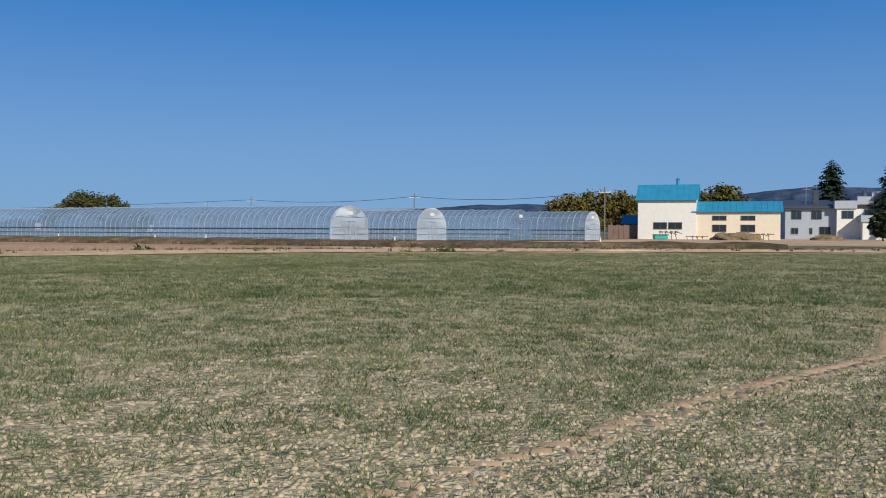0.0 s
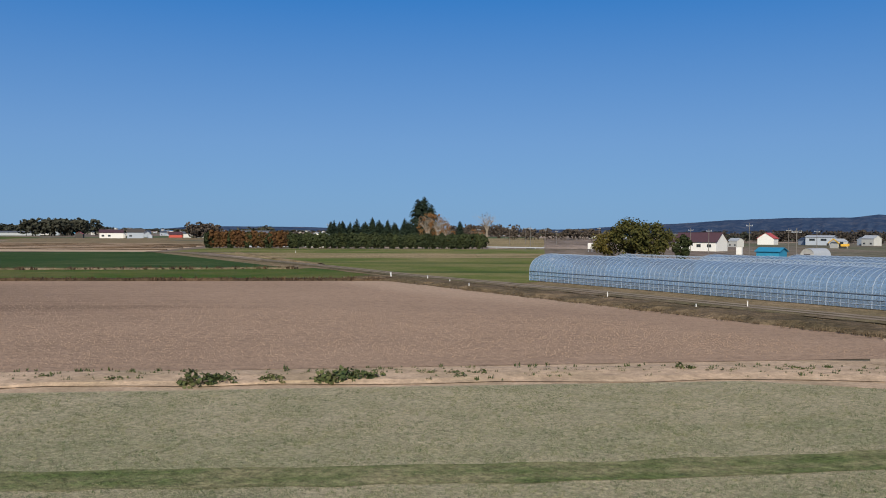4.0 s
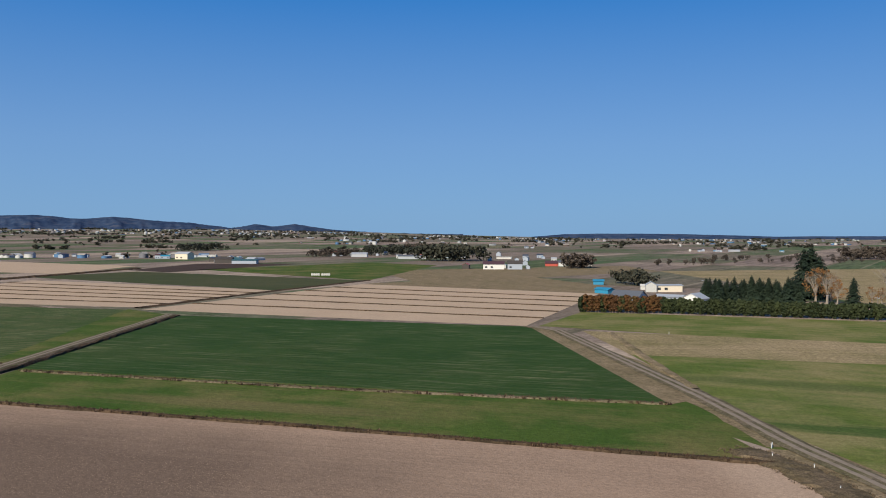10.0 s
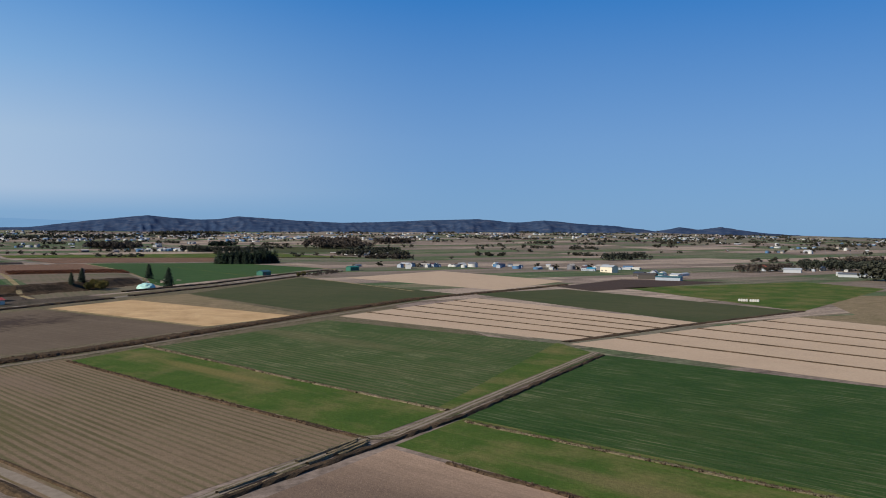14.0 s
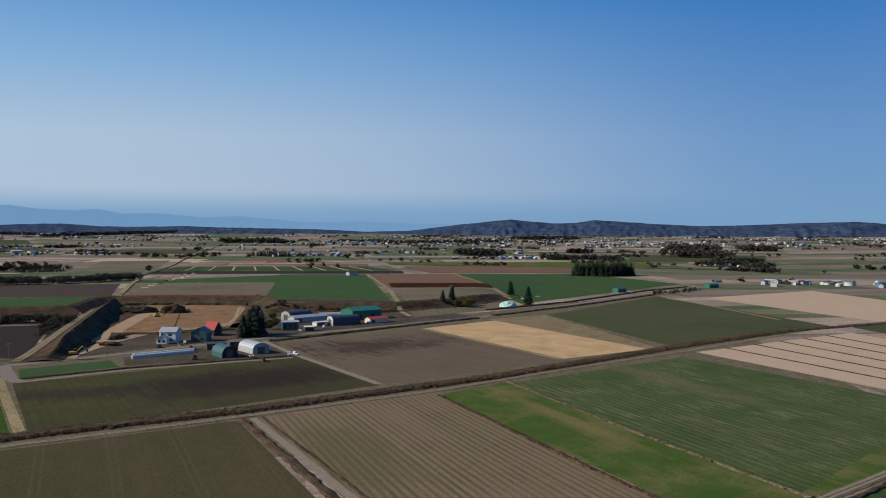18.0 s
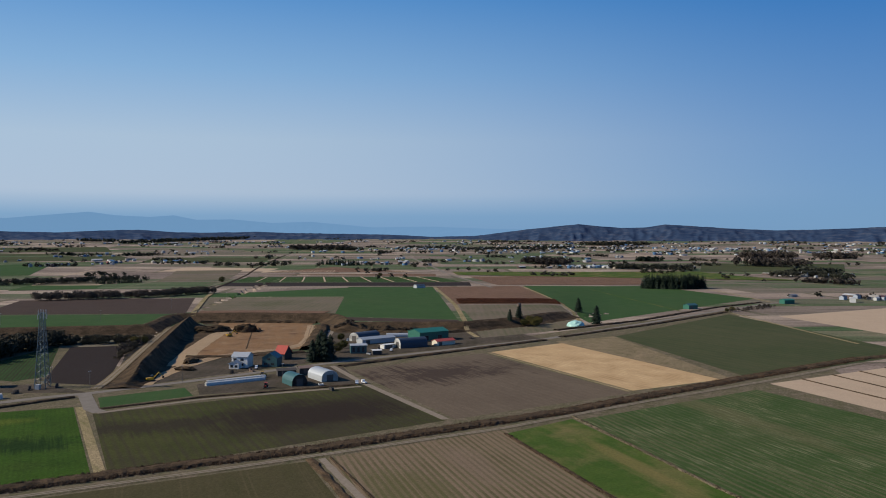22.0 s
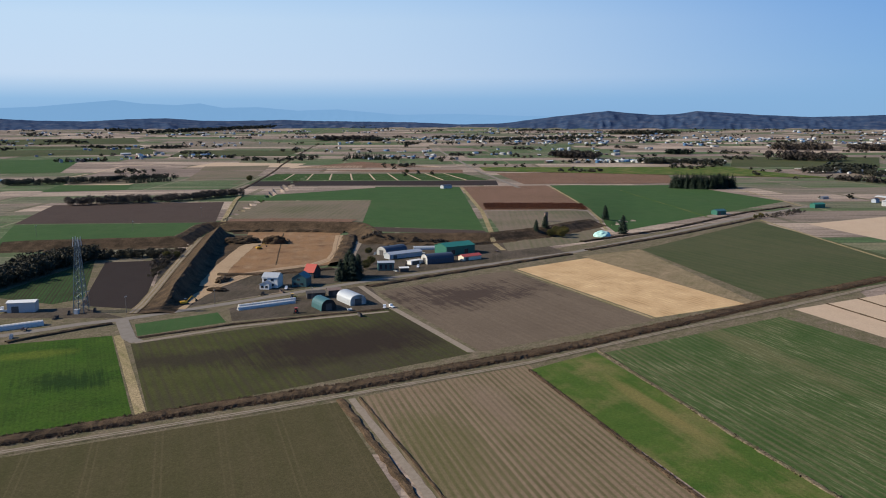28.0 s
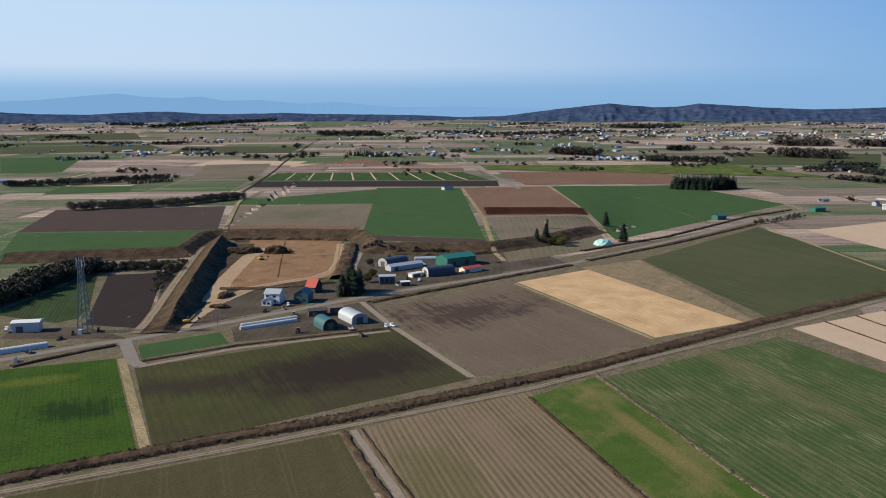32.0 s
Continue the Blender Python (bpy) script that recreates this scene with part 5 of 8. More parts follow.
# ---- trees ----
def conifer_meshes(seed, h, r, clear=0.08, layers=16, taper=0.75):
    """A trunk and drooping boughs, each a ragged fan of twigs."""
    rng = random.Random(seed)
    bm = bmesh.new()
    rod(bm, (0, 0, -0.2), (0, 0, h * 0.98), h * 0.018 + 0.05, 0.03, 6)
    tr = bpy.data.meshes.new("trunk")
    bm.to_mesh(tr)
    bm.free()
    vs, fs = [], []
    boughs = layers * 9
    for j in range(boughs):
        f = (j + rng.uniform(0, 1)) / boughs
        z0 = h * (clear + (0.98 - clear) * f)
        rad = r * ((1 - f) ** taper * rng.choice((0.55, 0.8, 0.95, 1.1)) * rng.uniform(0.85, 1.1)) + 0.035 * h * 0.2
        a = j * 2.4 + rng.uniform(-0.4, 0.4)
        ca, sa = math.cos(a), math.sin(a)
        droop = rng.uniform(0.05, 0.32) * (1 - 0.7 * f)
        for q in range(5):
            u0 = 0.12 + 0.17 * q
            wd = rad * rng.uniform(0.2, 0.38) * (1.15 - u0)
            u1 = min(1.0, u0 + rng.uniform(0.2, 0.32))
            s_ = 1 if q % 2 else -1
            k = len(vs)
            za, zb = z0 - rad * droop * u0 * u0 * 2, z0 - rad * droop * u1 * u1 * 2
            ox, oy = ca * rad * u0, sa * rad * u0
            tx, ty = ca * rad * u1 - sa * wd * s_, sa * rad * u1 + ca * wd * s_
            vs += [(ox, oy, za + rad * 0.03), (ox + sa * wd * 0.5 * s_, oy - ca * wd * 0.5 * s_, za - rad * rng.uniform(0.02, 0.1)), (tx, ty, zb - rad * rng.uniform(0.0, 0.12)), (ox - sa * wd * 1.2 * s_, oy + ca * wd * 1.2 * s_, (za + zb) / 2 + rad * 0.05)]
            fs += [(k, k + 1, k + 2), (k, k + 2, k + 3)]
    return tr, vs, fs


def clump_leaves(rng, vs, fs, c, r, n, size):
    for _ in range(n):
        d = Vector((rng.gauss(0, 1), rng.gauss(0, 1), rng.gauss(0, 0.8)))
        d.normalize()
        p = Vector(c) + d * r * rng.uniform(0.55, 1.05)
        u = Vector((rng.gauss(0, 1), rng.gauss(0, 1), rng.gauss(0, 0.6))).normalized() * size * rng.uniform(0.6, 1.3)
        w = u.cross(d + Vector((0.1, 0.2, 0.3))).normalized() * size * rng.uniform(0.5, 1.0)
        k = len(vs)
        vs += [tuple(p - u), tuple(p + w), tuple(p + u), tuple(p - w)]
        fs += [(k, k + 1, k + 2), (k, k + 2, k + 3)]


def broad_meshes(seed, h, r, clumps=70, leaves=16, leaf=0.32, base=0.25, limbs=7, twigs=0):
    rng = random.Random(seed)
    bm = bmesh.new()
    fork = h * (base + 0.08)
    rod(bm, (0, 0, -0.2), (rng.uniform(-0.2, 0.2), rng.uniform(-0.2, 0.2), fork), h * 0.032 + 0.06, h * 0.02 + 0.04, 8)
    ends = []
    for i in range(limbs):
        a = 6.283 * i / limbs + rng.uniform(-0.3, 0.3)
        rr = r * rng.uniform(0.35, 0.75)
        e = (math.cos(a) * rr, math.sin(a) * rr, h * rng.uniform(0.55, 0.85))
        mid = (e[0] * 0.4, e[1] * 0.4, fork + (e[2] - fork) * 0.5)
        rod(bm, (0, 0, fork * 0.9), mid, h * 0.014 + 0.03, h * 0.010 + 0.02, 5)
        rod(bm, mid, e, h * 0.010 + 0.02, 0.02, 4)
        for _ in range(twigs):
            q = Vector(mid).lerp(Vector(e), rng.uniform(0.2, 1.0))
            d = Vector((rng.gauss(0, 1), rng.gauss(0, 1), rng.uniform(0.2, 1.6))).normalized() * h * rng.uniform(0.10, 0.22)
            rod(bm, q, q + d, 0.03, 0.008, 3)
            for _ in range(2):
                d2 = (d + Vector((rng.gauss(0, 1), rng.gauss(0, 1), rng.gauss(0.3, 0.6))) * h * 0.08)
                rod(bm, q + d * 0.5, q + d * 0.4 + d2, 0.018, 0.006, 3)
    tr = bpy.data.meshes.new("trunk")
    bm.to_mesh(tr)
    bm.free()
    vs, fs = [], []
    cz, rz = h * (1 + base) / 2, h * (1 - base) / 2
    for _ in range(clumps):
        a, u = rng.uniform(0, 6.283), rng.uniform(-0.95, 1)
        k = math.sqrt(max(0.0, 1 - u * u)) * rng.uniform(0.55, 1.0)
        lobe = 1 + 0.18 * math.sin(a * 3 + seed) + 0.12 * math.sin(a * 5 + 2 * seed)
        c = (math.cos(a) * r * k * lobe * 0.86, math.sin(a) * r * k * lobe * 0.86, cz + u * rz * 0.86 * rng.uniform(0.8, 1.05))
        clump_leaves(rng, vs, fs, c, r * rng.uniform(0.16, 0.28), leaves, leaf)
    return tr, vs, fs


def tree_proto(kind, label, category, bark, leafm, meshes, group=""):
    tr, vs, fs = meshes
    t = thing(kind, pose(0, 0, 0), label, category, group)
    part_mesh("trunk", tr, bark, t)
    if fs:
        part_mesh("crown", mesh_from("crown", vs, fs, leafm), None, t)
    t["spare"] = 1
    return t


def plant(proto, p, s=1.0, rot=0.0, label="", z=None, group=""):
    """Puts the prototype itself first, then copies of it."""
    m = at(p, z, rot, s)
    if "spare" in proto:
        del proto["spare"]
        proto.matrix_basis = m
        o = proto
    else:
        o = copy_thing(proto, m)
        o.matrix_basis = m
    if label:
        tagged(o, label)
    if group:
        tagged(o, group=group)
    return o


def merged(name, shapes, places, material, label, category):
    """Many copies of small shapes in one mesh: shapes are (verts, faces), places (x, y, z, turn, size)."""
    rng = random.Random(name)
    allv, allf, base = [], [], 0
    arr = [(np.array(v, float), np.array(f, int)) for v, f in shapes]
    land = ground_z([q[0] for q in places], [q[1] for q in places])
    for (x, y, z, a, s), up in zip(places, land):
        z += float(up)
        v, f = arr[rng.randrange(len(arr))]
        c, q = math.cos(a), math.sin(a)
        sz = s if isinstance(s, tuple) else (s, s)
        w = np.column_stack([(v[:, 0] * c - v[:, 1] * q) * sz[0] + x, (v[:, 0] * q + v[:, 1] * c) * sz[0] + y, v[:, 2] * sz[1] + z])
        allv.append(w)
        allf.append(f + base)
        base += len(v)
    V, F = np.concatenate(allv), np.concatenate(allf)
    me = bpy.data.meshes.new(name)
    me.vertices.add(len(V))
    me.vertices.foreach_set("co", V.ravel())
    k = F.shape[1]
    me.loops.add(F.size)
    me.loops.foreach_set("vertex_index", F.ravel())
    me.polygons.add(len(F))
    me.polygons.foreach_set("loop_start", np.arange(0, F.size, k))
    me.update(calc_edges=True)
    me.materials.append(material)
    return tagged(new(name, me), label, category, kind="stuff")


SPRUCE = [tree_proto("spruce", "dark green spruce tree in a row", "tree", M_BARK, L_SPRUCE, conifer_meshes(s, 11.0, 4.3, 0.03, 32)) for s in (1, 2, 3)]
CEDAR = [tree_proto("conifer", "tall dark green conifer by the house", "tree", M_BARK, L_SPRUCE, conifer_meshes(s, 16.0, 5.4, 0.06, 30, 0.5)) for s in (5, 6)]
HEDGE_G = [tree_proto("cypress", "dense dark green hedge cypress", "tree", M_BARK, L_HEDGE, broad_meshes(s, 5.6, 2.1, 60, 24, 0.42, 0.0, 4)) for s in (11, 12)]
HEDGE_B = [tree_proto("cypress", "browning cypress in a clipped hedge", "tree", M_BARK, L_HEDGEB, broad_meshes(s, 6.2, 1.7, 60, 24, 0.38, 0.0, 4)) for s in (13, 14)]
OAK = [tree_proto("oak_tree", "broad tree with dark olive autumn leaves", "tree", M_BARK, L_BROAD, broad_meshes(s, 10.0, 6.0, 120, 26, 0.34, 0.12, 8)) for s in (21, 22)]
MAPLE = [tree_proto("maple_tree", "tree with thin orange-brown autumn leaves", "tree", M_PALEBARK, L_ORANGE, broad_meshes(s, 11.0, 3.8, 44, 12, 0.24, 0.15, 9, 8)) for s in (31, 32)]
BARE = [tree_proto("bare_tree", "leafless pale tree with fine twigs", "tree", M_PALEBARK, L_GREY, broad_meshes(s, 13.0, 3.6, 22, 10, 0.14, 0.35, 9, 10)) for s in (41, 42)]
BUSH = [tree_proto("bush", "low green weed bush on sandy soil", "bush", M_BARK, L_WEED, broad_meshes(s, 0.34, 0.8, 18, 16, 0.08, 0.0, 5)) for s in (51, 52, 53)]
rnd = random.Random(7)


def along(p, q, n, jit=0.0):
    return [(p[0] + (q[0] - p[0]) * (i + 0.5) / n + rnd.uniform(-jit, jit), p[1] + (q[1] - p[1]) * (i + 0.5) / n + rnd.uniform(-jit, jit)) for i in range(n)]


# shelter belt by the meadow
for i, p in enumerate(along((-242.4, 216.0), (-224.1, 237.2), 24, 0.4)):
    plant((HEDGE_B if i % 6 else HEDGE_G)[i % 2], p, rnd.uniform(1.0, 1.15), rnd.uniform(0, 360), group="hedge along the meadow")
for i, p in enumerate(along((-223.9, 237.6), (-165.9, 281.3), 46, 0.5)):
    plant(HEDGE_G[i % 2], p, rnd.uniform(0.95, 1.1), rnd.uniform(0, 360), group="hedge along the meadow")
for i, p in enumerate(along((-242.3, 281.7), (-213.1, 304.4), 34, 1.8)):
    plant(SPRUCE[i % 3], p, rnd.uniform(0.8, 1.2), rnd.uniform(0, 360), group="spruce row behind the hedge")
for i, p in enumerate(along((-248.4, 287.0), (-219.6, 312.0), 30, 2.0)):
    plant(SPRUCE[i % 3], p, rnd.uniform(0.8, 1.05), rnd.uniform(0, 360), group="spruce row behind the hedge")
for (p, s) in (((-239.4, 344.5), 1.42), ((-239.8, 350.3), 1.5), ((-233.0, 346.5), 1.25)):
    plant(CEDAR[rnd.randrange(2)], p, s, rnd.uniform(0, 360))
for (p, s) in (((-221.4, 326.6), 1.45), ((-216.1, 326.5), 1.4), ((-211.8, 326.9), 1.0), ((-202.1, 335.4), 0.75), ((-201.9, 342.4), 0.7)):
    plant(MAPLE[rnd.randrange(2)], p, s, rnd.uniform(0, 360))
plant(CEDAR[0], (-207.7, 331.9), 0.72, 40)
plant(BARE[0], (-211.3, 362.4), 1.25, 10)
plant(BARE[1], (-219.2, 334.1), 1.0, 10)
# oak by the greenhouses
plant(OAK[0], (-78, 203), 1.0, 20)
plant(OAK[1], (-71, 199), 0.92, 140)
plant(OAK[0], (-85, 206), 0.7, 250)
plant(HEDGE_G[0], (-66.5, 208), 1.1, 30, "dark rounded shrub beside the oak")
# trees behind the shed and by the grey house
for p, s, o in (((30.9, 181.9), 0.9, OAK[0]), ((36.9, 185.9), 1.0, OAK[1]), ((44.1, 189.5), 1.0, OAK[0]), ((61.8, 179.2), 1.12, OAK[1]), ((48.8, 193.5), 0.9, OAK[1])):
    plant(o, p, s, rnd.uniform(0, 360))
plant(CEDAR[1], (83.9, 175.5), 1.03, 0)
plant(CEDAR[0], (80.0, 144.6), 0.92, 70)
plant(MAPLE[0], (85.6, 163.5), 0.85, 0)
plant(HEDGE_G[1], (66.3, 122.8), 0.8, 0, "dark clipped evergreen beside the house")
# bushes on the sandy verge
for i in range(34):
    u = rnd.random()
    a, b = ((-36, 21), (-9, 43)) if i < 24 else ((-9, 43.5), (16, 49))
    p = (a[0] + (b[0] - a[0]) * u + rnd.uniform(-0.6, 0.6), a[1] + (b[1] - a[1]) * u + rnd.uniform(0, 1.3))
    plant(BUSH[i % 3], p, rnd.uniform(0.25, 0.75), rnd.uniform(0, 360), group="weed bushes on the verge")
for p, s in (((-29.5, 25.2), 1.5), ((-28.9, 26.0), 1.0), ((-25.3, 29.2), 1.5), ((-24.8, 29.9), 1.4), ((-24.3, 30.3), 1.1), ((-27.3, 27.5), 0.9), ((-13.3, 41.0), 1.0)):
    plant(BUSH[rnd.randrange(3)], p, s, rnd.uniform(0, 360), "thick green weed bush on sandy soil", group="weed bushes on the verge")

# ---- buildings near the start ----
SHED_ROT = -20.0
shed_p = (34.5, 137.3)
gable_building("farm_shed", shed_p, SHED_ROT, 8.9, 8.0, 6.3, 2.4, M_WHITE, M_BLUEROOF, "tall white farm shed with a bright blue roof", "shed",
               windows=[(2.4, 1.6, 2.1, 1.1), (4.7, 1.6, 2.1, 1.1)], chimney=(5.9, 4.0, 0.9), seams=True)
wing_p = (shed_p[0] + 8.95 * math.cos(radians(SHED_ROT)) - 0.6 * math.sin(radians(SHED_ROT)) * -1, shed_p[1] + 8.95 * math.sin(radians(SHED_ROT)) + 0.4)
gable_building("farm_shed", wing_p, SHED_ROT, 12.6, 6.6, 4.4, 1.5, M_CREAM, M_BLUEROOF, "low cream farm building with a blue roof", "shed",
               windows=[(2.7, 3.0, 2.1, 0.75), (2.7, 1.2, 2.1, 1.15), (6.9, 3.0, 2.1, 0.75), (6.9, 1.2, 2.1, 1.15)], sides=[(2.2, 2.9, 0.6, 0.8), (4.0, 2.9, 0.6, 0.8), (4.0, 1.0, 0.6, 1.2)], seams=True)
gable_building("small_shed", (34.1, 145.6), SHED_ROT, 3.4, 5, 2.6, 1.3, M_RUST, M_BLUEROOF, "small rusty shed with a light blue roof", "shed")
t = thing("sheet_fence", at((30.4, 140.3), rot=SHED_ROT), "rusty corrugated sheet fence beside the shed", "fence")
for i in range(16):
    bm = bmesh.new()
    box(bm, i * 0.42, (i % 2) * 0.05, 0, i * 0.42 + 0.41, 0.05 + (i % 2) * 0.05, 2.3 - 0.06 * (i % 3))
    part("panel", bm, M_RUST, t)


def flat_house():
    """The grey and white house with stepped parapet roofs."""
    p = (64.2, 151.5)
    t = thing("flat_roofed_house", at(p, rot=-18), "grey and white two-storey house with dark blue roof", "house")
    for n, dims, mat, lab in (("wall", (0, 0, -0.2, 8.2, 8, 5.6), M_GREYW, "grey rendered wall"), ("wall", (8.2, -1.2, -0.2, 15.8, 7.5, 5.3), M_WHITE, "white rendered wall"),
                              ("wall", (11.8, -4.2, -0.2, 16.6, -1.2, 3.0), M_WHITE, "white front porch wall"), ("parapet", (7.8, -1.5, 5.3, 11.4, 2.0, 6.7), M_GREYW, "grey parapet"),
                              ("parapet", (11.4, -1.4, 6.0, 14.0, 3.0, 7.4), M_GREYW, "grey parapet"), ("parapet", (13.6, -1.5, 7.0, 16.6, 3.0, 8.3), M_GREYW, "grey parapet"),
                              ("parapet", (11.5, -4.5, 3.0, 17.0, -0.9, 4.1), M_GREYW, "grey balcony parapet"), ("chimney", (4.9, 3.0, 5.6, 5.8, 3.9, 8.6), M_NAVY, "dark chimney"),
                              ("wall", (11.4, 0.5, 5.3, 15.8, 6.5, 7.0), M_WHITE, "white upper storey wall")):
        bm = bmesh.new()
        box(bm, *dims)
        bmesh.ops.bevel(bm, geom=bm.edges[:], offset=0.04, segments=1, affect="EDGES")
        part(n, bm, mat, t, lab)
    bm = bmesh.new()
    slab(bm, [(-0.6, -0.7, 5.6), (8.2, -0.7, 5.6), (8.2, 8.5, 7.0), (-0.6, 8.5, 7.0)], 0.16)
    box(bm, -0.6, -0.75, 5.45, 8.2, -0.65, 5.78)
    part("roof", bm, M_NAVY, t, "dark blue sheet roof")
    for x, z, w, h in ((1.0, 3.5, 1.7, 1.5), (4.3, 3.5, 1.7, 1.5), (1.0, 0.9, 1.2, 1.1), (5.6, 0.8, 1.8, 1.4), (4.0, 0.9, 0.5, 1.1)):
        window(t, x, z, w, h)
    window(t, 9.0, 3.6, 1.9, 1.4, -1.2)
    window(t, 12.6, 4.1, 2.6, 1.1, -1.2)
    window(t, 12.9, 0.8, 1.3, 1.5, -4.2)
    window(t, 15.0, 0.8, 1.2, 1.5, -4.2)
    bm = bmesh.new()
    for z in (8.8, 9.3, 9.8):
        rod(bm, (3.0, 2, z), (4.2, 2, z), 0.02, sides=4)
    rod(bm, (3.6, 2, 6.0), (3.6, 2, 10.2), 0.03, sides=5)
    part("aerial", bm, M_STEEL, t, "thin roof aerial")


flat_house()


def soil_heap(p, r, h, label, seed):
    bm = bmesh.new()
    bmesh.ops.create_icosphere(bm, subdivisions=4, radius=1.0)
    for v in bm.verts:
        n = noise.noise(v.co * 2.2 + Vector((seed, 0, 0))) * 0.28
        v.co = Vector((v.co.x * r * (1 + n), v.co.y * r * 0.8 * (1 + n), max(-0.1, (v.co.z) * h * (1 + n))))
    ob = new("earth_mound", bpy.data.meshes.new("earth_mound"))
    bm.to_mesh(ob.data)
    bm.free()
    ob.data.materials.append(M_DRY)
    ob.matrix_basis = at(p)
    tagged(ob, label, "mound")


soil_heap((45.8, 123.3), 3.0, 1.15, "heap of dug sandy soil before the shed", 1)
soil_heap((44.1, 125.0), 2.0, 1.0, "low heap of sandy soil", 2)
soil_heap((59.7, 126.1), 2.4, 0.8, "heap of grey soil by the house", 3)


def frame_clutter(p, label, n, h, mat, seed):
    """A tangle of pipes and bars, as of stacked farm tools."""
    r = random.Random(seed)
    t = thing("farm_implement", at(p), label, "implement")
    for i in range(n):
        bm = bmesh.new()
        x = i * 0.8 - n * 0.4
        rod(bm, (x, 0, 0), (x + r.uniform(-0.3, 0.3), r.uniform(-0.2, 0.2), h), 0.06, sides=5)
        rod(bm, (x, 0, h * 0.9), (x + 0.8, 0, h * r.uniform(0.5, 1.0)), 0.06, sides=5)
        box(bm, x - 0.2, -0.2, h * 0.8, x + 0.2, 0.2, h)
        part("frame", bm, mat, t)


frame_clutter((38.4, 132.1), "row of small rusty implement frames", 4, 1.3, M_RUST, 1)
frame_clutter((49.1, 124.2), "timber and pipes leaning by the wall", 5, 1.0, M_RUST, 2)
frame_clutter((42.1, 130.9), "low rusty harrow on bare soil", 4, 0.6, M_RUST, 3)
t = thing("seed_bin", at((36.8, 132.5)), "teal plastic bin by the shed wall", "bin")
bm = bmesh.new()
box(bm, -1.1, -0.5, 0, 1.1, 0.5, 0.75)
bmesh.ops.bevel(bm, geom=bm.edges[:], offset=0.12, segments=2, affect="EDGES")
part("body", bm, plain_mat("teal_plastic", (0.02, 0.35, 0.30), None, 0.4), t)
bm = bmesh.new()
box(bm, -1.15, -0.55, 0.7, 1.15, 0.55, 0.82)
part("rim", bm, M_TEAL, t)


def utility_pole(p, h=9.0, label="grey utility pole with a crossarm", rot=0.0):
    t = thing("utility_pole", at(p, rot=rot), label, "pole")
    bm = bmesh.new()
    rod(bm, (0, 0, -0.3), (0, 0, h), 0.13, 0.08, 8)
    part("post", bm, M_POLE, t)
    bm = bmesh.new()
    box(bm, -0.9, -0.06, h - 0.8, 0.9, 0.06, h - 0.66)
    for x in (-0.8, 0, 0.8):
        rod(bm, (x, 0, h - 0.66), (x, 0, h - 0.42), 0.05, 0.04, 6)
    part("crossarm", bm, M_STEEL, t)
    return t


def wire(a, b, sag, label):
    cu = bpy.data.curves.new("power_line", "CURVE")
    cu.dimensions, cu.bevel_depth = "3D", 0.035
    s = cu.splines.new("POLY")
    s.points.add(14)
    for i in range(15):
        u = i / 14
        s.points[i].co = (a[0] + (b[0] - a[0]) * u, a[1] + (b[1] - a[1]) * u, a[2] + (b[2] - a[2]) * u - sag * 4 * u * (1 - u), 1)
    ob = new("power_line", cu)
    cu.materials.append(M_RUBBER)
    tagged(ob, label, "cable")


poles = [(-1.2, 149.6), (-33.4, 171.4), (-187.4, 283.8), (26.5, 124.8)]
for p in poles:
    utility_pole(p, 7.6)
P3 = [(x, y, 7.1) for x, y in poles]
wire(P3[0], P3[1], 0.7, "thin black power line between poles")
wire(P3[1], P3[2], 0.7, "thin black power line between poles")
wire(P3[0], P3[3], 0.9, "thin black power line between poles")
for p in ((-88.8, 286.2), (-80.5, 278.2), (-61.6, 252.2), (-163.6, 386.5), (-194.9, 405.3), (-213.7, 407.0), (-200.1, 402.7), (-65.4, 323.1), (-79.8, 412.0), (-56.4, 324.8)):
    utility_pole(p, rnd.uniform(7.5, 9.5))
for p in ((-168.8, 283.3), (-154.1, 297.2), (-201.9, 368.0), (-251.0, 291.8)):
    utility_pole(p, rnd.uniform(8, 10))
for p in ((-518.3, -499.3), (-628.8, -523.3), (-467.7, -546.4), (-316.0, -311.4), (-318.8, -338.5), (-737.4, -543.1), (-347.1, -282.5), (-372.0, -240.2), (-457.7, -237.0)):
    utility_pole(p, 9.0, "grey utility pole standing in a field")
# white marker stakes along the bank
for p in ((-71.5, 96.1), (-65.3, 95.9), (-52.1, 84.9), (-19.3, 78.0), (-33.7, 81.3), (-2, 63.5), (12, 58), (-22, 72), (-58, 90), (-75.0, 100.6), (-75.3, 101.2), (-175.5, 189.5)):
    t = thing("marker_stake", at(p), "short white marker stake beside the track", "stake", "marker stakes along the bank")
    bm = bmesh.new()
    box(bm, -0.045, -0.045, -0.2, 0.045, 0.045, 0.75)
    bmesh.ops.bevel(bm, geom=bm.edges[:], offset=0.015, segments=1, affect="EDGES")
    part("post", bm, M_WHITE, t)
    bm = bmesh.new()
    box(bm, -0.05, -0.05, 0.68, 0.05, 0.05, 0.77)
    part("cap", bm, M_STEEL, t)

# ---- houses in the shelter belt and beyond the greenhouses ----
gable_building("house", (-255.0, 242.1), 20, 12, 8, 4.2, 2.2, M_GREYW, M_SLATE, "house with a grey-blue roof behind a hedge", windows=[(2, 1, 1.8, 1.2), (7, 1, 1.8, 1.2)])
gable_building("house", (-246.9, 258.6), 20, 11, 6, 4.0, 0.7, M_GREYW, M_STEEL, "cream house with a flat grey roof", windows=[(1, 1, 1.8, 1.2), (5, 1, 1.8, 1.2)])
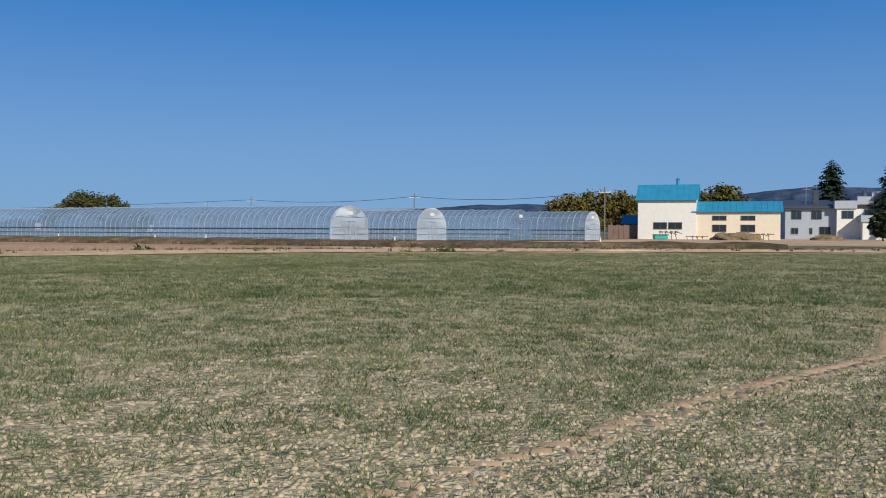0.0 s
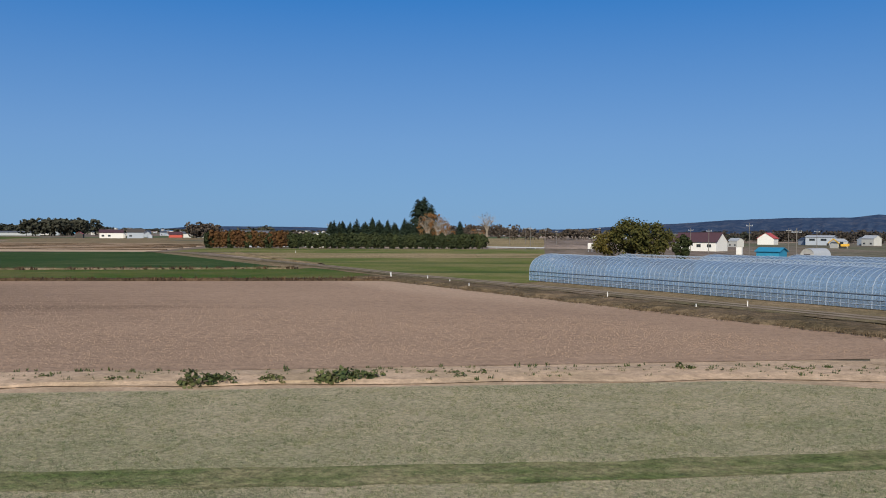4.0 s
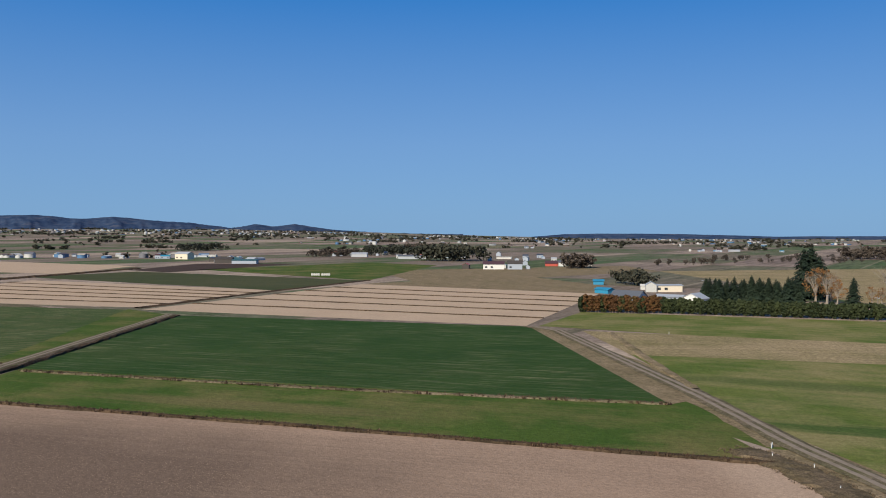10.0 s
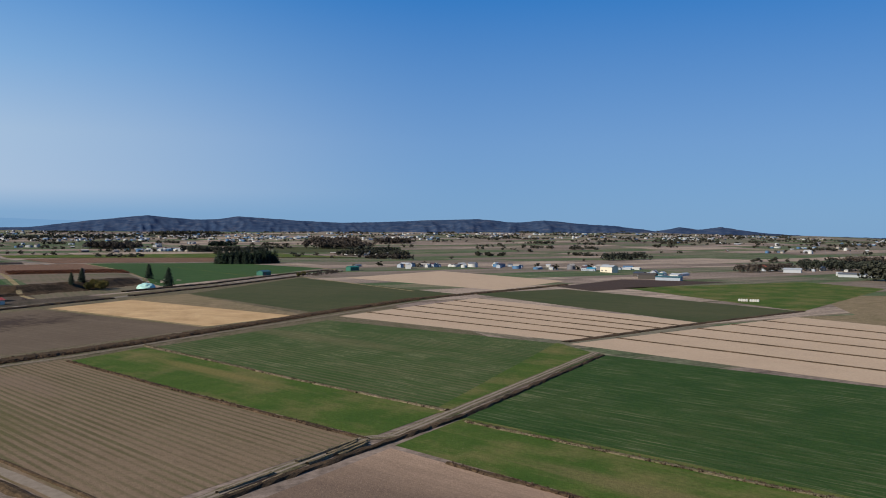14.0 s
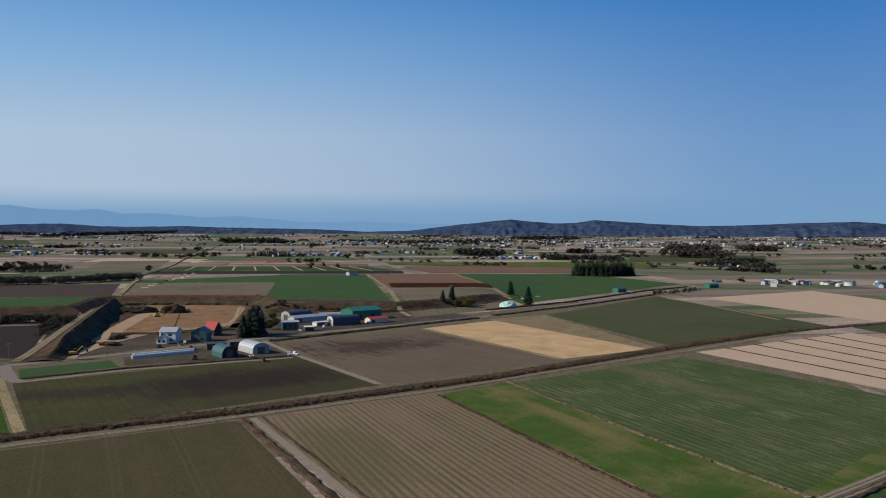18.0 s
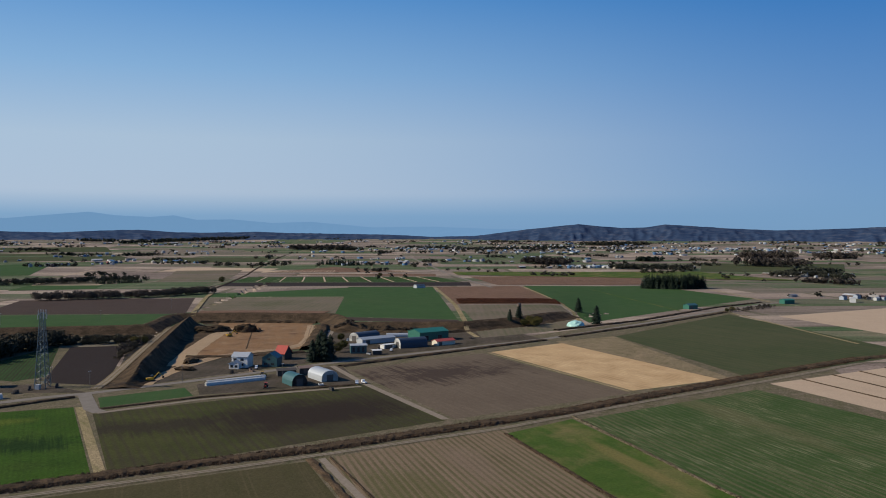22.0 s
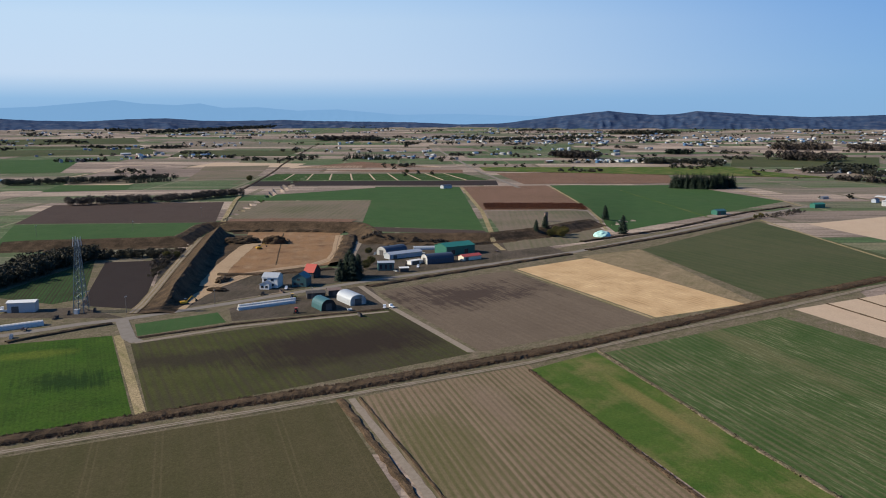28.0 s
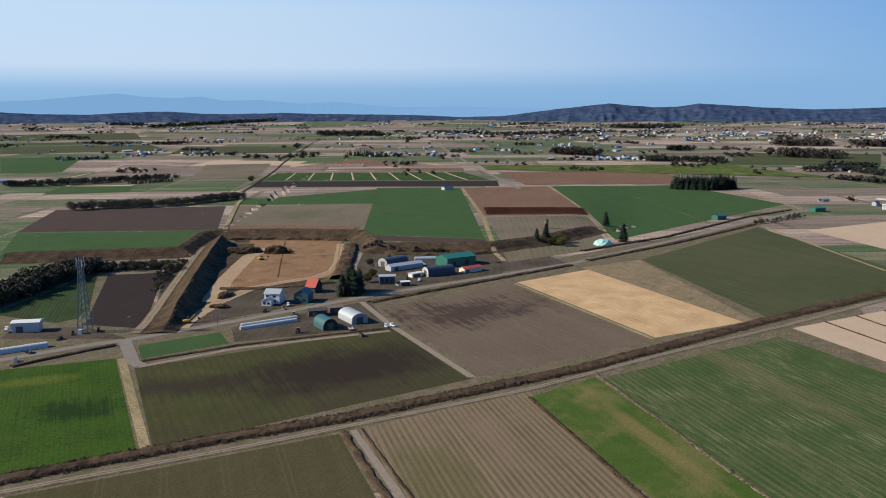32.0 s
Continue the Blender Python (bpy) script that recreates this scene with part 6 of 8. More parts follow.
gable_building("house", (-235.3, 261.2), 15, 8, 7, 3.9, 1.9, M_WHITE, M_STEEL, "white house with a pale gabled roof", along="y", windows=[(2, 1, 1.6, 1.2), (5.5, 1, 1.6, 1.2)])
gable_building("shed", (-316.6, 290.4), 10, 8, 5, 1.9, 0.8, M_BLUEROOF, M_BLUEROOF, "small bright blue shed in the fields", "shed")
gable_building("barn", (-103.3, 313.0), -10, 16.5, 9, 3.4, 3.2, M_WHITE, M_MAROON, "pale barn with a steep maroon roof", "barn", windows=[(9, 1.4, 1.6, 1.1), (13, 1.4, 1.6, 1.1)])
gable_building("shed", (-55.2, 233.2), -10, 6, 5, 1.9, 0.9, M_BLUEROOF, M_BLUEROOF, "bright blue sheet-metal shed", "shed")
arch_barn("barn", (-39.4, 205.9), -20, 3.6, 7, 3.3, M_STEEL, M_WHITE, "round-roofed white barn behind greenhouses", leg=0.6)
gable_building("house", (-118.9, 505.8), -5, 9, 8, 3.6, 3.0, M_WHITE, M_REDROOF, "white house with a faded red roof", along="y")
gable_building("house", (-94.5, 511.0), -5, 14, 9, 4.4, 0.9, M_GREYW, M_STEEL, "long pale house with flat roof", windows=[(2, 2.4, 3, 1.2), (8, 2.4, 3, 1.2)])
for p in ((-115.6, 265.6), (-58.0, 227.4)):
    t = thing("water_tank", at(p), "small white box tank on short legs", "tank")
    t.matrix_basis = t.matrix_basis @ Matrix.Scale(0.65, 4)
    bm = bmesh.new()
    box(bm, -1.1, -1, 1.6, 1.1, 1, 4.6)
    bmesh.ops.bevel(bm, geom=bm.edges[:], offset=0.1, segments=1, affect="EDGES")
    part("tank", bm, M_WHITE, t)
    for sx in (-0.9, 0.9):
        bm = bmesh.new()
        rod(bm, (sx, 0, -0.1), (sx, 0, 1.65), 0.1)
        part("leg", bm, M_STEEL, t)

# ---- farmsteads by the road ----
gable_building("house", (-396.6, -289.0), facing((-396.6, -289.0), (-399.1, -279.6)) , 9.0, 9.0, 6.0, 2.0, M_WHITE, M_STEEL, "white two-storey house with a grey roof", windows=[(1, 1, 1.8, 1.3), (5, 1, 1.8, 1.3), (1, 3.8, 1.8, 1.3), (5, 3.8, 1.8, 1.3)])
gable_building("house", (-391.6, -287.2), facing((-396.6, -289.0), (-399.1, -279.6)), 5.5, 4.6, 3.0, 1.4, M_WHITE, M_STEEL, "white single-storey wing with a grey roof", along="y", windows=[(0.8, 0.9, 1.5, 1.3), (3.2, 0.9, 1.5, 1.3)])
gable_building("house", (-405.7, -275.3), facing((-405.7, -275.3), (-407.9, -266.5)), 8.5, 9.0, 5.0, 2.6, M_TEAL, M_TEAL, "teal house with a green roof", along="y", windows=[(1, 1, 1.8, 1.3), (5, 1, 1.8, 1.3), (3, 3.6, 1.8, 1.2)], door=(3.2, 1.0, 2.0))
gable_building("barn", (-431.8, -284.4), facing((-431.8, -284.4), (-432.5, -274.5)), 6.5, 9.0, 3.6, 4.2, M_DARKW, M_REDROOF, "small dark barn with a steep red roof", "barn", along="x", door=(3, 2.5, 2.8))
gable_building("shed", (-380.4, -248.7), facing((-380.4, -248.7), (-386.3, -241.5)), 9.5, 6, 3.0, 0.8, M_DARKW, M_DARKW, "low dark weathered shed", "shed", door=(2, 2.4, 2.4))
gable_building("shed", (-391.6, -242.3), facing((-391.6, -242.3), (-396.7, -237.2)), 7, 6, 3.0, 0.8, M_DARKW, M_RUST, "low dark shed beside a barn", "shed", door=(2, 2.4, 2.4))
arch_barn("barn", (-358.1, -226.0), facing((-358.1, -226.0), (-365.0, -235.7)) - 90, 8.0, 13, 5.6, M_TEAL, M_DARKW, "round-roofed barn in dark teal sheet", leg=0.5)
arch_barn("barn", (-374.7, -219.2), facing((-374.7, -219.2), (-385.3, -234.3)) - 90, 9.0, 17, 5.4, M_STEEL, M_WHITE, "round-roofed pale barn with dark doorway", leg=1.4)
for a, b in (((-344.0, -266.6), (-370.2, -250.5)), ((-348.9, -269.7), (-375.5, -253.7))):
    l = math.hypot(b[0] - a[0], b[1] - a[1])
    arch_barn("plastic_tunnel", a, facing(a, b) - 90, 2.6, l, 1.7, M_VINYL, M_VINYL, "long low tunnel of white plastic film", "tunnel", door=False)
arch_barn("barn", (-527.1, -286.7), facing((-517.8, -275.9), (-540.2, -267.5)) - 90, 10.0, 20, 6.0, M_NAVY, M_WHITE, "round barn with navy roof and white end", leg=1.2)
gable_building("shed", (-511.9, -268.4), facing((-511.9, -268.4), (-545.0, -250.8)), 27, 7, 3.2, 1.3, M_STEEL, M_STEEL, "long low steel shed with pale roof", "shed", door=(3, 3, 2.6))
arch_barn("plastic_tunnel", (-564.2, -258.3), facing((-557.2, -274.5), (-566.3, -259.3)) + 90, 4.5, 16, 2.6, M_STEEL, M_VINYL, "silver film tunnel behind the barns", "tunnel", door=False)
arch_barn("barn", (-509.4, -243.9), facing((-500.5, -235.5), (-516.0, -223.9)) - 90, 9.0, 20, 6.2, M_NAVY, M_WHITE, "round barn with navy roof and white arch", leg=1.4)
gable_building("warehouse", (-540.5, -239.3), facing((-540.7, -233.4), (-563.6, -218.9)), 24, 15, 6.2, 2.0, M_GREENWALL, M_GREENROOF, "large green sheet-metal warehouse", "warehouse", windows=[(4, 0.6, 3.2, 3.2), (15, 0.6, 3.2, 3.2)])
gable_building("shed", (-526.1, -220.4), facing((-526.1, -220.4), (-543.8, -210.3)), 15, 6, 2.8, 1.2, M_CREAM, M_REDROOF, "low shed with a faded red roof", "shed", door=(1.5, 2.6, 2.3))
gable_building("shed", (-470.3, -254.7), facing((-470.3, -254.7), (-476.2, -245.7)), 10, 7, 5.0, 0.7, M_TEAL, M_STEEL, "grey-green flat shed by dark trees", "shed", windows=[(1, 1, 1.5, 3), (4, 1, 1.5, 3), (7, 1, 1.5, 3)])
gable_building("hut", (-471.1, -239.9), facing((-471.1, -239.9), (-475.0, -235.2)), 5.5, 4, 2.6, 0.5, M_DARKW, M_WHITE, "small dark hut with pale roof", "hut")
gable_building("shed", (-498.2, -245.5), facing((-498.2, -245.5), (-508.4, -241.4)), 9, 4, 2.5, 0.3, M_WHITE, M_WHITE, "white open lean-to with flat roof", "shed", door=(1, 6, 2.2))
gable_building("shed", (-292.4, -365.2), facing((-292.4, -365.2), (-299.0, -355.7)), 13, 7, 5.0, 0.6, M_STEEL, M_WHITE, "pale blue-grey sheet-metal shed", "shed", door=(2, 3.4, 3.2))
arch_barn("plastic_tunnel", (-281.0, -327.3), facing((-264.6, -339.1), (-282.4, -328.9)) + 90, 4.0, 30, 2.4, M_VINYL, M_VINYL, "white plastic film tunnel by the road", "tunnel", door=False)
gable_building("shed", (-877.5, -100.1), facing((-877.5, -100.1), (-891.2, -89.9)), 12, 8, 3.8, 1.4, M_GREENWALL, M_TEAL, "green shed by the road bend", "shed", door=(2, 3, 2.8))
gable_building("hut", (-983.8, -14.5), facing((-983.8, -14.5), (-993.7, -3.8)), 13, 8, 4.0, 1.2, M_GREENWALL, M_GREENROOF, "small green hut beside the road", "hut")
gable_building("hut", (-1044.4, 50.4), 0, 9, 6, 5.0, 0.4, M_WHITE, M_WHITE, "small white square building", "hut")
gable_building("hut", (-1032.0, -461.6), facing((-1032.0, -461.6), (-1045.2, -452.9)), 13, 8, 3.4, 1.4, M_STEEL, M_NAVY, "small dark hut at the field edge", "hut")
for dx in (0, 7.0):
    p = (-542.4, 241.2)
    t = thing("container", at((p[0] + dx * 0.55, p[1] + dx * 0.83), rot=56), "white wrapped bale stack in the meadow", "container")
    for k in range(4):
        bm = bmesh.new()
        box(bm, k * 1.5, 0, 0, k * 1.5 + 1.4, 1.5, 1.7)
        bmesh.ops.bevel(bm, geom=bm.edges[:], offset=0.25, segments=2, affect="EDGES")
        part("panel", bm, M_VINYL, t)


def lattice_tower(p, h):
    t = thing("lattice_tower", at(p, rot=20), "tall blue-grey steel lattice radio tower", "tower")
    def corner(z, i):
        w = 2.7 * (1 - z / h) + 0.75 * (z / h)
        return (w * (-1 if i in (0, 3) else 1), w * (-1 if i < 2 else 1), z)
    for i in range(4):
        bm = bmesh.new()
        rod(bm, corner(0, i), corner(h, i), 0.20, 0.14, 6)
        part("leg", bm, M_IRON, t)
    n = 12
    zs = [h * (1 - (1 - k / n) ** 1.15) for k in range(n + 1)]
    for z0, z1 in zip(zs[:-1], zs[1:]):
        for i in range(4):
            j = (i + 1) % 4
            for a, b in ((corner(z0, i), corner(z1, j)), (corner(z0, j), corner(z1, i)), (corner(z1, i), corner(z1, j))):
                bm = bmesh.new()
                rod(bm, a, b, 0.085, sides=4)
                part("brace", bm, M_IRON, t)
    for z in (h * 0.93, h * 0.99):
        for i in range(4):
            c = corner(z, i)
            bm = bmesh.new()
            rod(bm, (c[0] * 1.6, c[1] * 1.6, z - 0.6), (c[0] * 1.6, c[1] * 1.6, z + 1.8), 0.2, sides=6)
            rod(bm, c, (c[0] * 1.6, c[1] * 1.6, z), 0.06, sides=4)
            part("antenna", bm, M_STEEL, t, "pale antenna panel")
    bm = bmesh.new()
    box(bm, 3.4, -1, -0.1, 5.6, 1, 2.3)
    part("cabinet", bm, M_STEEL, t, "grey equipment cabinet")


lattice_tower((-309.5, -334.3), 36.0)


def excavator(p, rot, label):
    t = thing("excavator", at(p, rot=rot, s=1.0), label, "excavator")
    for y in (-1.3, 0.8):
        bm = bmesh.new()
        box(bm, -1.9, y, 0, 1.9, y + 0.5, 0.8)
        bmesh.ops.bevel(bm, geom=bm.edges[:], offset=0.3, segments=2, affect="EDGES")
        part("track", bm, M_RUBBER, t)
    for n, d, m in (("body", (-2.2, -1.3, 0.85, 0.9, 1.3, 1.9), M_YELLOW), ("cab", (-0.2, 0.2, 1.9, 1.1, 1.3, 3.0), M_GLASS), ("counterweight", (-2.7, -1.2, 0.9, -2.1, 1.2, 2.0), M_YELLOW)):
        bm = bmesh.new()
        box(bm, *d)
        bmesh.ops.bevel(bm, geom=bm.edges[:], offset=0.12, segments=2, affect="EDGES")
        part(n, bm, m, t)
    for n, a, b, r in (("boom", (0.8, -0.3, 1.6), (3.6, -0.3, 4.2), 0.3), ("arm", (3.6, -0.3, 4.2), (5.8, -0.3, 2.2), 0.22)):
        bm = bmesh.new()
        rod(bm, a, b, r, r * 0.7, 4)
        part(n, bm, M_YELLOW, t)
    bm = bmesh.new()
    box(bm, 5.3, -0.8, 1.2, 6.3, 0.2, 2.2)
    bmesh.ops.bevel(bm, geom=bm.edges[:], offset=0.2, segments=1, affect="EDGES")
    part("bucket", bm, M_RUBBER, t)


excavator((-343.8, -298.8), 150, "yellow excavator at the site entrance")
excavator((-515.5, -377.1), 160, "yellow excavator on the levelled earth")
excavator((-61.6, 415.1), 200, "yellow excavator far behind the greenhouses")


def small_truck(p, rot, body, label):
    t = thing("truck", at(p, rot=rot), label, "truck")
    for n, d, m in (("cab", (0, 0, 0.45, 1.3, 1.5, 1.9), body), ("bed", (1.35, 0, 0.6, 3.4, 1.5, 1.0), body), ("windscreen", (-0.03, 0.12, 1.15, 0.02, 1.38, 1.7), M_GLASS)):
        bm = bmesh.new()
        box(bm, *d)
        bmesh.ops.bevel(bm, geom=bm.edges[:], offset=0.06 if n != "windscreen" else 0.01, segments=2, affect="EDGES")
        part(n, bm, m, t)
    for x in (0.55, 2.7):
        for y in (-0.02, 1.52):
            bm = bmesh.new()
            rod(bm, (x, y - 0.09, 0.3), (x, y + 0.09, 0.3), 0.3, sides=12)
            part("wheel", bm, M_RUBBER, t)


small_truck((-377.3, -201.8), 30, M_CARW, "small white pickup parked at the field edge")
small_truck((-379.4, -199.7), 60, M_CARW, "small white pickup beside the track")
small_truck((-398.1, -274.8), 30, M_CARW, "white car parked by the house")
small_truck((-295.9, -373.8), 40, M_CARW, "white pickup parked by the tower yard")
small_truck((-297.0, -365.6), 110, M_REDP, "red farm vehicle in the tower yard")
small_truck((-491.3, -238.0), 20, M_CARW, "white truck in the farm yard")


def tractor(p, rot, paint, label):
    t = thing("tractor", at(p, rot=rot), label, "tractor")
    for n, d, m, o in (("bonnet", (1.0, -0.35, 0.75, 2.5, 0.35, 1.45), paint, 0.12), ("cab", (-0.45, -0.65, 1.0, 0.95, 0.65, 2.45), M_GLASS, 0.1), ("cab_roof", (-0.55, -0.75, 2.45, 1.05, 0.75, 2.6), paint, 0.05), ("chassis", (-0.5, -0.3, 0.5, 2.3, 0.3, 0.8), M_RUBBER, 0.04)):
        bm = bmesh.new()
        box(bm, *d)
        bmesh.ops.bevel(bm, geom=bm.edges[:], offset=o, segments=2, affect="EDGES")
        part(n, bm, m, t)
    for x, r_, wd in ((0.0, 0.78, 0.42), (2.0, 0.48, 0.28)):
        for y in (-0.8, 0.8):
            bm = bmesh.new()
            rod(bm, (x, y - wd / 2, r_), (x, y + wd / 2, r_), r_, sides=16)
            wheel = part("wheel", bm, M_RUBBER, t)
            bm = bmesh.new()
            rod(bm, (x, y - wd / 2 - 0.02, r_), (x, y + wd / 2 + 0.02, r_), r_ * 0.5, sides=12)
            part("rim", bm, M_CARW, wheel)


def trailer(p, rot, mat, label):
    t = thing("farm_trailer", at(p, rot=rot), label, "trailer")
    bm = bmesh.new()
    box(bm, 0, -1.0, 0.75, 4.2, 1.0, 0.9)
    part("bed", bm, mat, t)
    for d in ((0, -1.03, 0.9, 4.2, -0.97, 1.35), (0, 0.97, 0.9, 4.2, 1.03, 1.35), (4.14, -0.97, 0.9, 4.2, 0.97, 1.35)):
        bm = bmesh.new()
        box(bm, *d)
        part("side_board", bm, mat, t)
    bm = bmesh.new()
    rod(bm, (0, 0, 0.7), (-1.6, 0, 0.45), 0.07, sides=6)
    part("drawbar", bm, M_RUST, t)
    for y in (-0.95, 0.95):
        bm = bmesh.new()
        rod(bm, (2.4, y - 0.12, 0.4), (2.4, y + 0.12, 0.4), 0.4, sides=14)
        part("wheel", bm, M_RUBBER, t)


def crate_stack(p, rot, n, mat, label):
    t = thing("crate_stack", at(p, rot=rot), label, "crates")
    r = random.Random(int(p[0] * 10))
    for i in range(n):
        bm = bmesh.new()
        x, z = (i % 3) * 1.35 + r.uniform(-0.08, 0.08), (i // 3) * 0.82
        for k in range(4):
            box(bm, x, -0.55, z + 0.05 + k * 0.19, x + 1.2, -0.5, z + 0.19 + k * 0.19)
            box(bm, x, 0.5, z + 0.05 + k * 0.19, x + 1.2, 0.55, z + 0.19 + k * 0.19)
        box(bm, x, -0.5, z, x + 0.06, 0.5, z + 0.8)
        box(bm, x + 1.14, -0.5, z, x + 1.2, 0.5, z + 0.8)
        box(bm, x, -0.55, z, x + 1.2, 0.55, z + 0.05)
        part("crate", bm, mat, t)


tractor((-350.7, -235.8), 25, M_REDP, "small red tractor on bare soil by the barns")
tractor((-378.7, -257.2), 120, M_YELLOW, "yellow tractor beside the road")
tractor((-528.2, -240.9), 200, M_REDP, "red tractor in the barn yard")
tractor((-300.1, -358.9), 60, M_YELLOW, "yellow tractor in the tower yard")
for p_, r_, m_, l_ in (((-366.2, -215.2), 40, M_STEEL, "grey trailer parked beside a barn"), ((-359.2, -266.7), 30, M_RUST, "rusty trailer beside the tunnel"), ((-541.6, -260.2), 70, M_STEEL, "grey trailer between barns"),
                       ((-272.2, -328.4), 30, M_RUST, "rusty trailer beside the film tunnel"), ((-291.6, -368.5), 120, M_STEEL, "grey trailer near the tower shed"), ((-574.2, -215.2), 20, M_RUST, "rusty trailer behind the warehouse")):
    trailer(p_, r_, m_, l_)
for p_, r_, n_, m_, l_ in (((-381.8, -277.6), 20, 5, M_DARKW, "stacked dark wooden crates by the house"), ((-390.4, -272.5), 60, 4, M_RUST, "stacked wooden crates in the yard"), ((-357.9, -204.9), 50, 6, M_DARKW, "dark crates at the field edge"),
                           ((-493.5, -247.2), 30, 6, M_DARKW, "dark crates in the barn yard"), ((-473.9, -245.3), 60, 3, M_STEEL, "pale crates beside a hut"), ((-543.3, -215.9), 30, 6, M_RUST, "stacked wooden crates by the red shed"), ((-564.2, -296.7), 10, 6, M_DARKW, "dark crates behind the barns"),
                           ((-529.4, -288.4), 10, 5, M_STEEL, "pale crates beside a barn"), ((-294.8, -333.7), 10, 5, M_DARKW, "dark crates near the tower"), ((-304.1, -336.4), 40, 4, M_DARKW, "dark crates at the tower foot"), ((-314.2, -329.9), 40, 6, M_DARKW, "dark equipment crates near the tower"), ((-259.8, -322.6), 40, 5, M_STEEL, "pale crates beside the road")):
    crate_stack(p_, r_, n_, m_, l_)
# tarpaulin-covered heap
bm = bmesh.new()
bmesh.ops.create_icosphere(bm, subdivisions=4, radius=1.0)
for v in bm.verts:
    n = noise.noise(v.co * 2.5) * 0.15
    v.co = Vector((v.co.x * 8.0 * (1 + n), v.co.y * 7.0 * (1 + n), max(-0.1, v.co.z * 4.2 * (1 + n))))
t = new("covered_mound", bpy.data.meshes.new("covered_mound"))
bm.to_mesh(t.data)
bm.free()
t.data.materials.append(M_TARP)
t.matrix_basis = at((-683.8, -166.1))
tagged(t, "heap covered with a pale green tarpaulin", "mound")
# trees at the farmsteads
for p, s in (((-432.4, -259.1), 0.85), ((-439.2, -259.3), 1.0), ((-436.6, -253.2), 1.05), ((-444.8, -254.4), 0.95), ((-447.0, -261.5), 1.1), ((-705.2, -153.9), 1.0), ((-774.0, -185.5), 0.85), ((-661.2, -214.1), 0.6), ((-674.7, -210.8), 0.7)):
    plant(CEDAR[rnd.randrange(2)], p, s, rnd.uniform(0, 360), "dark conifer near the farmstead")
for p, s in (((-670.3, -200.3), 0.8), ((-680.4, -196.2), 0.7), ((-663.3, -202.9), 0.6), ((-662.7, -193.3), 0.75)):
    plant(OAK[rnd.randrange(2)], p, s, rnd.uniform(0, 360), "dark broad tree in the field")
for p, s in (((-526.9, -292.9), 0.5), ((-491.3, -271.1), 0.55), ((-473.5, -265.3), 0.6), ((-867.7, -59.2), 0.5), ((-861.4, -63.7), 0.4), ((-1061.9, -790.8), 0.9), ((-453.7, -408.3), 0.55), ((-459.7, -404.8), 0.5), ((-1332.1, -665.0), 0.7)):
    plant(OAK[rnd.randrange(2)], p, s, rnd.uniform(0, 360), "brownish tree beside the track")


# ---- woods, far villages, fine growth ----
def far_place(yaw, true_d):
    """A place at a bearing for a true distance; far ones move in, as the land does."""
    d = float(np.interp(true_d, [0, 1600, 3000, 6000, 13000], [0, 1600, 2500, 3600, 4600]))
    return (-math.sin(radians(yaw)) * d, math.cos(radians(yaw)) * d)


def small_tree(seed, n=34, tall=1.0, leaf=0.11):
    """A rounded far tree of unit height: leaf clumps over lobes, on a short trunk."""
    r = random.Random(seed)
    vs, fs = [], []
    lobes = [(r.uniform(-0.22, 0.22), r.uniform(-0.22, 0.22), r.uniform(0.35, 0.72), r.uniform(0.2, 0.32)) for _ in range(5)]
    for i in range(n):
        lx, ly, lz, lr = lobes[i % 5]
        d = Vector((r.gauss(0, 1), r.gauss(0, 1), r.gauss(0.15, 0.9))).normalized() * lr
        clump_leaves(r, vs, fs, (lx + d.x, ly + d.y, max(0.08, (lz + d.z) * tall)), 0.07, 3, leaf)
    k = len(vs)
    vs += [(-0.03, 0, 0), (0.03, 0, 0), (0, 0, 0.5 * tall)]
    fs += [(k, k + 1, k + 2)]
    return vs, fs


def small_conifer(seed):
    _, vs, fs = conifer_meshes(seed, 1.0, 0.28, 0.02, 9)
    return vs, fs


WOOD = [small_tree(i, 44, 1.0, 0.095) for i in range(5)]
NEARWOOD = [small_tree(i + 200, 110, 1.0, 0.055) for i in range(4)]
FIRS = [small_conifer(60 + i) for i in range(4)]


def wood(name, line, n, h, spread, leaf, label, shapes=None):
    """A belt of trees along a line, as one piece of stuff."""
    r = random.Random(name + str(n))
    pl = []
    seg = [math.hypot(b[0] - a[0], b[1] - a[1]) for a, b in zip(line[:-1], line[1:])]
    for _ in range(n):
        u = r.uniform(0, sum(seg))
        i = 0
        while i < len(seg) - 1 and u > seg[i]:
            u -= seg[i]
            i += 1
        a, b = line[i], line[i + 1]
        k = min(1, u / seg[i])
        x, y = a[0] + (b[0] - a[0]) * k + r.uniform(-spread, spread), a[1] + (b[1] - a[1]) * k + r.uniform(-spread, spread)
        s = h * r.uniform(0.6, 1.15)
        pl.append((x, y, -0.1, r.uniform(0, 6.28), (s * r.uniform(0.8, 1.2), s)))
    return merged(name, shapes or WOOD, pl, leaf, label, "woodland")


wood("wood_belt", [(-666.8, -725.3), (-702.6, -694.1), (-735.5, -657.4), (-833.9, -638.0)], 221, 9.3, 10.3, L_GREY, "belt of bare greyish trees between fields", NEARWOOD)
wood("wood_belt", [(-318.0, -428.0), (-352.0, -438.0), (-390.0, -452.0), (-430.0, -463.0)], 260, 10.5, 10.0, L_SCRUB, "dark trees on the bank by the tower", NEARWOOD)
wood("wood_belt", [(-424.4, -465.6), (-441.5, -447.1), (-460.4, -419.3)], 120, 6.2, 6.0, L_SCRUB, "scrubby bare trees on the bank", NEARWOOD)
wood("wood_belt", [(-420.3, -388.0), (-489.9, -424.6)], 51, 3.8, 4.6, L_GREY, "bare scrub along the path")
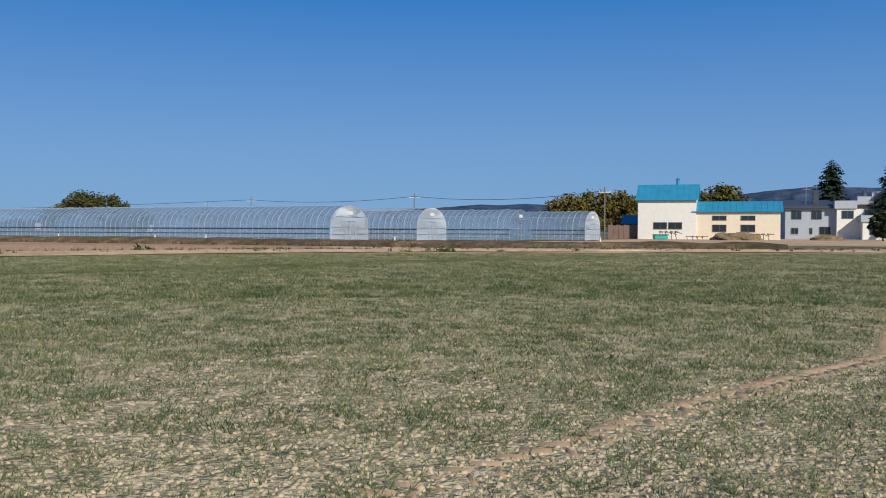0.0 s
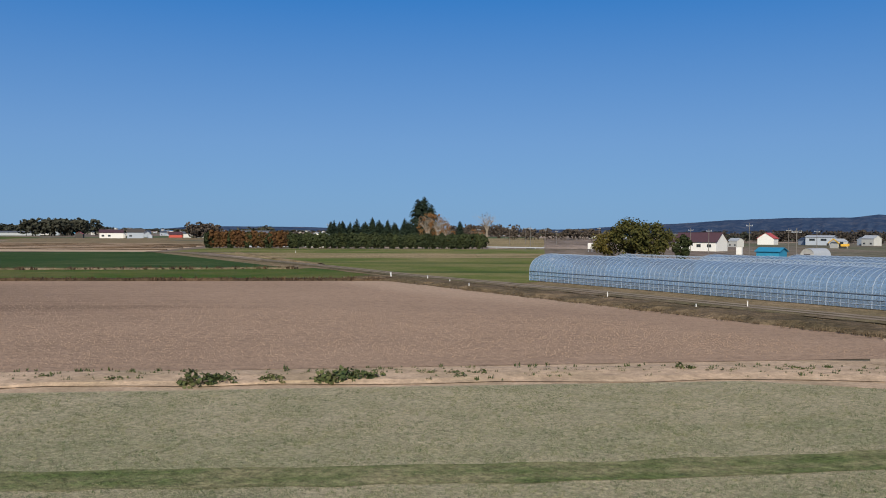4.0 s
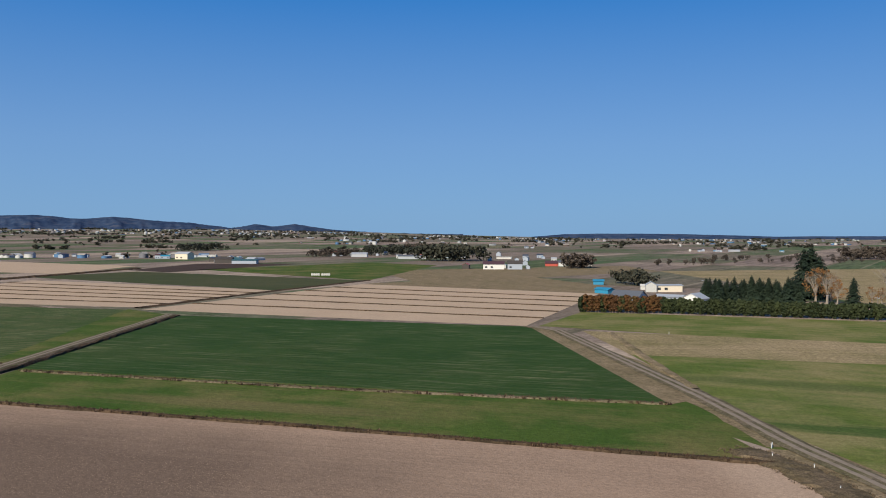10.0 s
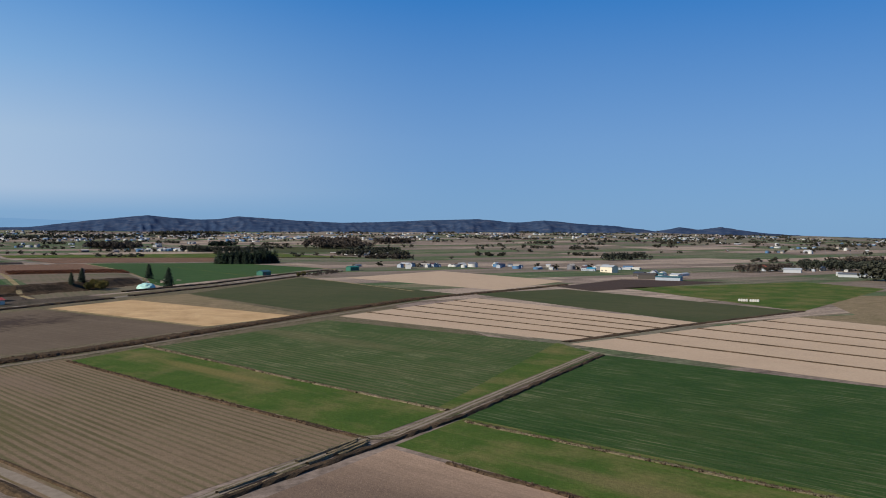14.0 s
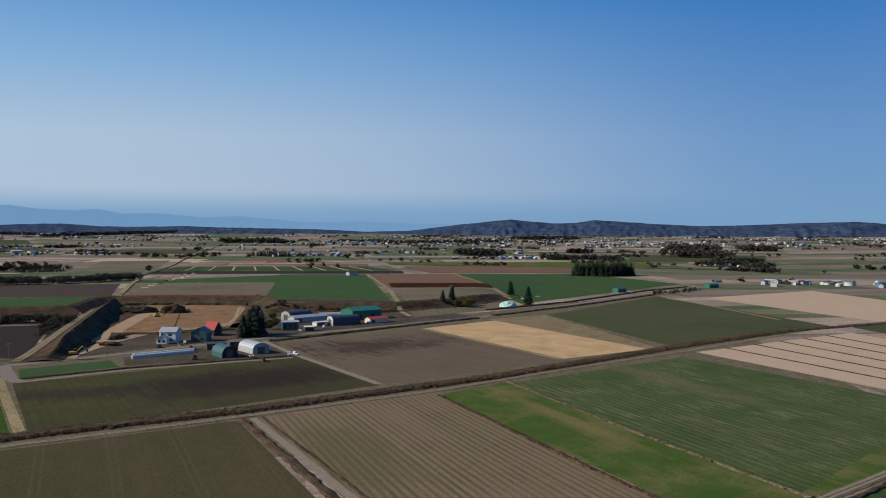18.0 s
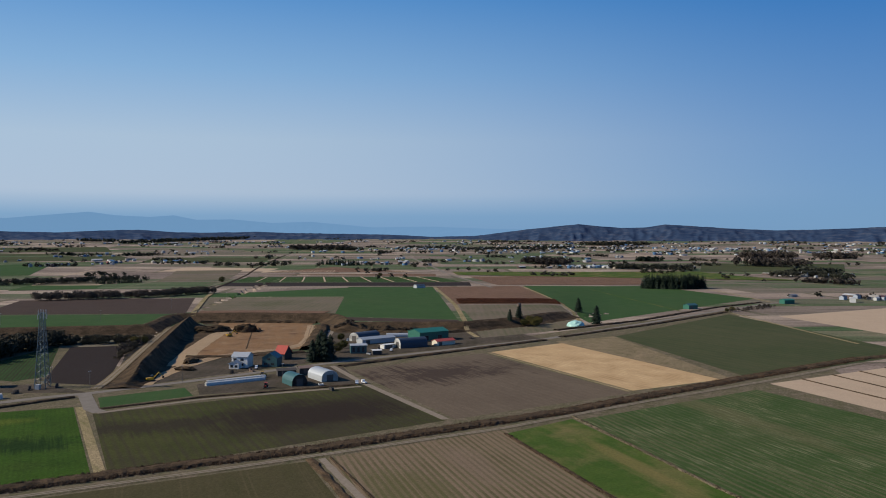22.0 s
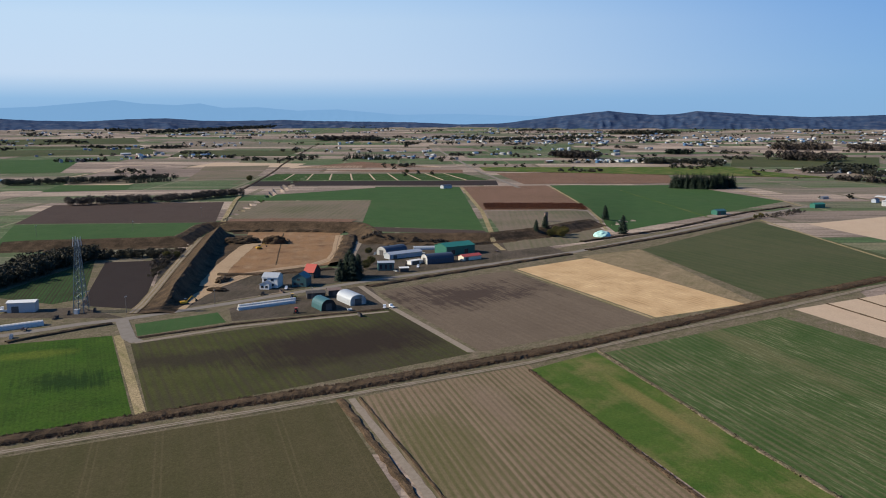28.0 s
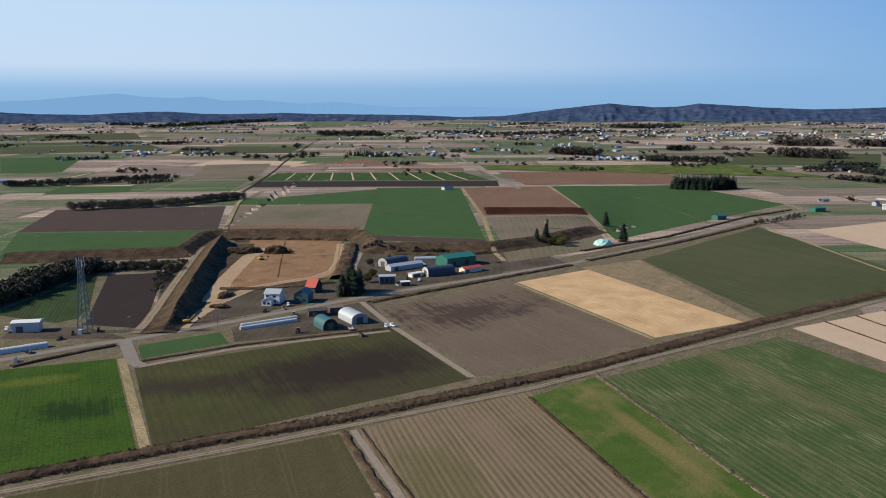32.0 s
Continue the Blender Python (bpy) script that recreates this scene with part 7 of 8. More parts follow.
wood("wood_belt", [(-852.8, -1064.8), (-912.6, -1011.6), (-1052.6, -938.4)], 187, 9.3, 13.8, L_WOOD, "dark wooded belt with farm roofs")
wood("wood_belt", [(-964.8, -928.9), (-1017.5, -907.4)], 68, 7.6, 9.2, L_SPRUCE, "dark wooded belt", FIRS)
wood("wood_belt", [(-345.0, -311.0), (-421.8, -364.9), (-498.0, -416.0), (-560.0, -456.0)], 110, 1.7, 3.2, L_SCRUB, "low brown scrub on the slope beside the path")
wood("wood_belt", [(-395.0, -368.0), (-440.0, -398.0), (-485.0, -428.0)], 46, 3.6, 3.0, L_SCRUB, "brown bushes along the path", NEARWOOD)
wood("wood_belt", [(-575.0, -462.0), (-604.0, -432.0), (-620.0, -385.0)], 90, 1.6, 4.0, L_SCRUB, "low brown scrub above the cut")
wood("wood_grove", [(-1196.0, -190.0), (-1196.0, -157.0), (-1222.0, -128.0)], 300, 20, 11, L_SPRUCE, "dense dark conifer grove in green fields", FIRS)
wood("wood_belt", [(-586.1, -330.7), (-580.9, -300.6), (-595.7, -264.7)], 68, 3.0, 3.4, L_GREY, "scrub on the bank behind barns")
wood("wood_belt", [(-858.8, -59.5), (-937.9, -25.5)], 44, 3.4, 5.8, L_GREY, "brown scrub beside the road")
wood("wood_belt", [(-1585.3, -39.7), (-1638.1, 21.1), (-1540.9, 75.7)], 90, 11, 14, L_WOOD, "dark trees round a farmstead")
wood("wood_belt", [(-1659.6, -962.5), (-1638.7, -881.2)], 76, 13.6, 20.7, L_SPRUCE, "dark trees round a farmhouse", FIRS)
wood("wood_belt", [(-2403.7, -1516.4), (-2478.6, -1342.5)], 136, 17.0, 16.1, L_GREY, "row of bare trees far off")
wood("wood_belt", [(-1733.0, -343.7), (-1750.5, -206.2)], 150, 11, 16, L_WOOD, "dark trees at the village edge")
wood("wood_belt", [(-1877.9, -560.7), (-1832.1, -478.0)], 119, 15.3, 25.3, L_GREY, "bare wood at the village edge")
wood("wood_belt", [(-2358.2, -129.5), (-2393.1, -18.9)], 136, 17.0, 23.0, L_GREY, "bare brown wood far off")
wood("wood_belt", [(-2413.1, 45.5), (-2377.6, 110.9)], 85, 17.0, 23.0, L_GREY, "bare brown wood far off")
wood("wood_belt", [(-1938.2, -102.9), (-1910.1, -3.4)], 80, 18, 30, L_GREY, "bare wood far off")
wood("wood_belt", [(-1332.1, 381.0), (-1389.6, 454.4)], 40, 12, 16, L_WOOD, "dark trees by the fields")
wood("wood_belt", [(-937.3, 419.8), (-979.2, 500.6)], 40, 9, 12, L_GREY, "brown scrub near sheds")
wood("wood_belt", [(-1152.9, 655.0), (-1153.9, 728.6)], 60, 12, 14, L_GREY, "bare trees near sheds")
wood("wood_belt", [(-996.2, 533.3), (-933.9, 631.6)], 110, 13, 25, L_WOOD, "dark trees round farmhouses")
wood("wood_belt", [(-546.5, 472.5), (-547.6, 494.9)], 34, 12, 5, L_GREY, "tall bare trees by a farmhouse")
wood("wood_belt", [(-370.8, 363.8), (-346.9, 353.6)], 22, 9, 8, L_WOOD, "dark rounded trees behind the hedge")
wood("wood_belt", [(-596.5, 942.2), (-530.5, 950.6)], 60, 14, 16, L_GREY, "bare brown trees round houses")
wood("wood_belt", [(-183.8, 675.1), (-132.8, 707.3), (-67.8, 636.0)], 160, 8, 30, L_GREY, "bare brown wood behind the yards")
wood("wood_belt", [(-197.4, 608.4), (-160.8, 619.1)], 50, 7, 14, L_WOOD, "dark trees behind the barn")
wood("wood_belt", [(-763.4, 476.4), (-744.7, 505.1)], 40, 16, 20, L_WOOD, "dark trees round far houses")
wood("wood_belt", [(-337.1, 613.1), (-296.0, 699.6)], 40, 9, 14, L_GREY, "low brown trees far off")
r9 = random.Random(9)
wood("orchard_rows", [(-547.8, 572.8), (-553.6, 791.4), (-400.2, 794.6)], 46, 6, 6, L_GREY, "rows of small bare orchard trees")
wood("orchard_rows", [(-616.5, 695.3), (-611.5, 918.9), (-477.3, 947.5)], 40, 6, 6, L_GREY, "rows of small bare orchard trees")
FARWOOD = [small_tree(i + 80, 16, 0.9, 0.17) for i in range(4)]
for line_, n, h, sp, leaf, lab in (
        ([(-2680, -2466), (-3113, -2445), (-3704, -2489)], 520, 15, 45, L_WOOD, "long dark forest below the hills"),
        ([(-3375, -776), (-3336, -668), (-3430, -579)], 220, 17, 40, L_WOOD, "dark wood on the far plain"),
        ([(-2733, -1231), (-2656, -965), (-2910, -738)], 330, 11, 60, L_WOOD, "dark trees among town houses"),
        ([(-2772, -2775), (-2803, -2623)], 90, 13, 30, L_WOOD, "dark wood on the far plain"),
        ([(-1638, -1410), (-1661, -1357)], 34, 8, 9, L_WOOD, "dark trees round a farm"),
        ([(-1820, -1675), (-1848, -1613)], 40, 10, 12, L_WOOD, "dark trees round a farm"),
        ([(-1765, -1873), (-1769, -1774)], 30, 9, 14, L_WOOD, "dark trees round a farm"),
        ([(-1280, -1421), (-1353, -1352)], 26, 9, 14, L_WOOD, "dark trees beside far sheds"),
        ([(-2457, -1372), (-2444, -1304)], 50, 13, 18, L_WOOD, "dark trees by the far road"),
        ([(-2067, -353), (-2082, -311)], 40, 13, 14, L_SPRUCE, "dark conifers behind the village"),
        ([(-1673, -2), (-1644, 51)], 70, 15, 16, L_WOOD, "dark trees behind pale sheds"),
        ([(-1450, 7), (-1384, 68)], 60, 9, 12, L_GREY, "bare reddish trees beside sheds")):
    wood("wood_belt", line_, n, h, sp, leaf, lab, FARWOOD)
# scattered far trees
pl = []
for _ in range(360):
    yaw = r9.uniform(30, 143)
    p = far_place(yaw, r9.choice((1, 1, 2)) * r9.uniform(1300, 4500) * r9.uniform(0.8, 1.6))
    for _ in range(r9.choice((1, 3, 8, 14))):
        x, y = p[0] + r9.uniform(-30, 30), p[1] + r9.uniform(-30, 30)
        s = r9.uniform(5, 10)
        pl.append((x, y, -0.2, r9.uniform(0, 6.28), (s * r9.uniform(1.0, 1.8), s)))
for _ in range(150):
    p = far_place(r9.uniform(48, 112), r9.uniform(2600, 8500))
    for _ in range(r9.choice((3, 8, 14))):
        x, y = p[0] + r9.uniform(-45, 45), p[1] + r9.uniform(-30, 30)
        s = r9.uniform(5, 9)
        pl.append((x, y, -0.2, r9.uniform(0, 6.28), (s * r9.uniform(1.0, 1.8), s)))
merged("wood_scattered", FARWOOD, pl, L_WOOD, "scattered dark trees across the far plain", "woodland")

# far houses
M_FARW = plain_mat("dull_white_siding", (0.48, 0.48, 0.46), (0.38, 0.38, 0.36), 0.7)
FAR_KINDS = []
for i, (w, d, h, rise, wall, roof, lab) in enumerate(((11, 8, 5.5, 2.2, M_FARW, M_STEEL, "far white house with a grey roof"), (10, 8, 5, 2.0, M_GREYW, M_NAVY, "far grey house with a dark blue roof"),
                                                      (14, 8, 4, 1.8, M_GREYW, M_BLUEROOF, "far white house with a blue roof"), (9, 8, 5.5, 2.4, M_GREYW, M_MAROON, "far grey house with a brown roof"),
                                                      (26, 9, 3.6, 1.3, M_STEEL, M_STEEL, "far long steel shed"), (12, 9, 5, 2.6, M_DARKW, M_REDROOF, "far dark house with a red roof"), (30, 7, 3.0, 1.2, M_VINYL, M_VINYL, "far long white film tunnel"))):
    o = gable_building("house", (0, 0), 0, w, d, h, rise, wall, roof, lab, "shed" if i in (4, 6) else "house", windows=[(1.5, 1.0, 1.8, 1.3), (w - 3.5, 1.0, 1.8, 1.3)] if i not in (4, 6) else ())
    o["spare"] = 1
    FAR_KINDS.append(o)
WEIGHTS = (6, 5, 2, 4, 2, 1, 2)


def village(center, n, spread, group, stretch=2.0):
    """Houses scattered round a place, spread out along the view's width."""
    a = math.atan2(center[1], center[0])
    for _ in range(n):
        u, v = r9.gauss(0, spread * stretch), r9.gauss(0, spread)
        p = (center[0] - math.sin(a) * u + math.cos(a) * v, center[1] + math.cos(a) * u + math.sin(a) * v)
        plant(r9.choices(FAR_KINDS, WEIGHTS)[0], p, r9.uniform(0.42, 0.72), r9.choice((46, 136, -33, 57)) + r9.uniform(-6, 6), group=group)


for c, n, sp in (((-1089.9, 82.8), 9, 14), ((-1126.8, 152.3), 3, 9), ((-1073.5, 198.5), 4, 9), ((-979.5, 230.4), 3, 8), ((-1009.2, 292.0), 4, 7), ((-842.5, 283.9), 6, 8), ((-1025.3, 509.7), 7, 14), ((-950.3, 567.1), 5, 12),
                 ((-575.8, 428.8), 3, 8), ((-606.4, 512.7), 4, 7), ((-866.4, 522.6), 7, 14), ((-976.2, 506.7), 5, 12), ((-308.8, 331.1), 2, 9), ((-918.8, 1103.3), 8, 25), ((-665.7, 1119.7), 4, 10), ((-1284.6, 1037.3), 3, 12), ((-1041.9, 298.1), 4, 9), ((-871.5, 305.2), 6, 8),
                 ((-1790.4, -401.6), 16, 22), ((-2191.3, -624.6), 14, 30), ((-1640.7, 29.9), 9, 14), ((-1932.4, -2294.8), 7, 30), ((-1432.6, -1374.9), 5, 12), ((-1559.2, -1419.4), 3, 10), ((-2142.2, -1621.1), 6, 16), ((-1355.5, -1416.6), 4, 12), ((-1641.5, -917.1), 4, 10), ((-1958.2, -949.2), 6, 12), ((-985.5, -1050.4), 3, 8), ((-936.0, -1118.9), 4, 12), ((-2649.6, -363.7), 8, 22), ((-2749.3, 57.5), 9, 22),
                 ((-716.5, 544.3), 4, 12), ((-564.5, 413.6), 2, 6), ((-936.2, 577.3), 5, 20), ((-768.8, 639.2), 5, 18), ((-330.2, 728.3), 4, 14), ((-93.6, 419.3), 3, 10), ((-62.6, 515.8), 4, 14)):
    village(c, n, sp, "far farm buildings")


def house_shell(w, d, h, rise):
    """Walls and roof of one far house as two loose shells."""
    v = [(0, 0, 0), (w, 0, 0), (w, d, 0), (0, d, 0), (0, 0, h), (w, 0, h), (w, d, h), (0, d, h), (0, d / 2, h + rise), (w, d / 2, h + rise)]
    f = [(0, 1, 5), (0, 5, 4), (2, 3, 7), (2, 7, 6), (1, 2, 6), (1, 6, 5), (5, 6, 9), (3, 0, 4), (3, 4, 7), (4, 8, 7)]
    e = 0.5
    r = [(-e, -e, h), (w + e, -e, h), (w + e, d / 2, h + rise + 0.15), (-e, d / 2, h + rise + 0.15), (w + e, d + e, h), (-e, d + e, h)]
    return v + r, f + [(10, 11, 12), (10, 12, 13), (13, 12, 14), (13, 14, 15)]


M_FARHOUSE, fh_nt, fh_b = node_mat("far_house_paint", 0.6, spec=0.3)
fh_geo = fh_nt.nodes.new("ShaderNodeNewGeometry")
fh_ramp = fh_nt.nodes.new("ShaderNodeValToRGB")
fh_ramp.color_ramp.interpolation = "CONSTANT"
for e, (p, c) in zip([fh_ramp.color_ramp.elements[0], fh_ramp.color_ramp.elements[1]] + [fh_ramp.color_ramp.elements.new(0.5) for _ in range(5)],
                     [(0.0, (0.50, 0.50, 0.49)), (0.90, (0.30, 0.07, 0.05)), (0.28, (0.30, 0.31, 0.32)), (0.45, (0.38, 0.34, 0.29)), (0.58, (0.16, 0.16, 0.18)), (0.72, (0.11, 0.08, 0.07)), (0.83, (0.08, 0.17, 0.30))]):
    e.position, e.color = p, (*c, 1)
fh_nt.links.new(fh_geo.outputs["Random Per Island"], fh_ramp.inputs[0])
fh_nt.links.new(fh_ramp.outputs[0], fh_b.inputs["Base Color"])
far_pl = []


def town(center, n, spread, stretch):
    a = math.atan2(center[1], center[0])
    for _ in range(n):
        u, v = r9.gauss(0, spread * stretch), r9.gauss(0, spread)
        x, y = center[0] - math.sin(a) * u + math.cos(a) * v, center[1] + math.cos(a) * u + math.sin(a) * v
        far_pl.append((x, y, -0.3, radians(r9.choice((46, 136, -33, 57)) + r9.uniform(-8, 8)), r9.uniform(0.6, 1.0)))


for _ in range(150):
    town(far_place(r9.uniform(32, 141), r9.uniform(2000, 8000)), r9.choice((2, 3, 5, 7)), r9.uniform(15, 40), 2.0)
for c, n, sp, st in (((-2690, -1080), 60, 45, 4.0), ((-2560, -800), 40, 40, 3.5), ((-1742, -400), 22, 9, 6.0), ((-1790, -290), 18, 16, 3.0), ((-1640, -20), 10, 10, 3.0), ((-1950, -560), 16, 25, 3.0), ((-1480, -1400), 6, 8, 3.0), ((-1300, -1400), 5, 8, 3.0), ((-1720, -915), 7, 10, 3.0), ((-1100, 90), 10, 14, 3.0), ((-1020, 250), 8, 12, 3.0)):
    town(c, n, sp, st)
garden = []
for x, y, _, a, _ in far_pl:
    if r9.random() < 0.5:
        s_ = r9.uniform(4, 9)
        garden.append((x + r9.uniform(-14, 14), y + r9.uniform(-14, 14), -0.2, a, (s_ * r9.uniform(1.0, 1.6), s_)))
merged("garden_trees", FARWOOD, garden, L_WOOD, "dark trees round houses on the plain", "woodland")
for yaw, D, n in ((92, 4200, 30), (96, 3900, 30), (100, 4400, 26), (104, 5200, 24), (86, 6500, 24), (78, 7000, 24), (70, 7000, 22), (62, 6000, 18), (54, 6000, 16), (83, 4500, 16), (74, 4600, 14)):
    town(far_place(yaw, D), n, 50, 3.5)
merged("far_town_houses", [house_shell(11, 8, 5, 2.2), house_shell(9, 8, 5.5, 2.4), house_shell(22, 9, 4, 1.5), house_shell(13, 8, 3.6, 1.6)], far_pl, M_FARHOUSE, "small houses of far towns on the plain", "houses")
for o in FAR_KINDS:
    if "spare" in o:
        plant(o, far_place(100, 3000))


def blades(seed, n, h, w, lean=0.5, thick=0.065):
    """A tuft of n narrow blades."""
    r = random.Random(seed)
    vs, fs = [], []
    for _ in range(n):
        a = r.uniform(0, 6.283)
        x, y = r.uniform(-w, w), r.uniform(-w, w)
        dx, dy = math.cos(a) * h * lean * r.uniform(0.3, 1.2), math.sin(a) * h * lean * r.uniform(0.3, 1.2)
        t = h * thick
        k = len(vs)
        vs += [(x - t * math.sin(a), y + t * math.cos(a), 0), (x + t * math.sin(a), y - t * math.cos(a), 0), (x + dx, y + dy, h * r.uniform(0.6, 1.0))]
        fs += [(k, k + 1, k + 2)]
    return vs, fs


def clod(seed):
    """A broken lump of soil: an uneven ring with a smaller tilted top."""
    r = random.Random(seed)
    vs = [(math.cos(a) * r.uniform(0.65, 1.1), math.sin(a) * r.uniform(0.65, 1.1), r.uniform(-0.1, 0.05)) for a in (0, 1.26, 2.5, 3.8, 5.0)]
    vs += [(math.cos(a) * r.uniform(0.3, 0.65), math.sin(a) * r.uniform(0.3, 0.65), r.uniform(0.45, 0.9)) for a in (0.4, 2.4, 4.4)]
    return vs, [(0, 1, 5), (1, 2, 6), (1, 6, 5), (2, 3, 6), (3, 4, 7), (3, 7, 6), (4, 0, 7), (0, 5, 7), (5, 6, 7)]


def lug(seed):
    """The ridge that one tyre bar leaves in soft soil."""
    r = random.Random(seed)
    h, w = r.uniform(0.020, 0.032), 0.024
    vs = [(-0.085, -w, 0), (0.085, -w, 0), (0.085, w, 0), (-0.085, w, 0), (-0.07, r.uniform(-0.01, 0.01), h), (0.07, r.uniform(-0.01, 0.01), h * 0.85)]
    return vs, [(0, 1, 5), (0, 5, 4), (1, 2, 5), (2, 3, 4), (2, 4, 5), (3, 0, 4)]


M_SPROUT = leaf_mat("young_grass_blades", (0.028, 0.060, 0.018), (0.070, 0.112, 0.038), (0.175, 0.180, 0.085))
M_CLOD = plain_mat("dry_clods", (0.52, 0.425, 0.302), (0.37, 0.298, 0.208), 0.95, 0, 6.0, 0)


def in_near_field(x, y):
    return y < np.interp(x, [-113, -35, -10, 0, 12, 70], [-50, 18.5, 39.5, 43, 44.5, 45.5])


rg = random.Random(5)
tufts, clods, print_marks = [], [], []
WHEEL_LINE = [(-0.3, 3.3), (0.6, 4.1), (1.5, 5.1), (2.8, 6.3), (4.1, 7.4), (9, 16)]


def track_side(x, y):
    """Distance from the bare wheel track across the sprouts."""
    return float(seg_side(x, y, WHEEL_LINE)) if x > 0 and y < 16 else 9.0


while len(tufts) < 78000:
    yaw, d = radians(rg.uniform(-32, 66)), 2.5 * (22.0 ** rg.random())
    x, y = -math.sin(yaw) * d, math.cos(yaw) * d
    if not in_near_field(x, y):
        continue
    if abs(track_side(x, y)) < 0.15 and rg.random() < 0.85:
        continue
    dens = 0.28 * noise.noise((x * 0.8, y * 0.8, 1.7)) + 0.12 * noise.noise((x * 0.16, y * 0.16, 5.1)) + 0.75 * noise.noise((x * 3.8, y * 3.8, 9.0))
    if dens < rg.uniform(-0.45, 0.55) or rg.random() > d * d / 110:
        continue
    tufts.append((x, y, 0.03, rg.uniform(0, 6.28), rg.uniform(0.55, 1.25) * (1.0 if d < 14 else 1.4)))
while len(clods) < 40000:
    yaw, d = radians(rg.uniform(-32, 66)), 2.5 * (12.0 ** rg.random())
    x, y = -math.sin(yaw) * d, math.cos(yaw) * d
    if in_near_field(x, y):
        clods.append((x, y, 0.03, rg.uniform(0, 6.28), (rg.choice((1, 1, 1.4)) * rg.uniform(0.009, 0.030), rg.uniform(0.009, 0.028))))
for (ax, ay), (bx, by) in zip(WHEEL_LINE[:-1], WHEEL_LINE[1:]):
    l_, a_ = math.hypot(bx - ax, by - ay), math.atan2(by - ay, bx - ax)
    for i in range(int(l_ / 0.17)):
        for side_ in (-1, 1):
            u = (i + 0.25 * side_) * 0.17 / l_
            print_marks.append((ax + (bx - ax) * u - math.sin(a_) * 0.075 * side_ + rg.uniform(-0.01, 0.01), ay + (by - ay) * u + math.cos(a_) * 0.075 * side_ + rg.uniform(-0.01, 0.01), 0.03, a_ + 1.57 + 0.6 * side_ + rg.uniform(-0.12, 0.12), rg.uniform(0.85, 1.15)))
stubble = []
while len(stubble) < 45000:
    yaw, d = radians(rg.uniform(-30, 70)), rg.uniform(5, 75)
    x, y = -math.sin(yaw) * d, math.cos(yaw) * d
    if not in_near_field(x, y) or rg.random() > (d - 5) / 30 or noise.noise((x * 0.5, y * 0.5, 4.0)) < rg.uniform(-0.6, 0.6):
        continue
    stubble.append((x, y, 0.03, rg.uniform(0, 6.28), rg.uniform(0.6, 1.3)))
merged("grass_tufts", [blades(i + 40, 4, 0.06, 0.06, 1.0, 0.16) for i in range(6)], stubble, leaf_mat("dull_grass_tufts", (0.075, 0.105, 0.042), (0.19, 0.195, 0.095), (0.46, 0.385, 0.25)), "dull green and straw tufts on the field", "grass")
merged("grass_sprouts", [blades(i, 7, 0.06, 0.075, 1.3, 0.05) for i in range(6)], tufts, M_SPROUT, "sparse young green sprouts on dry soil", "grass")
merged("track_clods", [lug(i + 20) for i in range(4)], print_marks, plain_mat("churned_soil", (0.38, 0.275, 0.190), (0.28, 0.195, 0.13), 0.95, 0, 2.0, 0), "churned reddish soil of a wheel track", "soil")
ploughed = []
while len(ploughed) < 65000:
    u, v = rg.random() ** 0.7, rg.random()
    x0, y0 = -110 + 105 * v, -42 + 94 * v
    x, y = x0 - 75 * (1 - u) * (1 - 0.7 * v) + rg.uniform(-4, 0), y0 + 60 * (1 - u) * (1 - 0.85 * v) + rg.uniform(0, 4)
    s_ = rg.uniform(0.025, 0.07)
    ploughed.append((x, y, 0.03, rg.uniform(0, 6.28), (s_, s_ * rg.uniform(0.6, 1.1))))
merged("ploughed_clods", [clod(i + 9) for i in range(5)], ploughed, plain_mat("brown_clods", (0.33, 0.228, 0.158), (0.24, 0.162, 0.112), 0.95, 0, 0.4, 0), "clods of ploughed brown soil", "soil")
merged("soil_clods", [clod(i) for i in range(5)], clods, M_CLOD, "small dry clods of pale soil", "soil")

M_DRYWEED = leaf_mat("pale_dry_weeds", (0.085, 0.062, 0.040), (0.16, 0.118, 0.072), (0.27, 0.205, 0.125))
M_REED = leaf_mat("dry_reeds", (0.070, 0.042, 0.027), (0.15, 0.095, 0.058), (0.27, 0.19, 0.12))
M_DEADWEED = leaf_mat("dry_brown_weeds", (0.045, 0.028, 0.018), (0.105, 0.066, 0.038), (0.20, 0.135, 0.078))


def weeds(name, lines, n, h, spread, mat, label):
    r = random.Random(name)
    pl = []
    for line in lines:
        seg = [math.hypot(b[0] - a[0], b[1] - a[1]) for a, b in zip(line[:-1], line[1:])]
        for (a, b), l in zip(zip(line[:-1], line[1:]), seg):
            for _ in range(int(n * l)):
                k = r.random()
                x, y = a[0] + (b[0] - a[0]) * k + r.uniform(-spread, spread), a[1] + (b[1] - a[1]) * k + r.uniform(-spread, spread)
                pl.append((x, y, 0.1, r.uniform(0, 6.28), h * r.uniform(0.5, 1.3)))
    merged(name, [blades(i + 70, 7, 1.0, 0.5, 0.5, 0.17) for i in range(5)], pl, mat, label, "weeds")


weeds("weeds_bank", [[(-76.3, 96.2), (-65.7, 93.9), (-54.4, 88.3), (-46.0, 83.8), (-8, 65), (10, 57)]], 60, 0.24, 2.9, M_DRYWEED, "dry brown weeds on the bank")
weeds("weeds_ditch", [[(-168.6, -220.8), (-203.6, -195.1), (-230.8, -174.0), (-254.3, -154.5), (-324.9, -107.3), (-351.4, -89.7), (-471.8, -23.9), (-570.0, 33.8)]], 46, 0.85, 3.6, M_REED, "tall dry brown weeds along the ditch")
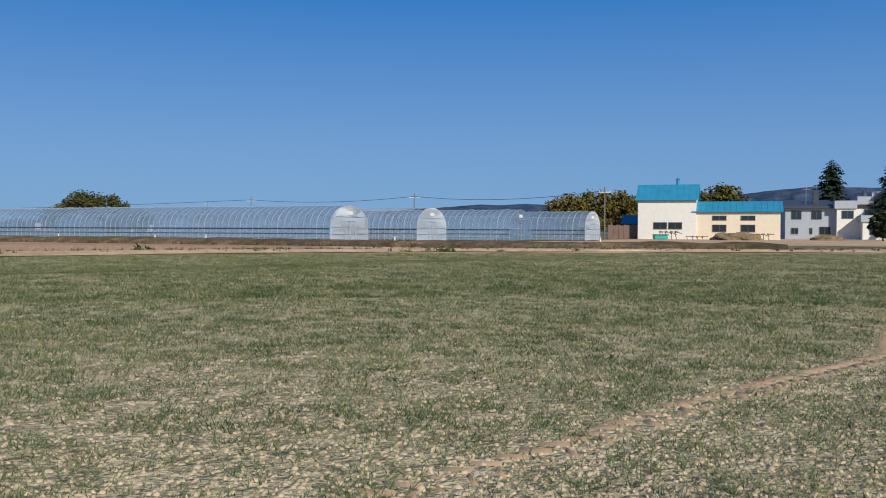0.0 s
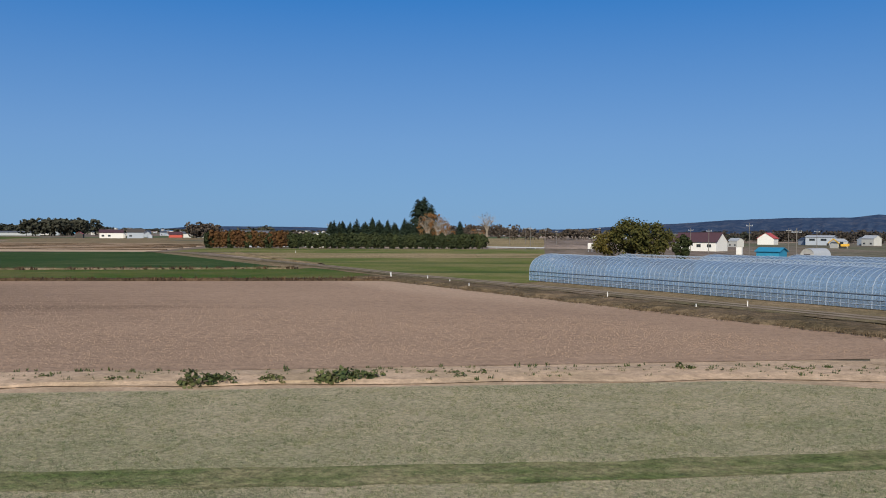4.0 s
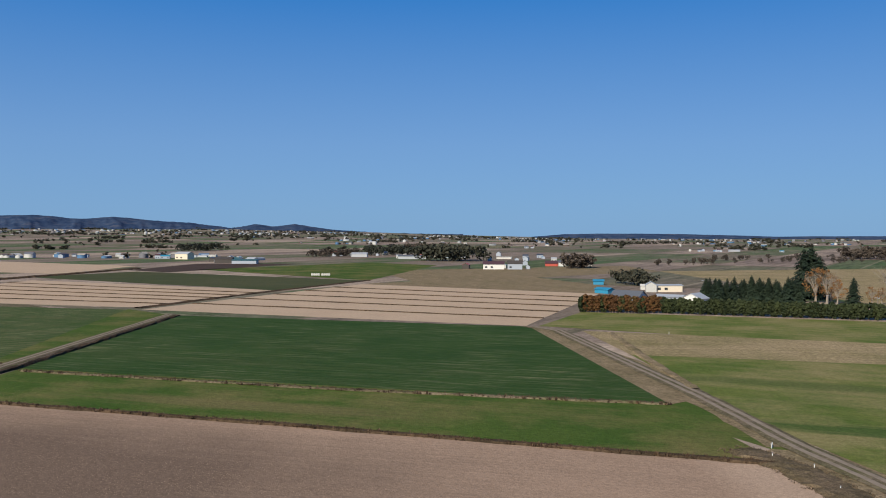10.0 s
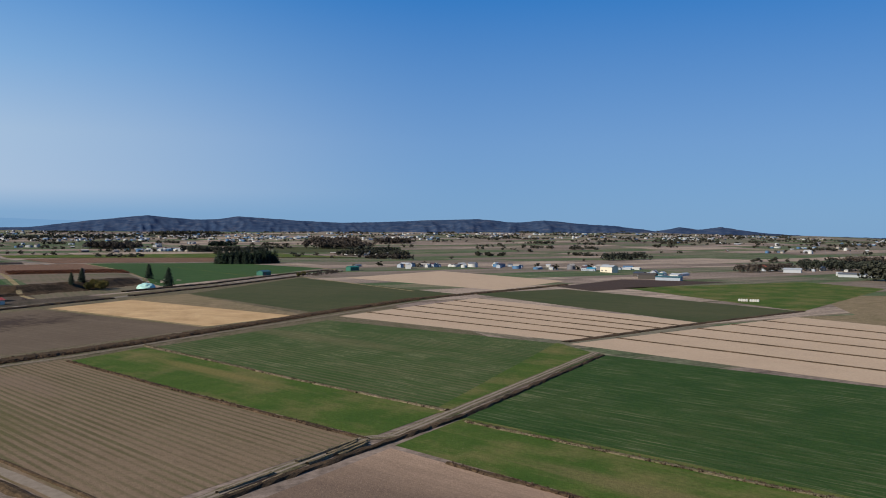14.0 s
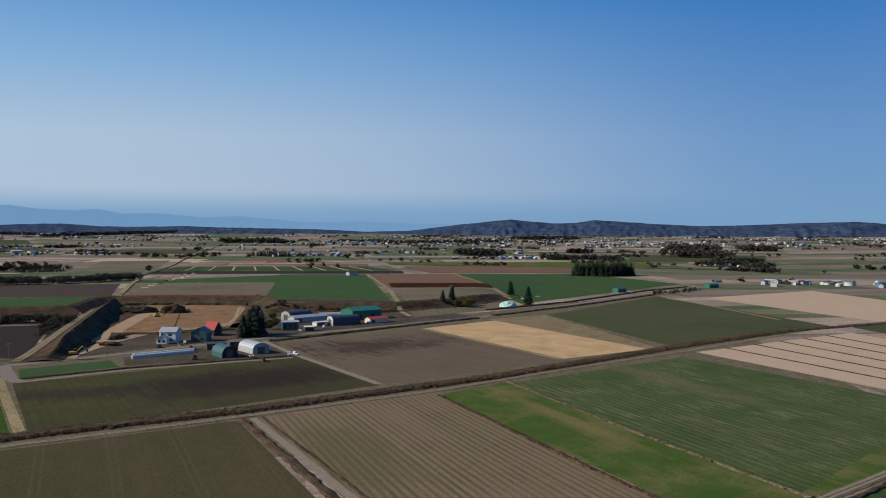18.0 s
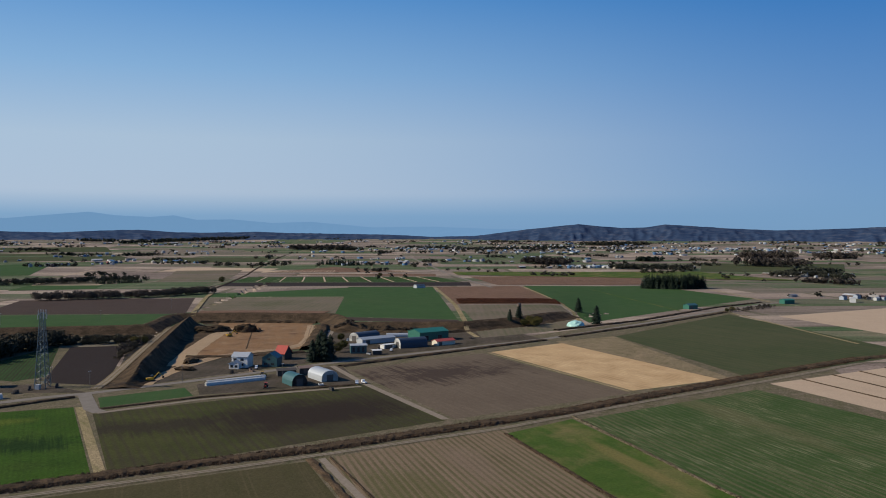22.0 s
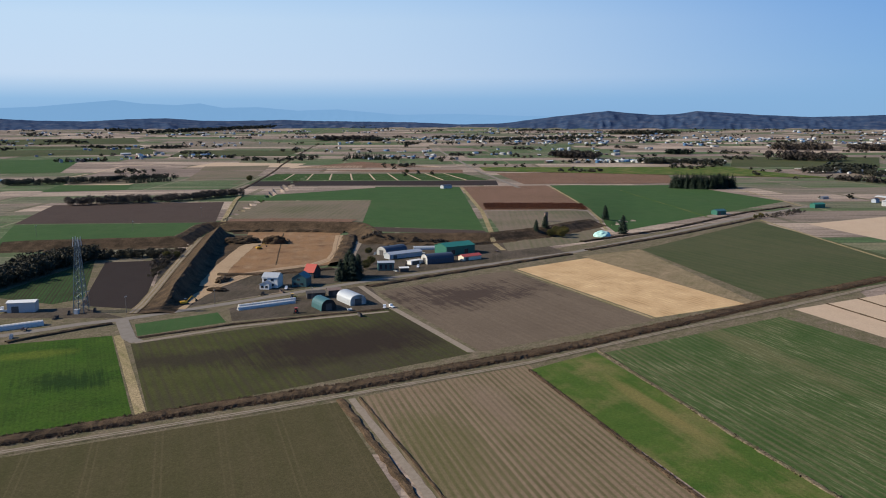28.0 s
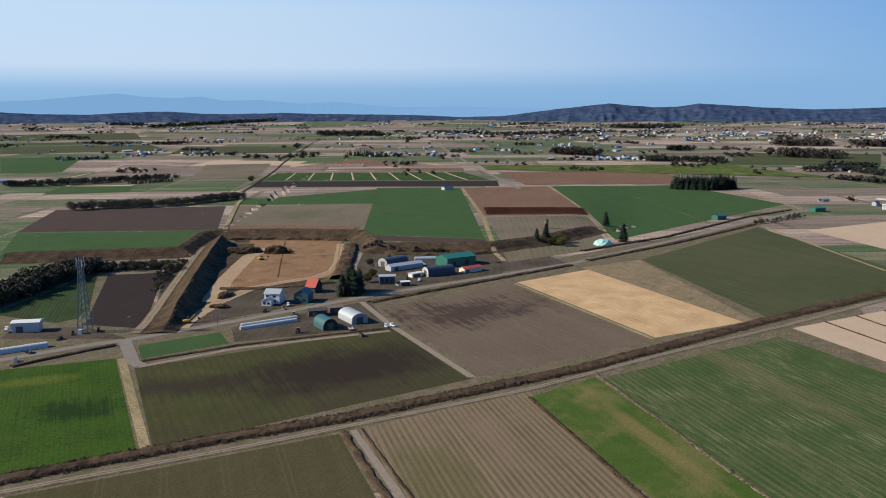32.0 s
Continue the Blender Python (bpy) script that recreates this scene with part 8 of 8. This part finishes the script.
weeds("weeds_edge", [[(-304.0, -99.9), (-226.8, -35.5), (-185.8, 0.3)], [(-344.0, -84.6), (-262.6, -21.2), (-213.7, 19.9)], [(-165.3, 15.4), (-123.9, 49.9), (-90.1, 77.1), (-68.9, 94.5)], [(-201.2, 23.2), (-146.0, 70.1), (-103.6, 111.4)]], 6, 0.5, 0.7, M_DEADWEED, "dry weeds along field edges")
weeds("weeds_verge", [[(-115, -48), (-38, 21), (-10, 43.5), (2, 49), (14, 49), (70, 50)]], 9, 0.2, 1.6, L_WEED, "small green weeds on the verge")


# ---- field details beyond the road ----
def grave(p, h):
    t = thing("grave_marker", at(p, rot=rnd.uniform(0, 40)), "small pale stone marker at the grove foot", "stone", "pale stones by the grove")
    bm = bmesh.new()
    box(bm, -0.9, -0.9, 0, 0.9, 0.9, 0.5)
    part("plinth", bm, M_CONC, t)
    bm = bmesh.new()
    box(bm, -0.45, -0.45, 0.5, 0.45, 0.45, h)
    bmesh.ops.bevel(bm, geom=bm.edges[:], offset=0.08, segments=1, affect="EDGES")
    part("stone", bm, M_WHITE, t)


for i in range(14):
    grave(((lambda a, b, u: (a[0] + (b[0] - a[0]) * u + rnd.uniform(-4, 4), a[1] + (b[1] - a[1]) * u + rnd.uniform(-4, 4)))((-1196.1, -181.1), (-1224.2, -134.8), (i + 0.5) / 14)), rnd.uniform(1.6, 2.6))

# rows of cut reddish crop
M_CROPROW = leaf_mat("red_brown_crop", (0.085, 0.032, 0.018), (0.14, 0.05, 0.026), (0.19, 0.08, 0.04))
ca, cb, cc, cd = (-842.6, -330.7), (-881.5, -237.0), (-829.3, -215.9), (-786.1, -306.0)
for k in range(6):
    u = (k + 0.5) / 6
    a = (ca[0] + (cd[0] - ca[0]) * u, ca[1] + (cd[1] - ca[1]) * u)
    b = (cb[0] + (cc[0] - cb[0]) * u, cb[1] + (cc[1] - cb[1]) * u)
    l = math.hypot(b[0] - a[0], b[1] - a[1])
    pl = [(a[0] + (b[0] - a[0]) * i / 150 + rnd.uniform(-0.8, 0.8), a[1] + (b[1] - a[1]) * i / 150 + rnd.uniform(-0.8, 0.8), 0.0, rnd.uniform(0, 6.28), (rnd.uniform(2.4, 3.4), rnd.uniform(1.6, 2.2))) for i in range(150)]
    merged("crop_row", WOOD[:3], pl, M_CROPROW, "row of standing red-brown crop", "crop")

# green plots with pale bunds
ga, gb, gc, gd = (-1225.5, -859.6), (-1367.6, -577.1), (-1224.2, -472.0), (-1086.5, -788.2)
field("field_green_plots", ga, gb, gc, gd, M_DKGREEN, "row of small green plots with pale bunds", 0.08)
for k in range(1, 10):
    u = k / 10
    strip("plot_bund", [(ga[0] + (gb[0] - ga[0]) * u, ga[1] + (gb[1] - ga[1]) * u), (gd[0] + (gc[0] - gd[0]) * u, gd[1] + (gc[1] - gd[1]) * u)], 2.6, M_RICE, "pale earth bund between green plots", 0.16, "bund", 0.2, 0.2, 6)
field("field_dark_strip", (-1064.9, -782.8), (-1217.5, -458.6), (-1120.4, -418.5), (-975.4, -731.4), M_BLACK, "dark ploughed strip", 0.07)
field("field_pale", (-1301.1, -924.7), (-1567.1, -888.9), (-1481.9, -625.4), (-1380.5, -580.5), M_RED, "dull mauve-brown stubble", 0.06)
field("field_yellow_green", (-1525.4, -609.2), (-1692.5, -178.9), (-1475.7, 4.0), (-1432.4, -561.1), M_GRASS, "band of yellow-green meadow", 0.7)
field("field_mauve", (-1389.3, -523.6), (-1537.0, -265.1), (-1279.7, -207.7), (-1153.1, -392.0), M_RED, "wide mauve-brown bare field", 0.4)
field("field_pale", (-1420.5, -1139.8), (-1473.3, -958.3), (-1385.5, -932.9), (-1288.6, -1106.7), M_RICE, "pale rice stubble", 0.06)
field("field_pale", (-1406.1, -946.7), (-1472.8, -829.3), (-1398.4, -793.4), (-1342.2, -916.2), M_RICE, "pale rice stubble", 0.06)
field("field_pale", (-1488.1, -794.1), (-1526.4, -703.5), (-1463.1, -640.0), (-1419.3, -745.7), M_RICE, "pale rice stubble", 0.06)
field("field_pale", (-964.7, -1045.6), (-1042.9, -963.4), (-932.2, -902.8), (-899.4, -991.6), M_RICE, "pale rice stubble", 0.06)
strip("far_road", [(-2147.1, -989.8), (-1551.1, -642.9), (-1271.7, -479.1), (-1086.7, -377.2)], 6.0, M_ROAD, "pale straight farm road on the plain", 0.2)
strip("far_road", [(-912.8, -693.6), (-1407.6, -973.7), (-2107.0, -1348.4)], 5.0, M_BANK, "dark drain between plots", 0.2, "ditch", 0.6)
strip("far_road", [(-922.9, -1068.4), (-1255.7, -1227.3), (-1356.1, -1206.8)], 5.0, M_RICE, "pale farm road on the plain", 0.2)
# wide plots on the far plain
field("field_green", (-1032, -1285), (-1262, -1568), (-1378, -1456), (-1097, -1214), M_EVEN, "far even green field", 0.25)
field("field_moss", (-1353, -1680), (-1651, -2047), (-1920, -1808), (-1621, -1441), M_MOSS, "far dull green field", 0.25)
field("field_moss", (-1519, -1351), (-1784, -1529), (-1885, -1234), (-1663, -1134), M_MOSS, "far dull green field", 0.25)
field("field_green", (-789, -910), (-892, -988), (-936, -898), (-856, -834), M_EVEN, "green field beside the bare trees", 0.25)
field("field_pale", (-902, -987), (-995, -1054), (-1052, -973), (-968, -902), M_FALLOW, "dull tan fallow field", 0.25)
field("field_moss", (-1696, -174), (-2027, -205), (-2076, 88), (-1771, 77), M_MOSS, "far dull green field", 0.25)
field("field_pale", (-1043, -897), (-1322, -1088), (-1399, -994), (-1145, -842), M_FALLOW, "dull mauve stubble field", 0.25)
field("field_moss", (-1721, -2134), (-1961, -2429), (-2302, -2191), (-1984, -1868), M_MOSS, "far dull green field", 0.25)
# silo in the small grove
t = thing("silo", at((-713.9, -222.7)), "small round weathered brick silo in a grove", "silo")
bm = bmesh.new()
rod(bm, (0, 0, -0.2), (0, 0, 7.6), 1.7, 1.7, 14)
part("shaft", bm, M_RUST, t)
bm = bmesh.new()
rod(bm, (0, 0, 7.6), (0, 0, 8.6), 1.9, 0.3, 14)
part("cap", bm, M_DARKW, t)


def rough_mound(name, p, rx, ry, h, rot, mat, label, seed):
    bm = bmesh.new()
    bmesh.ops.create_icosphere(bm, subdivisions=4, radius=1.0)
    for v in bm.verts:
        n = noise.noise(v.co * 2.4 + Vector((seed, 0, 0))) * 0.35 + noise.noise(v.co * 7 + Vector((seed, 3, 0))) * 0.1
        v.co = Vector((v.co.x * rx * (1 + n), v.co.y * ry * (1 + n), max(-0.2, min(0.75, v.co.z) * h * (1 + n) * 1.3)))
    me = bpy.data.meshes.new(name)
    bm.to_mesh(me)
    bm.free()
    me.materials.append(mat)
    ob = new(name, me)
    ob.matrix_basis = at(p, rot=rot)
    return tagged(ob, label, "mound")


rough_mound("earth_mound", (-542.8, -382.7), 3.5, 9, 5.5, 25, M_BANK, "uncut dark earth block on the levelled site", 1)
rough_mound("earth_mound", (-552.5, -380.1), 5, 4, 2.2, 25, M_PIT, "loose orange earth mound", 2)
rough_mound("earth_mound", (-537.2, -409.0), 8, 14, 4.0, 40, M_BANK, "weedy rise at the site corner", 3)
rough_mound("earth_mound", (-403.3, -322.0), 8, 4, 2.2, 20, M_BANK, "dark weedy mound at the yard edge", 4)
rough_mound("earth_mound", (-378.3, -306.3), 3, 6, 1.8, 20, M_BANK, "dark weedy mound at the yard edge", 5)
strip("site_line", [(-595.1, -410.8), (-511.3, -357.3), (-463.2, -326.3)], 0.9, M_BANK, "shallow drain across the levelled earth", 0.14, "ditch", 0.04, 0.2, 4)
gable_building("shed", (-951.5, 263.6), 30, 18, 10, 6.0, 2.0, M_CREAM, M_STEEL, "cream farm building with a pale roof", "shed", windows=[(2, 1.2, 2, 1.4), (8, 1.2, 2, 1.4)])
gable_building("shed", (-853.6, 270.1), 30, 12, 8, 3.6, 1.4, M_DARKW, M_NAVY, "low dark shed among farm buildings", "shed")
gable_building("shed", (-831.9, 281.5), 30, 14, 8, 3.4, 1.4, M_STEEL, M_TEAL, "long low pale shed with a green roof", "shed")
gable_building("shed", (-821.3, 296.5), 30, 10, 7, 3.4, 1.4, M_WHITE, M_STEEL, "small white shed at the field edge", "shed")

gable_building("house", (-567.5, 401.6), facing((-567.5, 401.6), (-557.7, 415.1)), 16.7, 9, 4.2, 2.2, M_WHITE, M_MAROON, "white farmhouse with a dull maroon roof on the plain", "house", windows=[(1.5, 1.2, 1.8, 1.3), (6.0, 1.2, 1.8, 1.3)])
gable_building("house", (-556.0, 417.3), facing((-556.0, 417.3), (-548.9, 426.6)), 11.7, 9, 4.6, 2.4, M_GREYW, M_DARKW, "grey farmhouse with a dark roof on the plain", "house", windows=[(1.5, 1.2, 1.8, 1.3)])
gable_building("house", (-591.7, 485.2), facing((-591.7, 485.2), (-584.7, 493.6)), 10.9, 8, 2.6, 2.2, M_REDROOF, M_MAROON, "dark red house among bare trees", "house")
gable_building("house", (-584.1, 494.3), facing((-584.1, 494.3), (-581.1, 500.9)), 7.2, 8, 3.4, 1.6, M_WHITE, M_SLATE, "white house with a grey roof among bare trees", "house")
gable_building("shed", (-840.4, 479.2), facing((-840.4, 479.2), (-818.8, 511.3)), 38.7, 10, 3.0, 1.4, M_STEEL, M_SLATE, "long grey shed on the plain", "shed")
gable_building("shed", (-936.4, 469.4), facing((-936.4, 469.4), (-926.1, 485.0)), 18.7, 10, 3.6, 1.6, M_STEEL, M_STEEL, "pale steel shed on the plain", "shed")
gable_building("barn", (-814.1, 262.6), facing((-814.1, 262.6), (-805.3, 276.5)), 16.5, 10, 4.0, 1.6, M_DARKW, M_DARKW, "black weathered barn on the plain", "barn")
gable_building("shed", (-788.2, 270.7), facing((-788.2, 270.7), (-775.0, 289.7)), 23.1, 9, 3.0, 1.0, M_GREYW, M_TEAL, "low grey shed beside a black barn", "shed")
gable_building("shed", (-368.2, 336.8), facing((-368.2, 336.8), (-364.2, 341.0)), 5.8, 5, 2.0, 0.8, M_BLUEROOF, M_BLUEROOF, "small bright blue shed behind the hedge", "shed")
gable_building("house", (-305.8, 320.3), facing((-305.8, 320.3), (-298.7, 332.4)), 14.0, 7, 3.2, 0.4, M_CREAM, M_STEEL, "cream house with a flat grey roof behind the hedge", "house", windows=[(1.5, 1.0, 1.6, 1.2), (5.0, 1.0, 1.6, 1.2)])


def guard_rail(a, b):
    l = math.hypot(b[0] - a[0], b[1] - a[1])
    t = thing("guard_rail", at(a, rot=facing(a, b)), "white steel guard rail along a road", "railing")
    for i in range(int(l / 4) + 1):
        bm = bmesh.new()
        rod(bm, (i * 4, 0, -0.2), (i * 4, 0, 0.9), 0.09, sides=6)
        part("post", bm, M_STEEL, t)
    bm = bmesh.new()
    box(bm, 0, -0.12, 0.5, l, -0.06, 0.85)
    part("rail", bm, M_STEEL, t)


guard_rail((-168.7, 289.4), (-145.2, 291.4))
strip("road_side", [(-183.5, 308.7), (-150.8, 302.6), (-125.9, 300.9)], 5.0, M_ROAD, "grey side road behind the meadow", 0.2)
